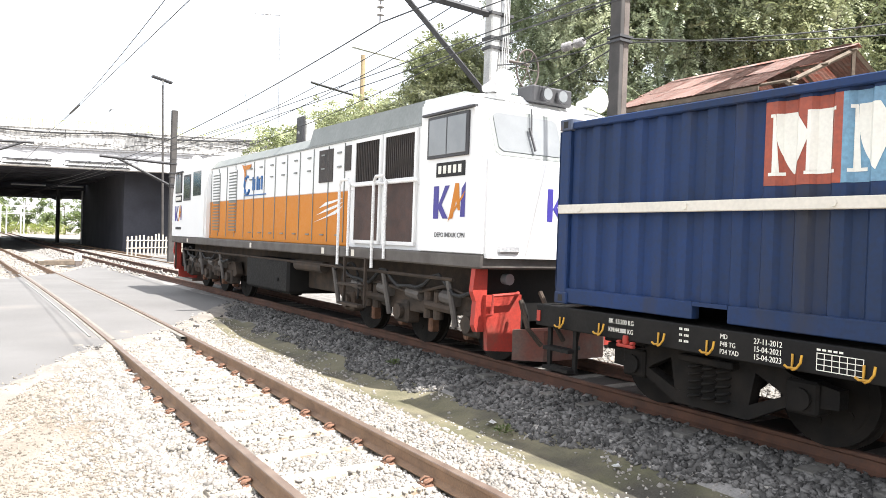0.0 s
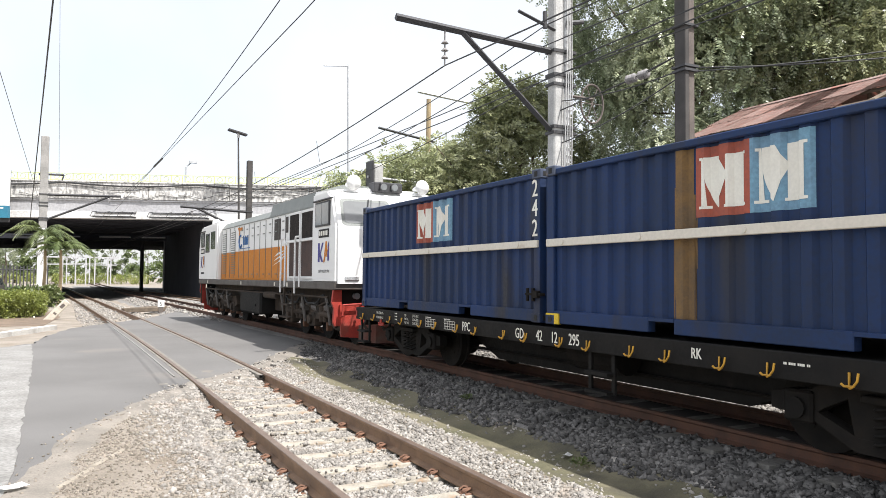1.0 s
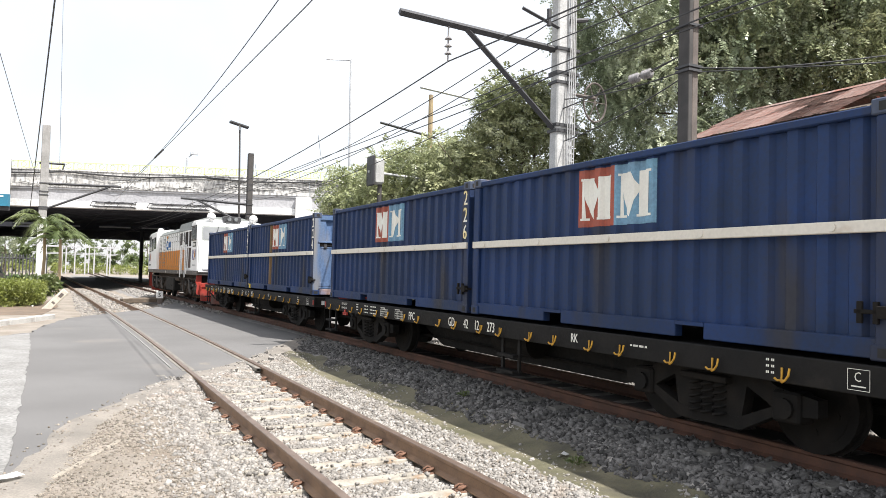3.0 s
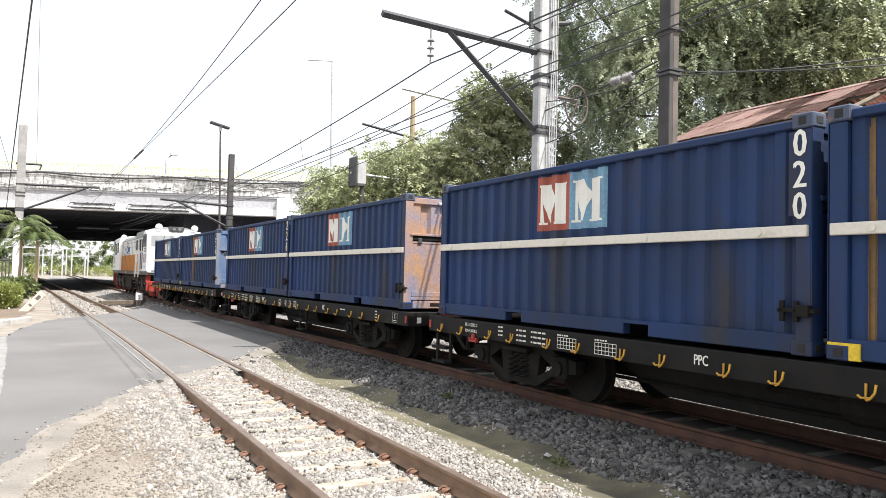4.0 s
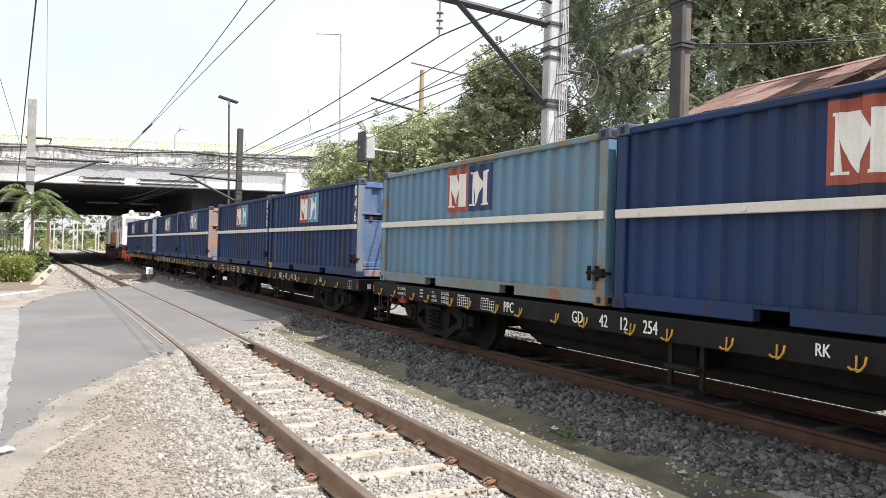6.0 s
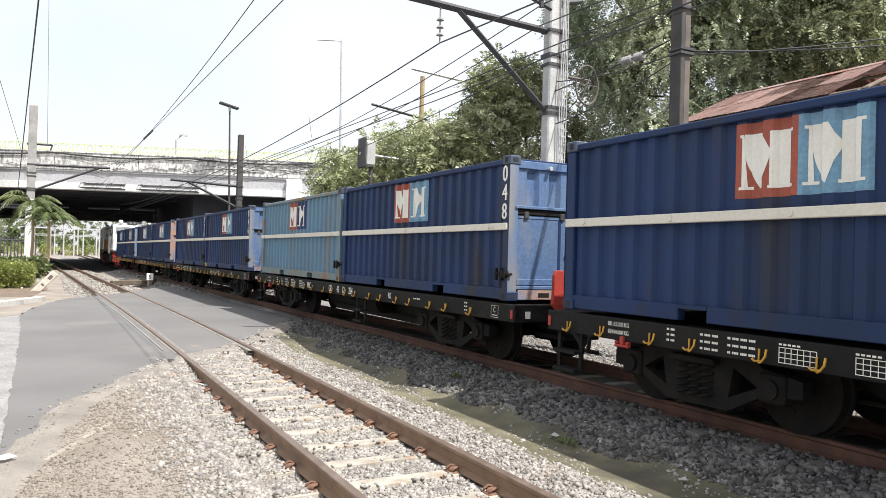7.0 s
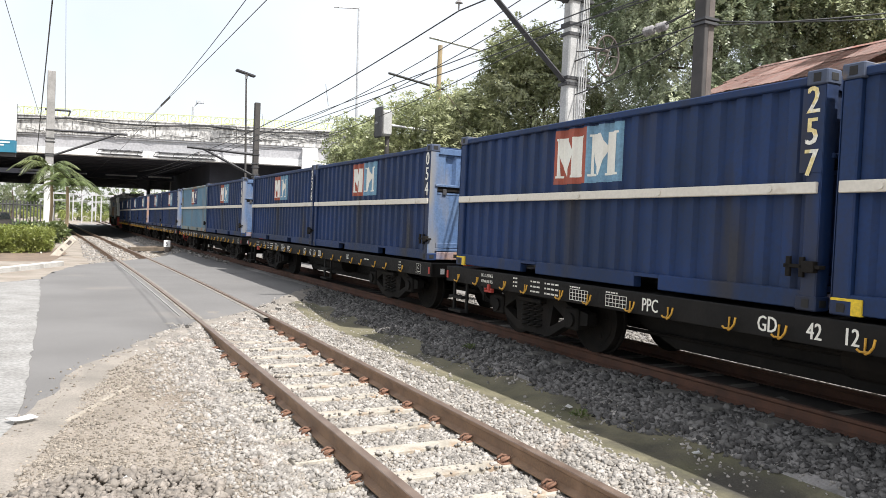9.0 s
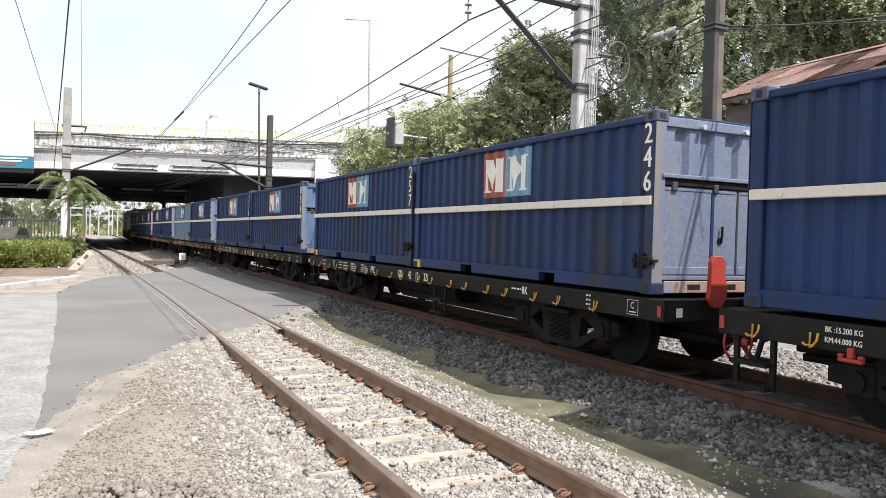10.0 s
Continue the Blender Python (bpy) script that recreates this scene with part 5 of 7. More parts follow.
    for yc in (-5.1, 4.6):
        bm = bmesh.new()
        for s in (-1, 1):
            x0, x1 = min(s * 0.9, s * 1.05), max(s * 0.9, s * 1.05)
            prism(bm, [(yc - 2.15, 0.56), (yc - 2.0, 0.82), (yc + 2.0, 0.82), (yc + 2.15, 0.56), (yc + 2.0, 0.48), (yc + 1.2, 0.58), (yc + 0.5, 0.48), (yc - 0.5, 0.48), (yc - 1.2, 0.58), (yc - 2.0, 0.48)], 0, x0, x1)
            for q in (-1.7, 0.0, 1.7):
                box(bm, x0 - 0.04, x1 + 0.04, yc + q - 0.18, yc + q + 0.18, 0.3, 0.62, 0.03)
                tube(bm, [(s * 1.1, yc + q, 0.46), (s * 1.16, yc + q, 0.46)], 0.11, 12)
            for q in (-0.85, 0.85):
                for d in (-0.12, 0.12):
                    tube(bm, [(s * 1.08, yc + q + d, 0.44), (s * 1.08, yc + q + d, 0.8)], 0.07, 10)
                tube(bm, [(s * 1.1, yc + q - 0.5, 0.6), (s * 1.12, yc + q + 0.1, 0.62)], 0.06, 8)
                box(bm, min(s * 0.95, s * 1.1), max(s * 0.95, s * 1.1), yc + q + 0.2, yc + q + 0.4, 0.5, 0.68, 0.02)
            tube(bm, [(s * 1.14, yc - 1.9, 0.78), (s * 1.14, yc - 1.2, 0.9), (s * 1.14, yc - 0.4, 0.74), (s * 1.14, yc + 0.6, 0.84), (s * 1.14, yc + 1.9, 0.7)], 0.022, 6)
        bg = part("bogie", bm, M["running_gear"], L)
        for s in (-1, 1):
            for q in (-1.28, -0.42, 0.42, 1.28):
                part("brake_cylinder", tube(bmesh.new(), [(s * 1.1, yc + q - 0.17, 0.73), (s * 1.1, yc + q + 0.17, 0.76)], 0.085, 10), M["sill_grey"], bg)
                part("brake_shoe", fresh((min(s * 0.72, s * 0.86), max(s * 0.72, s * 0.86), yc + q - 0.05, yc + q + 0.05, 0.2, 0.62), bevel=0.02), M["clip"], bg)
            for q in (-1.7, 0.0, 1.7):
                part("damper", tube(bmesh.new(), [(s * 1.16, yc + q + 0.2, 0.4), (s * 1.2, yc + q + 0.34, 0.98)], 0.04, 8), M["sill_grey"], bg)
            pts = [(s * 1.2, yc + f * 2.0, 0.9 + 0.1 * math.sin(f * 9) - 0.05 * math.cos(f * 17)) for f in np.linspace(-1, 1, 24)]
            part("hose", tube(bmesh.new(), pts, 0.025, 6), M["rubber"], bg)
            loop = [(s * 1.16, yc + 1.5 + 0.3 * math.cos(a), 0.7 + 0.38 * math.sin(a)) for a in np.linspace(0.2, 3.6, 14)]
            part("hose", tube(bmesh.new(), loop, 0.022, 6), M["rubber"], bg)
        for q in (-1.7, 0.0, 1.7):
            ws = wheelset(bg)
            ws.matrix_basis = pose(0, yc + q, 0.45) @ Matrix.Diagonal((1, 1.14, 1.14, 1))
            ws.scale = (1, 1.14, 1.14)
            WHEELS.append((ws, yc + q, 0.456))
    return L


def number_marks(a, b, c, rk):
    return [("PPC", 1.92, 0.185, 0.68), ("GD", 0.54, 0.185, 0.68), (a, 0.08, 0.185, 0.68), (b, -0.22, 0.185, 0.68), (c, -0.56, 0.185, 0.68), ("RK", rk, 0.14, 0.71)]


TRAIN = []       # thing, its middle along the line at the clip's start, z over the rail head, offset on its wagon
LOCO = locomotive()
TRAIN.append((LOCO, 14.32, 0.0, 0.0))
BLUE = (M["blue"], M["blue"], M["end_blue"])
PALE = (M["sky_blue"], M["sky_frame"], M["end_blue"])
PLAN = [
    (("42", "12", "295"), (BLUE, "242", {}), (BLUE, "114", {"stripe": (3.58, 0.32), "yellow": True})),
    (("42", "12", "273"), (BLUE, "226", {"digits": "yellow_stencil"}), ((M["blue"], M["blue"], M["rust_end"]), "", {})),
    (("42", "11", "26"), (BLUE, "020", {}), (BLUE, "046", {"stripe": (5.56, 0.05), "yellow": True})),
    (("42", "12", "254"), (PALE, "", {"second": M["navy"]}), (BLUE, "048", {})),
    (("42", "12", "250"), (BLUE, "236", {}), (BLUE, "054", {})),
    (("42", "12", "321"), (BLUE, "257", {"digits": "yellow_stencil", "yellow": True}), ((M["blue"], M["blue"], M["end_grey"]), "246", {"yellow": True})),
    (("42", "12", "280"), (BLUE, "", {}), (BLUE, "", {})),
]
REAR, STEP = -6.014, 13.08
LOOSE = (-0.03, -0.03, -0.1, -0.1, -0.12, 0.0, 0.0)      # how each wagon stands off the even spacing
DATES = {0: ("27-11-2012", "15-04-2021", "15-04-2023"), 3: ("27-12-2012", "31-03-2021", "31-03-2023")}
MARKS = {2: [("PPC", 1.15, 0.13, 0.71), ("GD", -1.16, 0.185, 0.68), ("42", -1.66, 0.185, 0.68), ("11", -2.12, 0.185, 0.68), ("26", -2.36, 0.185, 0.68), ("RK", -4.05, 0.14, 0.71)]}
for k, (marks, front, back) in enumerate(PLAN):
    mid = REAR - k * STEP + 11.845 / 2 + LOOSE[k]
    TRAIN.append((wagon(MARKS.get(k) or number_marks(*marks, rk=-3.60 if k == 5 else -2.38) if k < 6 else [], "black flat wagon with yellow hooks and white stencilled sill", k in MARKS, k in (3, 6), DATES.get(k, ())), mid, 0.0, 0.0))
    for (paints, number, extra), shift in ((front, 0.035), (back, -0.09 - CL)):
        sunlit_end = shift < 0
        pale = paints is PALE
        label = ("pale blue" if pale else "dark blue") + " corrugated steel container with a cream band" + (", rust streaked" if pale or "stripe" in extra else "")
        TRAIN.append((container(*paints, number, label, sunlit_end=sunlit_end, **extra), mid, BASE, shift))


# ---- the bridge ----
BRIDGE = Matrix.Translation((0.0, 62.0, 0.3)) @ Matrix.Rotation(radians(-21.5), 4, "Z")


def placed(ob):
    ob.matrix_basis = BRIDGE
    return ob


def make_bridge():
    """A road bridge over the tracks; its own x runs along it, y through it."""
    br = placed(thing("road_bridge", "weathered concrete road bridge with a lime green railing", "bridge", kind="structure"))
    x0, x1 = -60, 90
    bm = bmesh.new()
    for a in np.arange(x0, x1, 6.0):
        box(bm, a + 0.02, a + 5.98, -0.15, 0.15, 7.1, 8.35, 0.02)
    part("parapet", bm, M["parapet"], br, "stained concrete parapet")
    part("coping", fresh((x0, x1, -0.2, 0.2, 8.353, 8.46), bevel=0.02), M["parapet"], br)
    part("girder", fresh((x0, x1, 0.0, 0.6, 6.15, 7.1), bevel=0.02), M["girder"], br)
    part("deck_edge", fresh((x0, x1, -0.1, 1.2, 6.98, 7.09)), M["girder"], br)
    part("lower_flange", fresh((x0, x1, -0.08, 0.8, 5.62, 6.14), bevel=0.02), M["white_beam"], br, "white painted lower beam")
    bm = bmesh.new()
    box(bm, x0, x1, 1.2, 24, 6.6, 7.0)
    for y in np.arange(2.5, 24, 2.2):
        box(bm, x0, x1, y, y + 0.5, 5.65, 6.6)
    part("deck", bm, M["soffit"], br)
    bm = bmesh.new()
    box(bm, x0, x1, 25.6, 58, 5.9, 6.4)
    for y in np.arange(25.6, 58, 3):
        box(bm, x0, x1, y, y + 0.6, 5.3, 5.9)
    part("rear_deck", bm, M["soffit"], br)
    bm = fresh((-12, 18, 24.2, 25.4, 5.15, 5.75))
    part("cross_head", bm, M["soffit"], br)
    # white bars stand in for daylight showing between the two decks
    bm = bmesh.new()
    for k, a in enumerate(np.arange(-28, 16, 4.4)):
        box(bm, a, a + (3.2 if k % 2 else 2.4), 23.98, 24.18, 5.42, 5.56)
    part("gap_light_strip", bm, M["white_beam"], br)
    # railing of panels with rings
    bm = bmesh.new()
    for z in (8.5, 9.0):
        box(bm, x0, x1, -0.03, 0.03, z, z + 0.045)
    for a in np.arange(-30, 60, 0.8):
        box(bm, a, a + 0.06, -0.03, 0.03, 8.46, 9.02)
        tube(bm, [(a + 0.45 + 0.19 * math.cos(q), 0, 8.77 + 0.19 * math.sin(q)) for q in np.linspace(0, 6.283, 11)], 0.025, 4, caps=False)
    part("railing", bm, M["lime"], br, "lime green metal railing")
    # abutment and piers
    part("abutment_wall", fresh((21, 60, 2.0, 16, -0.3, 6.6), bevel=0.05), M["concrete"], br)
    solid("abutment", fresh((9.8, 45, 61, 86, -0.3, 6.2), bevel=0.05), M["soffit"], "concrete abutment under the bridge, coloured dark for shade", kind="structure")
    solid("abutment_end", fresh((9.75, 10.6, 86.0, 87.0, -0.3, 6.2), bevel=0.05), M["girder"], "grey end face of the abutment", kind="structure")
    part("pier", fresh((17.0, 18.2, -0.4, 1.0, 3.0, 7.0), bevel=0.05), M["white_beam"], br, "white square pier head")
    bm = bmesh.new()
    tube(bm, [(-1.7, 24.6, -0.6), (-1.7, 24.6, 5.2)], 0.2, 10)
    tube(bm, [(-4.4, 24.6, 5.2), (-1.7, 24.6, 4.0)], 0.08, 8)
    part("steel_post", bm, M["iron"], br)
    # wall out of view, added to keep side light from under the bridge
    solid("far_abutment", fresh((-45, -11, 66, 116, -0.3, 6.1), bevel=0.05), M["soffit"], "unseen dark wall added to block light under the bridge", kind="structure")
    # cable trays and straggling cables on the face
    rng = random.Random(8)
    bm = bmesh.new()
    for k in range(13):
        a = rng.uniform(-6, 22)
        ln = rng.uniform(3, 9)
        z = rng.uniform(7.3, 8.3)
        pts = [(a + ln * f, -0.18 - 0.05 * rng.random(), z - 0.35 * rng.random() * math.sin(math.pi * f) + 0.12 * rng.uniform(-1, 1)) for f in np.linspace(0, 1, 9)]
        tube(bm, pts, 0.018, 4)
    for z in (8.42, 8.36):
        pts = [(a, -0.24, z - 0.1 - 0.22 * abs(math.sin(a * 0.33))) for a in np.linspace(-20, 26, 80)]
        tube(bm, pts, 0.035, 5)
    part("cable", bm, M["wire"], br, "sagging black cables on the parapet")


def cage(x, w):
    """A steel screen of bars hanging before the lower beam, over the wires."""
    c = placed(thing("cable_guard", "dark steel guard frame hung on the bridge beam", "guard frame", group="guard frames on the bridge"))
    bm = bmesh.new()
    for y in (-0.1, -0.9):
        for z in (5.75, 6.05):
            tube(bm, [(x, y, z), (x + w, y, z)], 0.035, 6)
    for a in np.linspace(x, x + w, 4):
        tube(bm, [(a, 0.2, 6.2), (a, -0.9, 6.05), (a - 0.15, -0.9, 5.75), (a, -0.1, 5.75)], 0.035, 6)
    part("bar", bm, M["iron"], c)


make_bridge()
cage(2.2, 2.9)
cage(6.3, 4.2)


def signboard():
    s = placed(thing("billboard", "large white billboard with a teal printed foot", "billboard"))
    part("panel", fresh((-15, -3.1, -2.3, -2.0, 6.25, 8.9), bevel=0.03), M["white"], s)
    part("printed_strip", fresh((-15, -3.08, -2.31, -1.98, 5.4, 6.25)), M["teal"], s, "teal strip with red and white bars")
    bm = bmesh.new()
    box(bm, -6.2, -4.2, -2.33, -2.32, 5.6, 5.75)
    part("print_mark", bm, M["logo_red"], s)
    bm = fresh((-6.6, -3.8, -2.332, -2.32, 5.85, 5.95), (-5.4, -3.4, -2.332, -2.32, 6.05, 6.15))
    part("print_mark", bm, M["white"], s)
    part("frame", fresh((-15, -3.15, -1.98, -1.85, 5.1, 8.9), (-9, -8.7, -1.85, 0.2, 5.6, 6.0)), M["iron"], s)


signboard()


# ---- poles, lamps, overhead wires ----
def steel_arm(bm, a, b, w):
    a, b = Vector(a), Vector(b)
    tube(bm, [a, b], w, 4)


def insulator(bm, top, drop):
    x, y, z = top
    tube(bm, [(x, y, z), (x, y, z - drop)], 0.018, 6)
    for k in range(3):
        zz = z - drop * (0.35 + 0.2 * k)
        tube(bm, [(x, y, zz + 0.02), (x, y, zz - 0.03)], 0.03, 10, r1=0.075)


def mast(label, x, y, top, w, material, arm_z, foot_z, reach, second=None, hang=None, knee=0.62):
    """A square mast with a bracket arm that reaches over a track."""
    m = thing("catenary_mast", label, "mast", pose(x, y, 0), group="catenary masts")
    bm = fresh((-w / 2, w / 2, -w / 2, w / 2, -0.3, top), bevel=0.03)
    part("post", bm, material, m)
    if second:
        part("side_post", fresh((w * 0.5 + 0.02, w * 1.15, -0.08, 0.08, 1.0, top), bevel=0.01), second, m)
    bm = bmesh.new()
    s = 1 if reach > 0 else -1
    steel_arm(bm, (s * w / 2, 0, arm_z), (reach, 0, arm_z + 0.12), 0.075)
    steel_arm(bm, (s * w / 2, 0, foot_z), (reach * knee, 0, arm_z + 0.02 + 0.1 * knee), 0.065)
    part("bracket_arm", bm, M["iron"], m, "dark steel bracket arm")
    for z in (foot_z - 0.06, foot_z + 0.06, arm_z, arm_z - 0.5, arm_z - 0.7):
        part("strap", fresh((-w / 2 - 0.03, w / 2 + 0.03 + (0.25 if second else 0), -w / 2 - 0.03, w / 2 + 0.03, z - 0.03, z + 0.03)), M["iron"], m)
    if hang:
        bm = bmesh.new()
        for d, drop in hang:
            insulator(bm, (d, 0, arm_z + 0.06), drop)
        part("insulator", bm, M["ceramic"], m)
    return m


def make_masts():
    m = mast("pale grey concrete mast with a bracket arm and cables", 9.03, 12.42, 11, 0.26, M["pole_grey"], 6.33, 4.68, -3.65, M["galv"], hang=[(-2.62, 0.72)])
    for k in range(26):
        z = 3.2 + k * 0.16
        part("ladder_rung", tube(bmesh.new(), [(0.19, -0.1, z), (0.33, -0.1, z)], 0.012, 5), M["galv"], m)
    bm = bmesh.new()
    for k in range(4):
        tube(bm, [(0.1 + 0.05 * k, -0.2, 9), (0.14 + 0.04 * k, -0.21, 6.5 - 0.3 * k), (0.08 + 0.06 * k, -0.22, 5.0), (0.12 + 0.04 * k, -0.2, 2.5)], 0.014, 5)
    part("cable", bm, M["pole_grey"], m)
    bm = bmesh.new()
    ring = [(0.95 + 0.3 * math.cos(a), 0, 5.35 + 0.42 * math.sin(a)) for a in np.linspace(0, 6.283, 25)]
    tube(bm, ring, 0.022, 6, caps=False)
    for k in range(3):
        a = k * 1.047
        tube(bm, [(0.95 - 0.3 * math.cos(a), 0, 5.35 - 0.42 * math.sin(a)), (0.95 + 0.3 * math.cos(a), 0, 5.35 + 0.42 * math.sin(a))], 0.012, 5)
    tube(bm, [(0.15, 0, 5.45), (0.95, 0, 5.45)], 0.035, 6)
    part("tension_wheel", bm, M["pole_brown"], m, "spoked tension wheel")
    bm = bmesh.new()
    steel_arm(bm, (-0.1, -0.1, 6.75), (-1.0, -0.1, 7.0), 0.04)
    tube(bm, [(-0.35, -0.1, 6.75), (-0.35, -0.1, 7.1)], 0.05, 8)
    tube(bm, [(0.2, -0.1, 6.95), (0.62, -0.1, 7.05)], 0.05, 8)
    part("side_bracket", bm, M["iron"], m)

    m = thing("feeder_mast", "dark weathered mast with strap bands", "mast", pose(8.92, 8.72, 0))
    part("post", fresh((-0.03, 0.12, -0.10, 0.10, -0.3, 11), bevel=0.02), M["pole_brown"], m)
    part("channel", fresh((-0.12, -0.031, -0.12, 0.12, -0.3, 11), bevel=0.01), M["pole_dark"], m)
    for z in (4.98, 5.05, 3.42, 3.5, 5.72):
        part("strap", fresh((-0.15, 0.15, -0.15, 0.15, z - 0.02, z + 0.02)), M["iron"], m)

    mast("grey mast standing before the bridge", 9.0, 41.0, 8.05, 0.3, M["pole_dark"], 5.2, 4.05, -3.6, hang=[(-3.0, 0.4)], knee=0.78)
    m = mast("pale round-topped concrete mast beside palms", -1.22, 50.0, 9.95, 0.44, M["pole_old"], 6.45, 4.96, 4.25, hang=[(3.6, 0.4)], knee=0.87)
    bm = bmesh.new()
    steel_arm(bm, (-0.3, 0, 7.65), (1.05, 0, 7.69), 0.06)
    tube(bm, [(1.05, 0, 7.69), (0.95, 0, 7.35)], 0.04, 6)
    part("upper_arm", bm, M["iron"], m)
    part("painted_foot", fresh((-0.235, 0.235, -0.235, 0.235, 0.6, 4.4), bevel=0.03), M["white"], m, "white-painted lower shaft")

    # floodlight on a slim pole
    m = thing("solar_lamp", "slim street lamp with a flat panel head", "street lamp", pose(11.3, 55.5, 0))
    part("post", tube(bmesh.new(), [(0.3, 0, 0), (0.1, 0, 8), (0, 0, 12.0)], 0.09, 8, r1=0.06), M["pole_dark"], m)
    bm = bmesh.new()
    prism(bm, [(-0.75, 12.6), (0.6, 12.3), (0.61, 12.2), (-0.74, 12.5)], 1, -0.35, 0.3)
    part("panel", bm, M["iron"], m)
    part("bracket", tube(bmesh.new(), [(0, 0, 12.0), (0, 0, 12.35)], 0.1, 6), M["galv"], m)
    # tall street lamp far behind
    m = thing("street_lamp", "tall slender grey street lamp on the bridge approach", "street lamp", pose(23.6, 66, 0))
    part("post", tube(bmesh.new(), [(0.4, 0, 0), (0, 0, 22)], 0.16, 8, r1=0.1), M["galv"], m)
    part("arm", tube(bmesh.new(), [(0, 0, 21.9), (-2.4, 0, 21.6)], 0.08, 6), M["galv"], m)
    m = thing("street_lamp", "small distant street lamp above the bridge railing", "street lamp", pose(9.6, 70, 0))
    part("post", tube(bmesh.new(), [(0, 0, 6), (0, 0, 11.6), (0.5, 0, 12.1)], 0.08, 6), M["galv"], m)
    part("head", fresh((0.3, 0.95, -0.15, 0.15, 12.0, 12.2)), M["galv"], m)

    # timber pole with a crossarm
    m = thing("timber_pole", "yellowed timber pole with a crossarm", "pole", pose(13.12, 26.85, 0))
    part("post", tube(bmesh.new(), [(0, 0, -0.3), (0, 0, 8.95)], 0.12, 10, r1=0.095), M["wood"], m)
    bm = bmesh.new()
    steel_arm(bm, (-2.2, 0, 7.55), (0.3, 0, 7.2), 0.05)
    part("crossarm", bm, M["iron"], m)
    bm = bmesh.new()
    steel_arm(bm, (-0.5, 0, 9.2), (6.2, -1.0, 8.4), 0.05)
    part("stay_tube", bm, M["galv"], m)
    # signal seen from the side, with its tube
    m = thing("railway_signal", "railway signal head with hood on a grey bracket", "signal", pose(9.65, 24.1, 0))
    bm = fresh((-0.1, 0.3, -0.2, 0.2, 4.72, 5.62), bevel=0.07)
    part("housing", bm, M["pole_grey"], m)
    part("backboard", fresh((-0.2, -0.1, -0.32, 0.32, 4.65, 5.72), bevel=0.04), M["iron"], m)
    part("post", tube(bmesh.new(), [(0.2, 0, -0.2), (0.2, 0, 4.8)], 0.08, 10), M["pole_dark"], m)
    bm = tube(bmesh.new(), [(-0.25, 0, 5.15), (3.6, 0, 5.0), (4.2, 0, 4.95), (4.5, 0, 4.75)], 0.045, 8)
    part("bracket_tube", bm, M["galv"], m)
    m = thing("concrete_post", "slim concrete post beside the timber pole", "pole", pose(12.6, 38.5, 0))
    part("post", tube(bmesh.new(), [(0, 0, -0.2), (0, 0, 5.2)], 0.13, 8), M["wood"], m)


def wire(name, pts, r, label):
    solid(name, tube(bmesh.new(), pts, r, 5), M["wire"], label, "wire")


def sag(a, b, drop, n=14):
    a, b = Vector(a), Vector(b)
    return [a.lerp(b, f) - Vector((0, 0, drop * 4 * f * (1 - f))) for f in np.linspace(0, 1, n)]


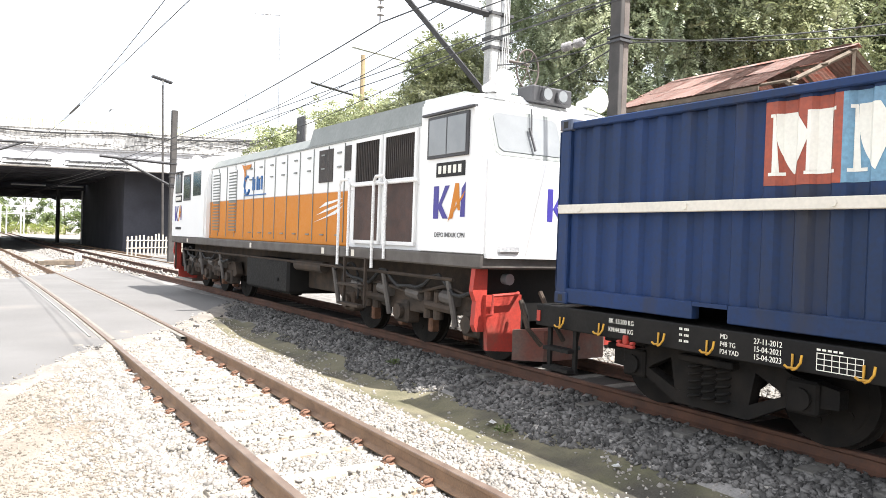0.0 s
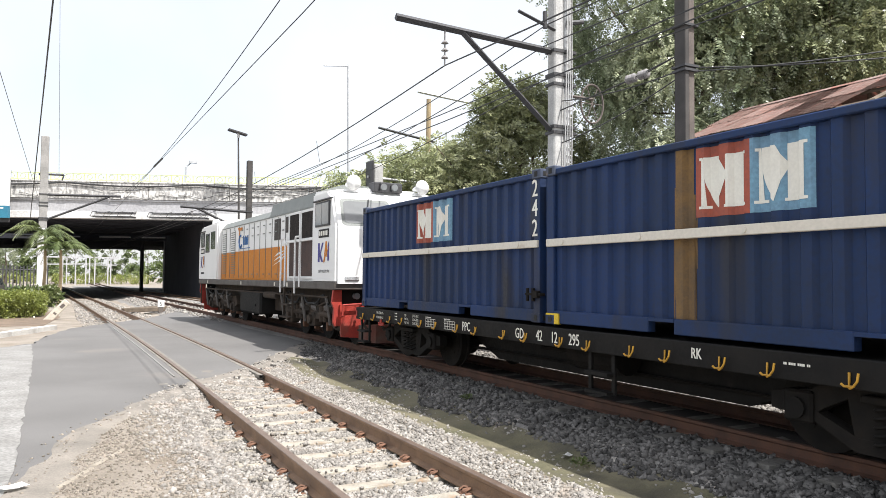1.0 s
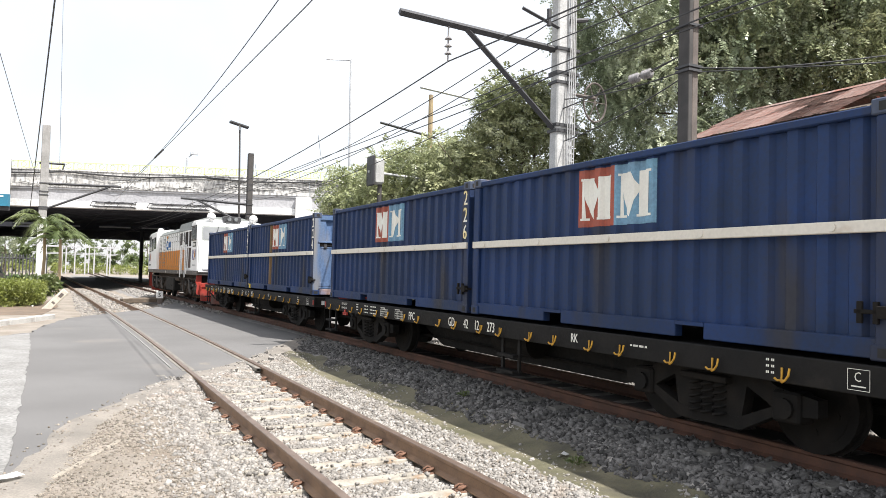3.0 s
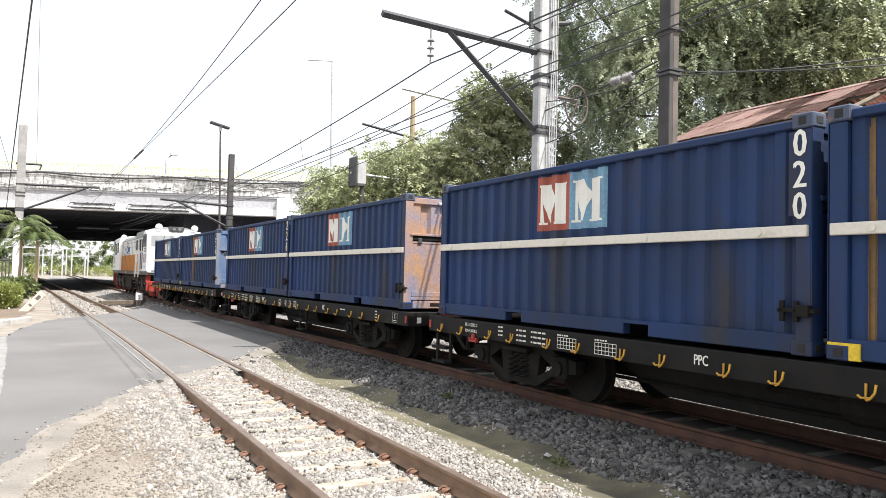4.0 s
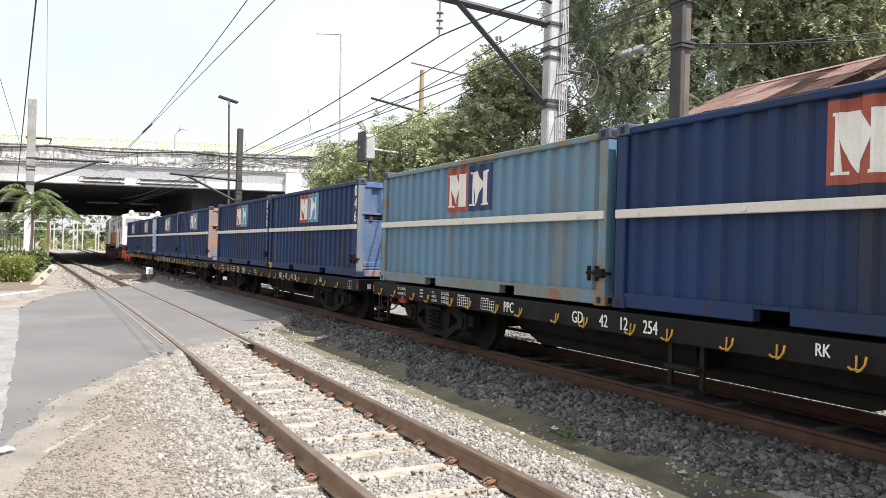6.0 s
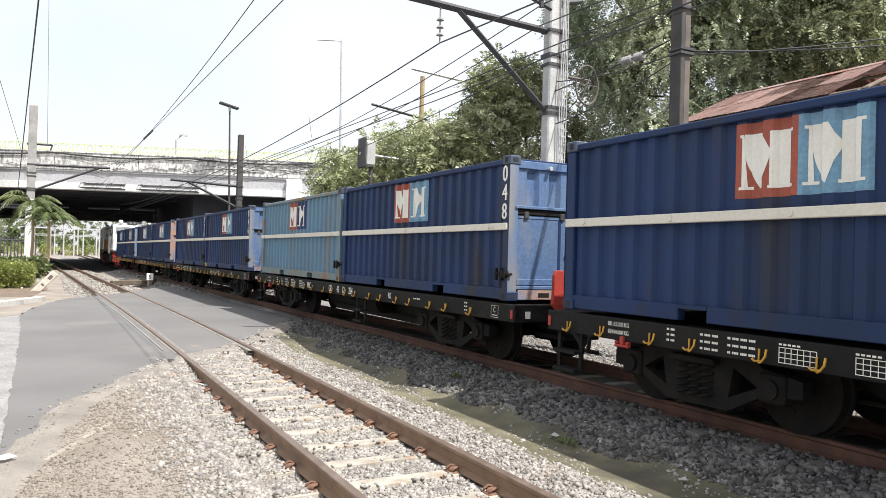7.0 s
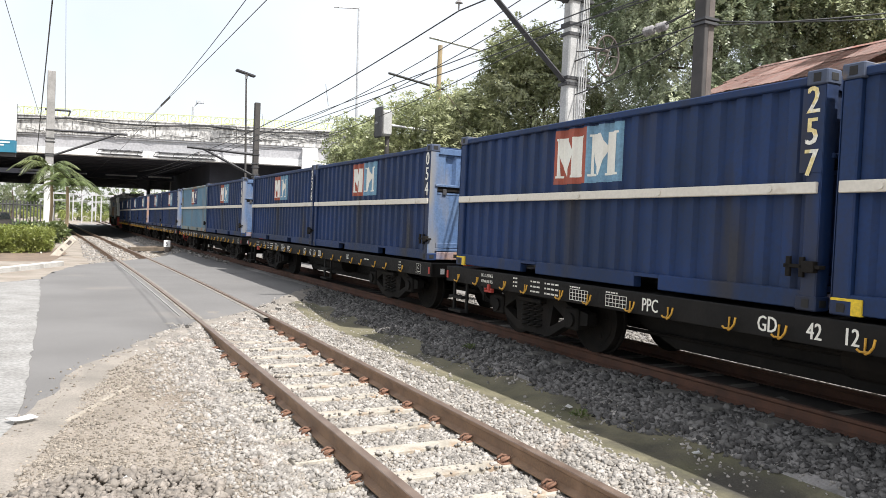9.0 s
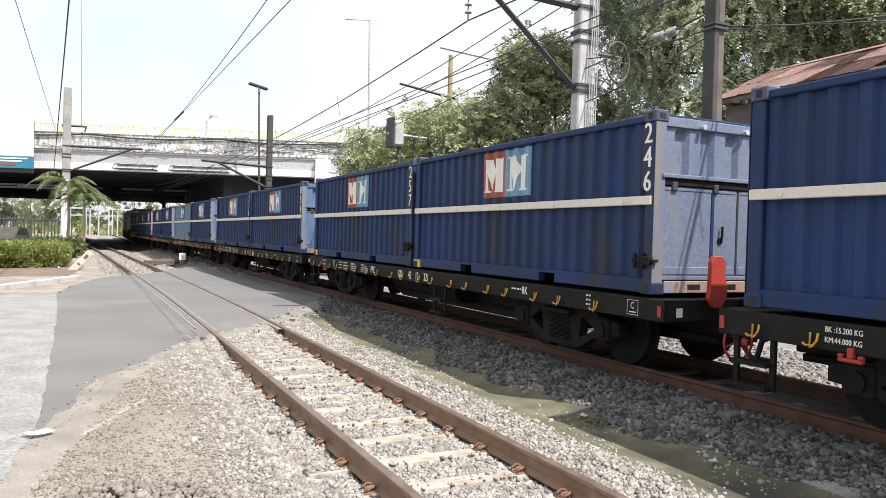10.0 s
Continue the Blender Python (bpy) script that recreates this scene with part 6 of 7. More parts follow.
def make_wires():
    # main line: messenger, contact wire, droppers
    mess = sag((7.6, -25, 6.3), (6.42, 12.42, 5.68), 0.5) + sag((6.42, 12.42, 5.68), (5.8, 41, 5.0), 0.33)[1:] + sag((5.8, 41, 5.0), (4.6, 62, 5.0), 0.2)[1:]
    wire("messenger_wire", mess, 0.014, "black overhead messenger wire")
    con = [(6.8, -25, 4.85), (6.4, 12.42, 4.74), (5.7, 41, 4.65), (3.8, 90, 4.5)]
    wire("contact_wire", con, 0.010, "thin overhead contact wire")
    con2 = [(6.5, -25, 4.7), (6.35, 12.42, 4.56), (5.75, 41, 4.5), (3.7, 90, 4.45)]
    wire("contact_wire", con2, 0.010, "thin overhead contact wire")
    # near track
    wire("messenger_wire", [(float(np.interp(y, (-8, 10, 20, 37, 50), (3.1, 2.88, 2.74, 2.61, 2.5))), y, 5.4 + 0.0021 * (y - 26) ** 2) for y in np.linspace(-8, 49.9, 30)], 0.009, "black overhead messenger wire")
    wire("contact_wire", [(3.1, -20, 5.35), (2.9, 10, 5.3), (2.64, 26, 5.3), (2.45, 46, 5.3), (1.0, 95, 5.0)], 0.0085, "thin overhead contact wire")
    wire("wire_clamp", [(2.66, 24.6, 5.3), (2.62, 26.6, 5.3)], 0.035, "dark clamp splicing the contact wire")
    # feeders past the masts
    for x, z, x2, z2 in ((8.7, 6.4, 8.7, 5.9), (8.75, 6.85, 8.6, 6.2), (8.8, 5.75, 8.7, 5.4)):
        wire("feeder_cable", sag((x, -22, z + 0.7), (x, 12.4, z), 0.5) + sag((x, 12.4, z), (x2, 41, z2), 0.6)[1:], 0.012, "sagging black feeder cable")
    wire("guy_wire", [(-1.88, 49.9, 5.0), (-0.45, 20, 7.73), (0.5, 0, 9.6)], 0.022, "taut black guy wire to the mast")
    wire("guy_wire", [(-1.55, 50.5, 6.4), (-1.72, 30, 7.1), (-1.95, 2, 8.1)], 0.010, "taut black guy wire to the mast")
    wire("guy_wire", [(-0.44, 50, 7.7), (-0.75, 50, 22)], 0.012, "thin upright wire over the mast")
    for z0, z1, z2 in ((3.5, 3.42, 4.6), (5.3, 5.05, 5.2), (4.4, 4.98, 5.6)):
        wire("service_cable", sag((9.1, 12.4, z0), (8.95, 8.72, z1), 0.1) + sag((8.95, 8.72, z1), (13.7, 2.6, z2), 0.25)[1:], 0.012, "loose black service cable")
    for y in (4.0, 20.0, 27.0):
        x = 6.42 - (y - 12.42) * 0.022
        wire("dropper", [(x, y, 5.45), (x + 0.1, y, 4.86)], 0.006, "thin dropper between the wires")


STRAIN = ((8.97, 10.04, 5.19), (8.99, 9.75, 5.20))


def strain_insulators():
    for x, y, z in STRAIN:
        o = thing("strain_insulator", "pale grey strain insulator in a cable", "insulator", pose(x, y, z), group="strain insulators")
        bm = bmesh.new()
        for k in range(3):
            q = -0.08 + 0.08 * k
            tube(bm, [(0, q - 0.025, 0), (0, q + 0.015, 0)], 0.05, 12, r1=0.085)
        part("shed", bm, M["ceramic"], o)
        part("cable", tube(bmesh.new(), [(9.06 - x, 12.4 - y, -0.12), (0, 0, 0), (8.92 - x, 8.72 - y, 0.12)], 0.011, 5), M["wire"], o)


make_masts()
make_wires()
strain_insulators()


# ---- rusty-roofed shed ----
def roof_sheet_mesh(w, ln):
    """A corrugated sheet: w along y, ln along x."""
    bm, n = bmesh.new(), int(w / 0.05)
    top = [[bm.verts.new((u * ln, k * w / n, 0.012 * (k % 2) + 0.004 * math.sin(u * 5 + k))) for k in range(n + 1)] for u in (0, 0.5, 1)]
    for A, B in zip(top, top[1:]):
        for k in range(n):
            bm.faces.new((A[k], A[k + 1], B[k + 1], B[k]))
    bmesh.ops.solidify(bm, geom=list(bm.faces), thickness=0.006)
    return mesh_of("roof_sheet", bm, M["roof"])


def make_shed():
    """Gabled shed; its origin stands under the corner of the eave."""
    s = thing("shed", "low brown-walled shed under a rusty patched corrugated roof", "shed", pose(13.6, 8.45, 0))
    rng = random.Random(12)
    run, rise = 2.4, 1.05
    slope, ln = math.degrees(math.atan2(rise, run)), math.hypot(run, rise)
    sheet = roof_sheet_mesh(0.86, ln * 0.56)
    for side in (0, 1):
        for k in range(6):
            for c in (0, 1):
                if side == 0 and c == 0 and k == 0:
                    continue
                lift = 0.007 * (k % 2) + 0.012 * c + rng.uniform(0, 0.006)
                f = 0.47 * c - 0.01 + rng.uniform(-0.025, 0.02)
                ob = new("roof_sheet", sheet)
                ob.parent = s
                y = 0.12 + 0.8 * k + 0.22 * c
                if side == 0:
                    ob.matrix_basis = pose(run * f, y, 5.07 + rise * f + lift, 0, -slope - rng.uniform(-0.2, 0.5), rng.uniform(-0.9, 0.9))
                else:
                    ob.matrix_basis = pose(2 * run - run * f, y + 0.84, 5.07 + rise * f + lift, 0, -slope, 180 + rng.uniform(-1, 1))
    bm = bmesh.new()
    prism(bm, [(run - 0.16, 6.10), (run, 6.185), (run + 0.16, 6.10), (run, 6.165)], 1, 0.2, 5.2)
    part("ridge_cap", bm, M["roof"], s)
    bm = bmesh.new()
    for y in (0.3, 1.7, 3.1, 4.6):
        steel_arm(bm, (0.02, y, 5.0), (run, y, 6.04), 0.05)
        steel_arm(bm, (2 * run, y, 5.0), (run, y, 6.04), 0.05)
        steel_arm(bm, (0.1, y, 4.98), (2 * run - 0.1, y, 4.98), 0.05)
        steel_arm(bm, (run, y, 4.98), (run, y, 6.04), 0.05)
    for f in (0.05, 0.5, 0.95):
        steel_arm(bm, (run * f, 0.15, 5.02 + rise * f), (run * f, 5.0, 5.02 + rise * f), 0.035)
    part("roof_timber", bm, M["bark"], s, "dark weathered roof timbers")
    part("wall", fresh((0.3, 0.48, 0.45, 4.7, -0.2, 4.9), (0.48, 4.3, 4.5, 4.7, -0.2, 4.9), (4.3, 4.48, 0.45, 4.7, -0.2, 4.9), (0.48, 4.3, 0.45, 0.6, -0.2, 3.9)), M["pole_brown"], s)
    part("door", fresh((0.27, 0.3, 1.6, 2.6, -0.2, 2.1), bevel=0.01), M["bark"], s)
    part("fascia", fresh((-0.03, 0.0, 0.9, 4.9, 4.93, 5.03)), M["bark"], s)


make_shed()


# ---- plants ----
def leaves(name, centres, radii, per, size, material, label, seed, parent=None, droop=0.3, spray=0):
    rng = np.random.default_rng(seed)
    c = np.repeat(np.array(centres), per, 0)
    r = np.repeat(np.array(radii), per, 0)
    n = len(c)
    d = rng.normal(size=(n, 3))
    d /= np.linalg.norm(d, axis=1)[:, None]
    p = c + d * (r * rng.random((n, 1)) ** 0.4)
    if spray:
        # leaflets in pairs along drooping stalks
        k = np.arange(n) // spray * spray
        f = ((np.arange(n) % spray) + 0.5)[:, None] / spray
        d, p = d[k], p[k]
        axis = d * 0.8 + rng.normal(size=(n, 3))[k] * 0.45
        axis[:, 2] -= droop
        axis /= np.linalg.norm(axis, axis=1)[:, None]
        across = np.cross(axis, np.array([0, 0, 1.0]) + rng.normal(size=(n, 3))[k] * 0.45)
        across /= np.linalg.norm(across, axis=1)[:, None]
        p = p + axis * f * size * spray * 0.3 - np.array([0, 0, 1.0]) * f ** 2 * size * spray * 0.1
        turn = np.where(np.arange(n) % 2 == 0, 1.0, -1.0)[:, None]
        way = axis * 0.7 + across * turn + rng.normal(size=(n, 3)) * 0.15
        way[:, 2] -= 0.25
        way /= np.linalg.norm(way, axis=1)[:, None]
        side = np.cross(way, np.cross(axis, across)) + rng.normal(size=(n, 3)) * 0.2
    else:
        way = d * 0.6 + rng.normal(size=(n, 3)) * 0.6
        way[:, 2] -= droop
        way /= np.linalg.norm(way, axis=1)[:, None]
        side = np.cross(way, np.array([0, 0, 1.0]) + rng.normal(size=(n, 3)) * 0.6)
    side /= np.linalg.norm(side, axis=1)[:, None]
    ln = size * rng.uniform(0.6, 1.3, (n, 1))
    wd = ln * rng.uniform(0.2, 0.32, (n, 1))
    fold = np.cross(side, way) * ln * 0.12
    v = np.stack([p, p + way * ln * 0.45 + side * wd + fold, p + way * ln, p + way * ln * 0.45 - side * wd + fold], 1)
    f = np.arange(4 * n).reshape(n, 4)
    ob = new(name, raw_mesh(name, v.reshape(-1, 3), f, material))
    if parent:
        ob.parent = parent
    return tagged(ob, label) if label else ob


def clumps(rng, blobs, per):
    """Leaf clumps over the outside of a few large rounded masses: centres and radii."""
    cs, rs = [], []
    for (x, y, z), (a, b, c), k in blobs:
        for _ in range(int(per * k)):
            d = Vector((rng.gauss(0, 1), rng.gauss(0, 1), rng.gauss(0, 1))).normalized()
            q = rng.uniform(0.68, 1.0) + 0.2 * noise.noise(Vector((x, y, z)) + d * 2.2)
            cs.append((x + d.x * a * q, y + d.y * b * q, z + d.z * c * q))
            s = rng.uniform(0.28, 0.62)
            rs.append((s, s, s * 0.7))
    return cs, rs


def tree(label, base, trunk_h, blobs, per, count, size, material, seed, droop=0.3, spray=0):
    rng = random.Random(seed)
    t = thing("tree", label, "tree", pose(*base))
    bm = bmesh.new()
    tube(bm, [(0, 0, -0.3), (0.1, 0.05, trunk_h * 0.5), (0.0, 0.1, trunk_h)], 0.32, 10, r1=0.2)
    for (x, y, z), (a, b, c), k in blobs:
        mid = (x * 0.5 + rng.uniform(-0.3, 0.3), y * 0.5, (trunk_h + z) * 0.5)
        tube(bm, [(0, 0.1, trunk_h * 0.9), mid, (x, y, z + c * 0.3)], 0.14, 7, r1=0.03)
        for _ in range(6):
            e = (x + rng.uniform(-0.8, 0.8) * a, y + rng.uniform(-0.8, 0.8) * b, z + rng.uniform(-0.5, 0.8) * c)
            tube(bm, [(x * 0.75, y * 0.75, (trunk_h + z * 2) / 3), e], 0.05, 5, r1=0.012)
    part("trunk", bm, M["bark"], t)
    cs, rs = clumps(rng, blobs, per)
    leaves("crown", cs, rs, count, size, material, "", seed, t, droop, spray)
    return t


def make_plants():
    # tall dark trees behind the main line
    tree("tall dense dark green tree with drooping foliage", (17.6, 16.4, 0), 5, [((0, 0, 7.6), (3.4, 3, 3.6), 1.3), ((2.6, -2.0, 9.6), (3.4, 3, 3.4), 1.2), ((-1.7, 1.2, 10.2), (2.9, 2.6, 3.2), 1.1), ((-0.6, -0.8, 4.8), (2.6, 2.2, 2.0), 0.7)], 200, 240, 0.115, M["leaf_dark"], 21, 0.7, 16)
    # second crown uses the sunlit leaf colour to offset its own shade
    tree("tall dense dark green tree with drooping foliage", (21.5, 12.6, 0), 5, [((0, 0, 8.4), (4.0, 3.4, 3.8), 1.4), ((4.0, -2.0, 8.0), (3.4, 3, 3.4), 1.2), ((-2.4, 1.6, 9.8), (3, 3, 3), 1.1), ((1.5, 1.5, 11.8), (3.4, 3, 2.6), 1.0)], 170, 200, 0.125, M["leaf_sunny"], 22, 0.55, 16)
    tree("bright green tree tops beyond the shed", (27.5, 10.5, 0), 6, [((0, 0, 9.4), (4.0, 3.6, 3.6), 1.3), ((-1.0, 3.0, 11), (3.6, 3, 3), 1.0), ((2.0, -4, 9.0), (3.4, 3, 3.4), 1.0)], 170, 128, 0.15, M["leaf_sunny"], 23, 0.4, 16)
    # lower, lighter trees left of the mast
    tree("rounded olive green tree behind the train", (14.6, 21.5, 0), 3.5, [((0, 0, 5.6), (2.6, 2.4, 2.2), 1.2), ((-0.3, 0.6, 7.5), (1.5, 1.5, 1.4), 0.7), ((-2.2, 1.0, 4.8), (2.0, 2, 1.8), 0.8), ((1.8, -1.2, 4.6), (1.8, 1.8, 1.7), 0.8)], 150, 120, 0.14, M["leaf_mid"], 24, 0.25, 8)
    tree("bushy olive green tree behind the train", (11.6, 26.0, 0), 3, [((0, 0, 4.6), (2.4, 2.2, 1.9), 1.1), ((-1.2, 0.8, 4.2), (1.8, 1.8, 1.6), 0.8), ((1.6, -1.0, 5.4), (2.0, 2, 1.6), 0.9)], 150, 112, 0.14, M["leaf_mid"], 25, 0.25, 8)
    # far greenery under and past the bridge
    rng = random.Random(31)
    for k in range(13):
        x, y = -56 + k * 7.4 + rng.uniform(-2, 2), 190 + rng.uniform(-10, 16)
        s = rng.uniform(1.0, 1.5)
        tree("distant leafy green tree beyond the bridge", (x, y, 0), 2.5, [((0, 0, 5.0 * s), (4.2 * s, 3, 3.2 * s), 0.9), ((2.6, -1, 3.2), (3.2, 2.4, 2.6), 0.7), ((-2.4, -1, 2.4), (3, 2.4, 2.2), 0.6)], 60, 40, 0.5, M["leaf_far"], 40 + k, 0.2)
    for k, (x, y, s) in enumerate(((-11.5, 130, 1.8), (-15.5, 126, 2.0), (-8.5, 138, 1.7))):
        tree("leafy garden tree beside the road", (x, y, 0), 1.5, [((0, 0, 2.4 * s), (1.8, 1.6, 1.5 * s), 0.9)], 70, 50, 0.2, M["leaf_dark"], 60 + k, 0.2)

    # clipped hedge
    h = thing("hedge", "clipped yellow-green hedge on a bed of soil", "hedge")
    rng = random.Random(77)
    cs, rs = [], []
    for _ in range(1300):
        f = rng.random()
        x = -6.2 + 5.5 * f
        y = 30.3 + 3.0 * f + rng.uniform(-0.2, 2.2)
        z = rng.uniform(0.0, 0.88) + 0.06 * noise.noise((x * 2, y * 2, 0))
        cs.append((x, y, z))
        rs.append((0.17, 0.17, 0.12))
    leaves("foliage", cs, rs, 46, 0.085, M["leaf_hedge"], "", 78, h, 0.0)
    part("soil_bed", slab_bm([(-7, 26.2), (-0.55, 27.7), (-0.1, 33), (-0.3, 38), (-7, 38)], -0.2, -0.075), M["soil"], h)
    # palms by the mast
    for k, (x, y, hgt, s) in enumerate(((-1.05, 46.5, 3.8, 1.25), (-0.25, 45.5, 3.0, 1.1))):
        palm(x, y, hgt, s, 90 + k)
    rng = random.Random(5)
    g = thing("shrub", "low spiky green shrub at the foot of the palms", "shrub", pose(-1.2, 44, 0))
    cs = [(rng.uniform(-1.4, 0.9), rng.uniform(-0.6, 0.6), rng.uniform(0.1, 0.8)) for _ in range(60)]
    leaves("foliage", cs, [(0.3, 0.3, 0.3)] * 60, 40, 0.22, M["leaf_palm"], "", 95, g, -0.4)
    # small weeds
    for x, y in ((4.5, 5.75), (5.0, 8.9)):
        w = thing("weed", "small tuft of green weed among stones", "weed", pose(x, y, ground_z(x, y)))
        leaves("foliage", [(0, 0, 0.04)], [(0.1, 0.1, 0.03)], 60, 0.045, M["leaf_palm"], "", 97, w, -0.9)


def slab_bm(outline, z0, z1):
    bm = bmesh.new()
    prism(bm, outline, 2, z0, z1)
    return bm


def palm(x, y, hgt, s, seed):
    rng = random.Random(seed)
    t = thing("palm_tree", "small feathery palm tree beside the mast", "palm", pose(x, y, 0), group="palms by the mast")
    part("trunk", tube(bmesh.new(), [(0, 0, -0.2), (0.1, 0, hgt * 0.5), (0.05, 0, hgt)], 0.1, 9, r1=0.07), M["wood"], t)
    for k in range(17):
        a, lift = k * 2.4 + rng.uniform(-0.2, 0.2), rng.uniform(0.35, 1.4)
        ln = s * rng.uniform(1.5, 2.1)
        pts = []
        for f in np.linspace(0, 1, 9):
            r = ln * f * math.cos(lift * (1 - 0.45 * f))
            pts.append(Vector((r * math.cos(a), r * math.sin(a), hgt + ln * (f * math.sin(lift) - 0.85 * f ** 2.4))))
        bm = tube(bmesh.new(), pts, 0.022, 4, r1=0.006)
        side = Vector((-math.sin(a), math.cos(a), 0))
        for j in range(30):
            f = 0.1 + 0.9 * j / 30
            i = min(int(f * 8), 7)
            p = pts[i].lerp(pts[i + 1], f * 8 - i)
            w = 0.36 * s * math.sin(math.pi * min(1, 0.15 + f * 0.85)) + 0.05
            fw = (pts[i + 1] - pts[i]).normalized()
            for q in (-1, 1):
                tip = p + side * q * w * 0.8 + fw * w * 0.6 - Vector((0, 0, w * rng.uniform(0.25, 0.7)))
                bm.faces.new([bm.verts.new(v) for v in (p - fw * 0.034, p + fw * 0.034, tip)])
        part("frond", bm, M["leaf_palm"], t)
    return t


make_plants()


# ---- small things by the crossing and beyond it ----
def make_small():
    s = thing("marker_post", "white square marker post beside the track", "marker post", pose(3.95, 35.6, -0.06))
    part("post", fresh((-0.1, 0.1, -0.05, 0.05, 0, 0.25), bevel=0.01), M["pole_brown"], s)
    part("board", fresh((-0.14, 0.14, -0.07, 0.05, 0.25, 0.56), bevel=0.01), M["white"], s, "white numbered board")
    bm = bmesh.new()
    vs, fs = letters("5", 0.26)
    made = [bm.verts.new((a - 0.075, -0.074, 0.31 + b)) for a, b, _ in vs]
    for f in fs:
        bm.faces.new([made[i] for i in f])
    part("numeral", bm, M["rubber"], s)
    # leaning boundary stone
    s = thing("boundary_stone", "leaning yellowed concrete marker slab with dark bars", "marker stone", pose(-0.5, 31.3, -0.1, 0, 42, 0))
    part("slab", fresh((-0.13, 0.13, -0.08, 0.08, -0.1, 0.95), bevel=0.02), M["plaster"], s)
    bm = fresh((-0.06, 0.06, -0.084, -0.08, 0.62, 0.8), (-0.06, 0.06, -0.084, -0.08, 0.3, 0.38))
    part("bar", bm, M["pole_brown"], s)
    # pale kerb stones along the bed
    for k in range(8):
        f = k / 8
        x, y = -4.5 + 4.3 * f, 15.4 + 10.2 * f
        a = math.degrees(math.atan2(10.2, 4.3))
        bm = fresh((0.0, 1.3, -0.1, 0.1, -0.2, 0.06), bevel=0.015)
        ob = solid("kerb_stone", bm, M["concrete"], "pale painted concrete kerb stone", "kerb", group="kerb by the hedge")
        ob.matrix_basis = pose(x, y, 0, 0, 0, a)
    # worn pale kerb line in the dust along the road
    for k in range(7):
        f = k / 7
        ob = solid("kerb_line", fresh((0.0, 0.30 - 0.03 * (k % 3), -0.024, 0.024, -0.12, 0.006), bevel=0.006), M["edge_line"], "worn pale kerb strip half buried in dust", "kerb", group="buried kerb strip")
        x, y = -0.40 + 0.95 * f, 5.42 + 2.1 * f
        ob.matrix_basis = pose(x, y, ground_z(x, y) + 0.004 * (k % 2), 0, 0, 65 + random.uniform(-3, 3))
    # white litter
    for x, y, a, w in ((-0.29, 6.3, 30, 0.19), (4.55, 6.05, 10, 0.12), (4.6, 4.35, 60, 0.1), (0.3, 4.75, 20, 0.12), (1.75, 9.6, 0, 0.14)):
        bm = bmesh.new()
        vs = [bm.verts.new((u * w / 2, v * w / 3, 0.03 + 0.03 * abs(u * v) * random.random())) for u, v in ((-1, -1), (0, -1.1), (1, -0.9), (1, 1), (0.1, 0.9), (-1, 1))]
        bm.faces.new((vs[0], vs[1], vs[4], vs[5]))
        bm.faces.new((vs[1], vs[2], vs[3], vs[4]))
        bmesh.ops.solidify(bm, geom=list(bm.faces), thickness=0.006)
        ob = solid("paper_scrap", bm, M["white"], "crumpled white scrap lying on the ground", "litter", group="litter")
        ob.matrix_basis = pose(x, y, max(ground_z(x, y), ROAD_Z if x < 0 else -1), 0, 0, a)
    # flangeways of the crossing
    bm = bmesh.new()
    for s, w in ((-0.585, 1), (0.585, -1)):
        line = [(near_x(y) + s + w * 0.075, y, ROAD_Z + 0.006) for y in np.arange(12.0, 29.5, 0.5)]
        sweep(bm, [(-0.035, -0.05), (0.035, -0.05), (0.035, 0), (-0.035, 0)], line)
        line = [(near_x(y) + s - w * 0.06, y, ROAD_Z + 0.005) for y in np.arange(12.0, 29.5, 0.5)]
        sweep(bm, [(-0.025, -0.05), (0.025, -0.05), (0.025, 0), (-0.025, 0)], line)
    solid("flangeway", bm, M["crumb"], "dark groove beside each rail in the asphalt", kind="structure")
    # strip is coloured pale to stand for lit edges beside the rail
    bm = bmesh.new()
    line = [(near_x(y) - 0.78, y, ROAD_Z + 0.012) for y in np.arange(12.4, 25, 0.5)]
    sweep(bm, [(-0.014, -0.05), (0.014, -0.05), (0.014, 0), (-0.014, 0)], line)
    solid("check_rail", bm, M["old_asphalt"], "flat steel check rail let into the asphalt", "rail", kind="structure")
    # timber baulks left beside the main track
    for k in range(3):
        ob = solid("timber_baulk", fresh((-0.12, 0.12, -1.1, 1.1, 0, 0.2), bevel=0.02), M["bark"], "old dark timber baulk lying by the track", "timber", group="old baulks")
        ob.matrix_basis = pose(3.4 + 0.3 * k, 37.5 + 0.9 * k, -0.1, 0, 0, -60 + 12 * k)
    # white picket fence past the crossing
    f = thing("picket_fence", "old white concrete picket fence past the crossing", "fence")
    for k in range(16):
        x, y = 8.4 + k * 0.34, 50.4 + k * 0.5
        ob = part("picket", fresh((-0.065, 0.065, -0.04, 0.04, -0.2, 1.15 + 0.25 * random.random()), bevel=0.02), M["plaster"], f)
        ob.matrix_basis = pose(x, y, 0, 0, random.uniform(-3, 3), 55)
    for z in (0.4, 0.9):
        part("fence_rail", tube(bmesh.new(), [(8.3, 50.2, z), (13.6, 58.0, z)], 0.04, 4), M["plaster"], f)
    # dark railings on the far left
    f = thing("iron_railing", "dark iron railing beyond the hedge", "fence")
    for k in range(26):
        ob = part("railing_bar", fresh((-0.04, 0.04, -0.04, 0.04, 0, 2.3)), M["iron"], f)
        ob.matrix_basis = pose(-6.6 + k * 0.22, 62, 0)
    for z in (0.4, 2.0):
        part("fence_rail", tube(bmesh.new(), [(-6.7, 62, z), (-1.0, 62, z)], 0.05, 4), M["iron"], f)
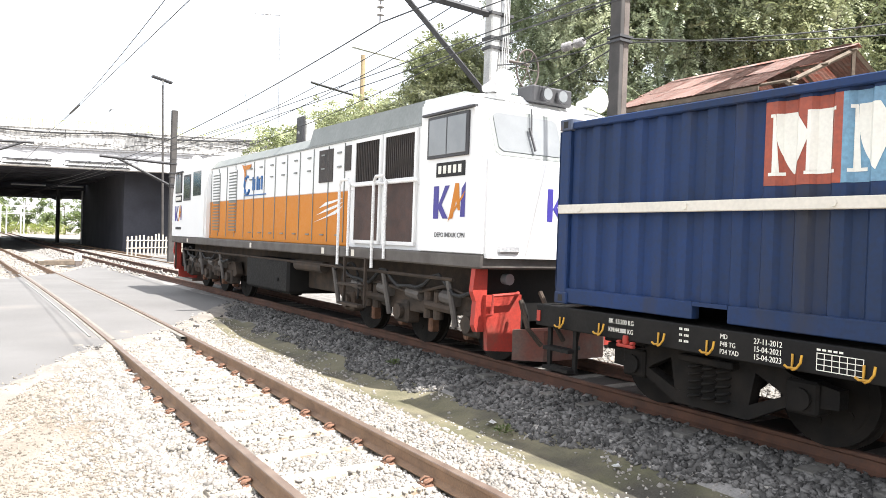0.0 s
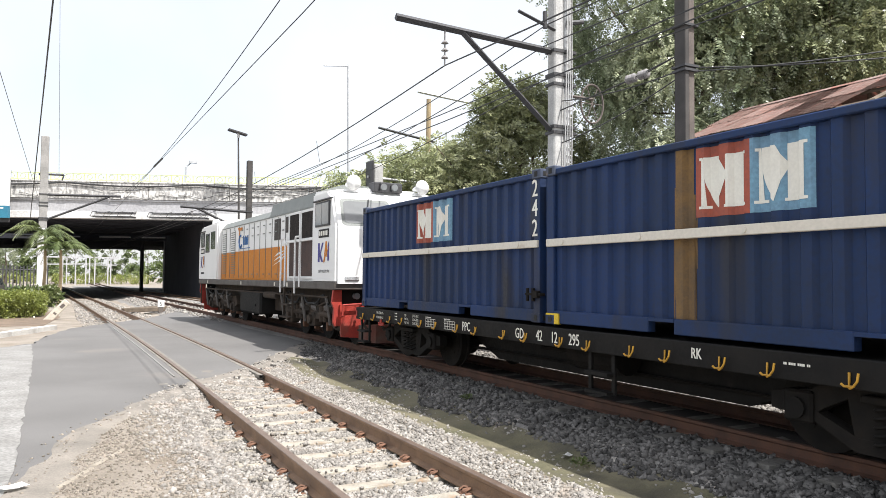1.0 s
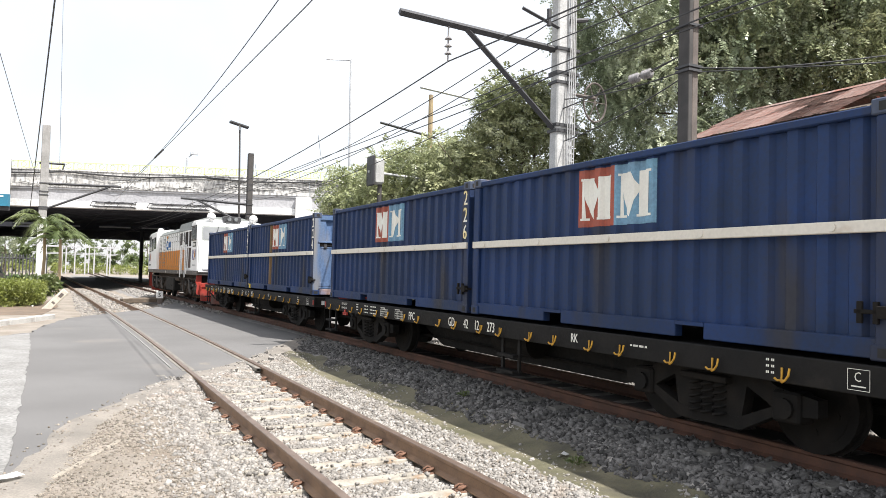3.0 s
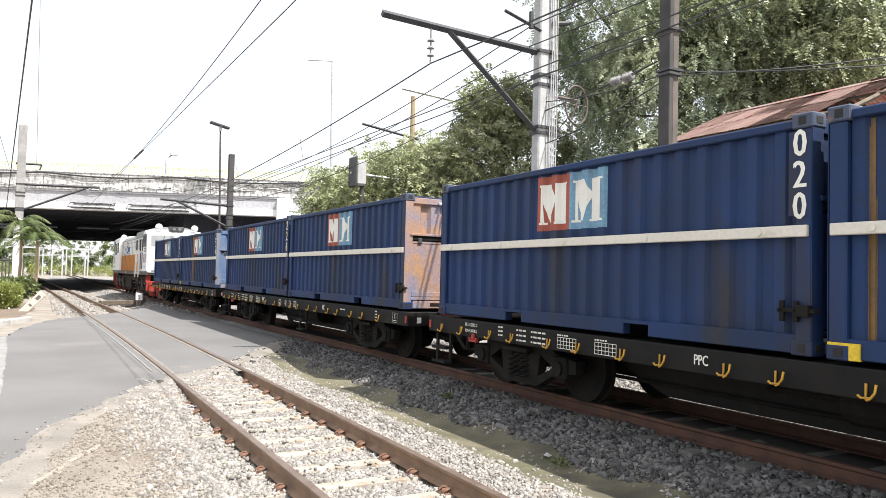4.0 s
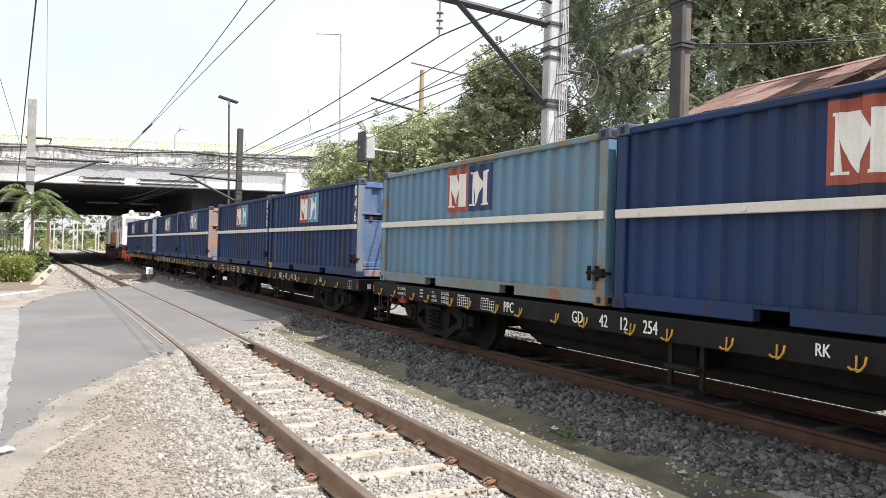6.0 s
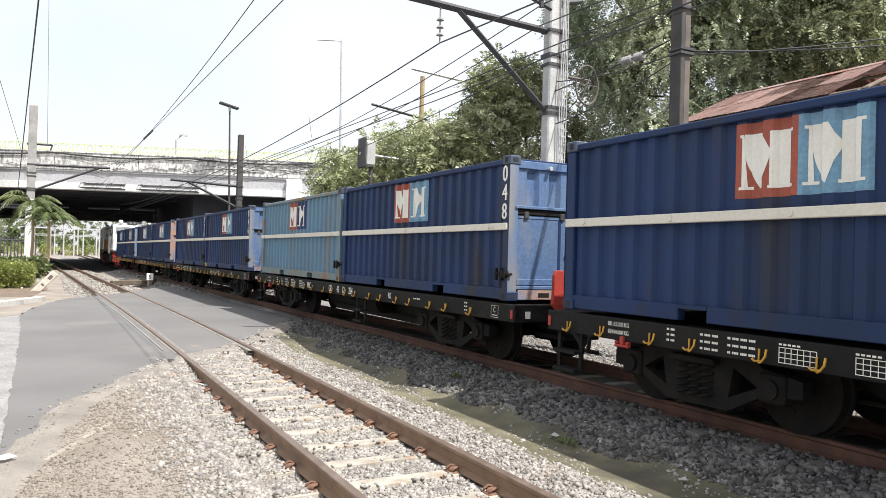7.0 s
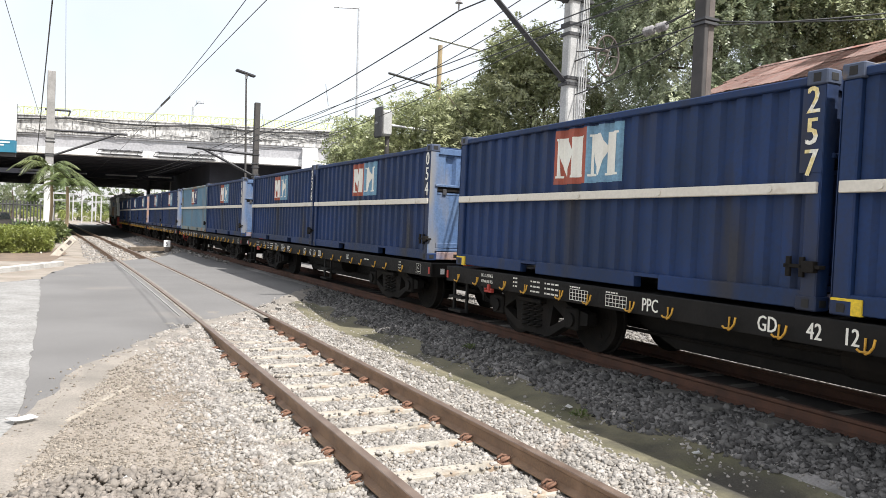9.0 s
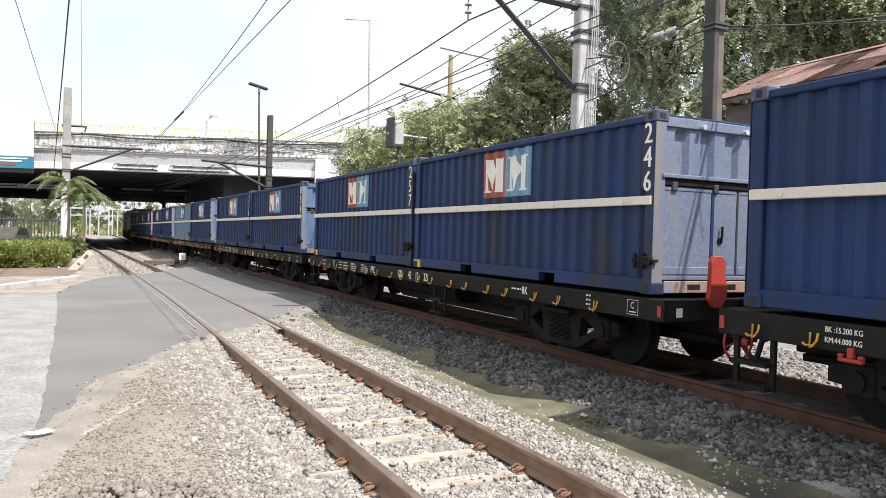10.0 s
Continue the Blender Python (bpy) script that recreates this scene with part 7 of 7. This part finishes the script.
    # white frames of far catenary gantries
    for y, xs, top in ((150, (-0.3, 1.8, 3.5, 5.0, 7.2), 4.9), (168, (-3.2, 0.4, 4.6, 8.6), 5.4)):
        g = thing("catenary_gantry", "pale steel catenary gantry over the far tracks", "gantry", pose(0, y, 0), group="far gantries")
        for x in xs:
            part("post", fresh((x - 0.11, x + 0.11, -0.11, 0.11, -0.2, top), bevel=0.02), M["girder"], g)
        part("beam", fresh((xs[0] - 2.5, xs[-1] + 1.5, -0.1, 0.1, top, top + 0.2)), M["girder"], g)
        part("lower_beam", fresh((xs[0] - 2.5, xs[-1] + 1.5, -0.08, 0.08, top - 1.3, top - 1.2)), M["girder"], g)
    # low planting and pale wall beyond
    part_h = thing("far_hedge", "low bright green planting beside the far tracks", "hedge")
    cs = [(-14 + 0.16 * k + random.uniform(-1, 1), 172 + random.uniform(-3, 3), random.uniform(0.2, 1.8)) for k in range(190)]
    leaves("foliage", cs, [(0.7, 0.7, 0.5)] * 190, 40, 0.3, M["leaf_hedge"], "", 99, part_h, 0.0)
    # second far track that joins from the side
    bm = bmesh.new()
    for s in (-0.55, 0.55):
        sweep(bm, RAIL_FOOT, [(main_x(y) + 3.4 - 0.0016 * (y - 30) ** 2 * 0.3 + s, y, 0.02) for y in np.arange(34, 130, 4)])
    solid("siding_rail", bm, M["rail"], "rusty rails of a siding past the crossing", "rail", kind="structure")
    # parked white car behind the hedge
    c = thing("parked_car", "dark car parked behind the hedge", "car", pose(-4.3, 52, 0, 0, 0, 80))
    bm = bmesh.new()
    prism(bm, [(-2.0, 0.35), (2.0, 0.35), (2.05, 0.75), (1.2, 0.95), (0.55, 1.45), (-1.2, 1.45), (-1.9, 0.95), (-2.05, 0.7)], 1, -0.82, 0.82)
    bmesh.ops.bevel(bm, geom=list(bm.edges), offset=0.06, segments=2, affect="EDGES")
    part("body", bm, M["pole_dark"], c)
    for s in (-1, 1):
        bm = bmesh.new()
        bm.faces.new([bm.verts.new((a, s * 0.826, z)) for a, z in ((1.0, 1.0), (0.5, 1.36), (-1.1, 1.36), (-1.6, 1.0))])
        part("side_glass", bm, M["glass"], c)
        for a in (-1.25, 1.25):
            part("wheel", tube(bmesh.new(), [(a, s * 0.66, 0.31), (a, s * 0.84, 0.31)], 0.31, 16), M["rubber"], c)


make_small()


# ---- motion ----
WAY_T = [k * 0.5 for k in range(21)]
WAY = [0, 3.709, 7.434, 11.068, 14.755, 18.473, 22.27, 26.09, 29.86, 33.76, 37.515, 41.611, 45.382, 49.33, 53.31, 57.312, 61.224, 65.282, 69.214, 73.221, 77.235]


def travelled(t):
    """Metres that the train has gone since the clip's start."""
    return float(np.interp(t, WAY_T, WAY))


def along(y, z, shift):
    """The pose of a vehicle whose middle is y along the main track."""
    slope = (main_x(y + 4) - main_x(y - 4)) / 8
    turn = -math.degrees(math.atan(slope))
    return pose(main_x(y), y, MAIN_Z, 0, 0, -(-turn)) @ Matrix.Translation((0, shift, z))


def motions():
    times = [k * 0.5 for k in range(21)]
    for ob, mid, z, shift in TRAIN:
        walk(ob, [(t, along(mid + travelled(t), z, shift)) for t in times])
    spins = [k / 15 for k in range(151)]
    for ws, y, r in WHEELS:
        walk(ws, [(t, pose(0, y, r if r < 0.45 else 0.45, -math.degrees(travelled(t) / r))) for t in spins])


motions()
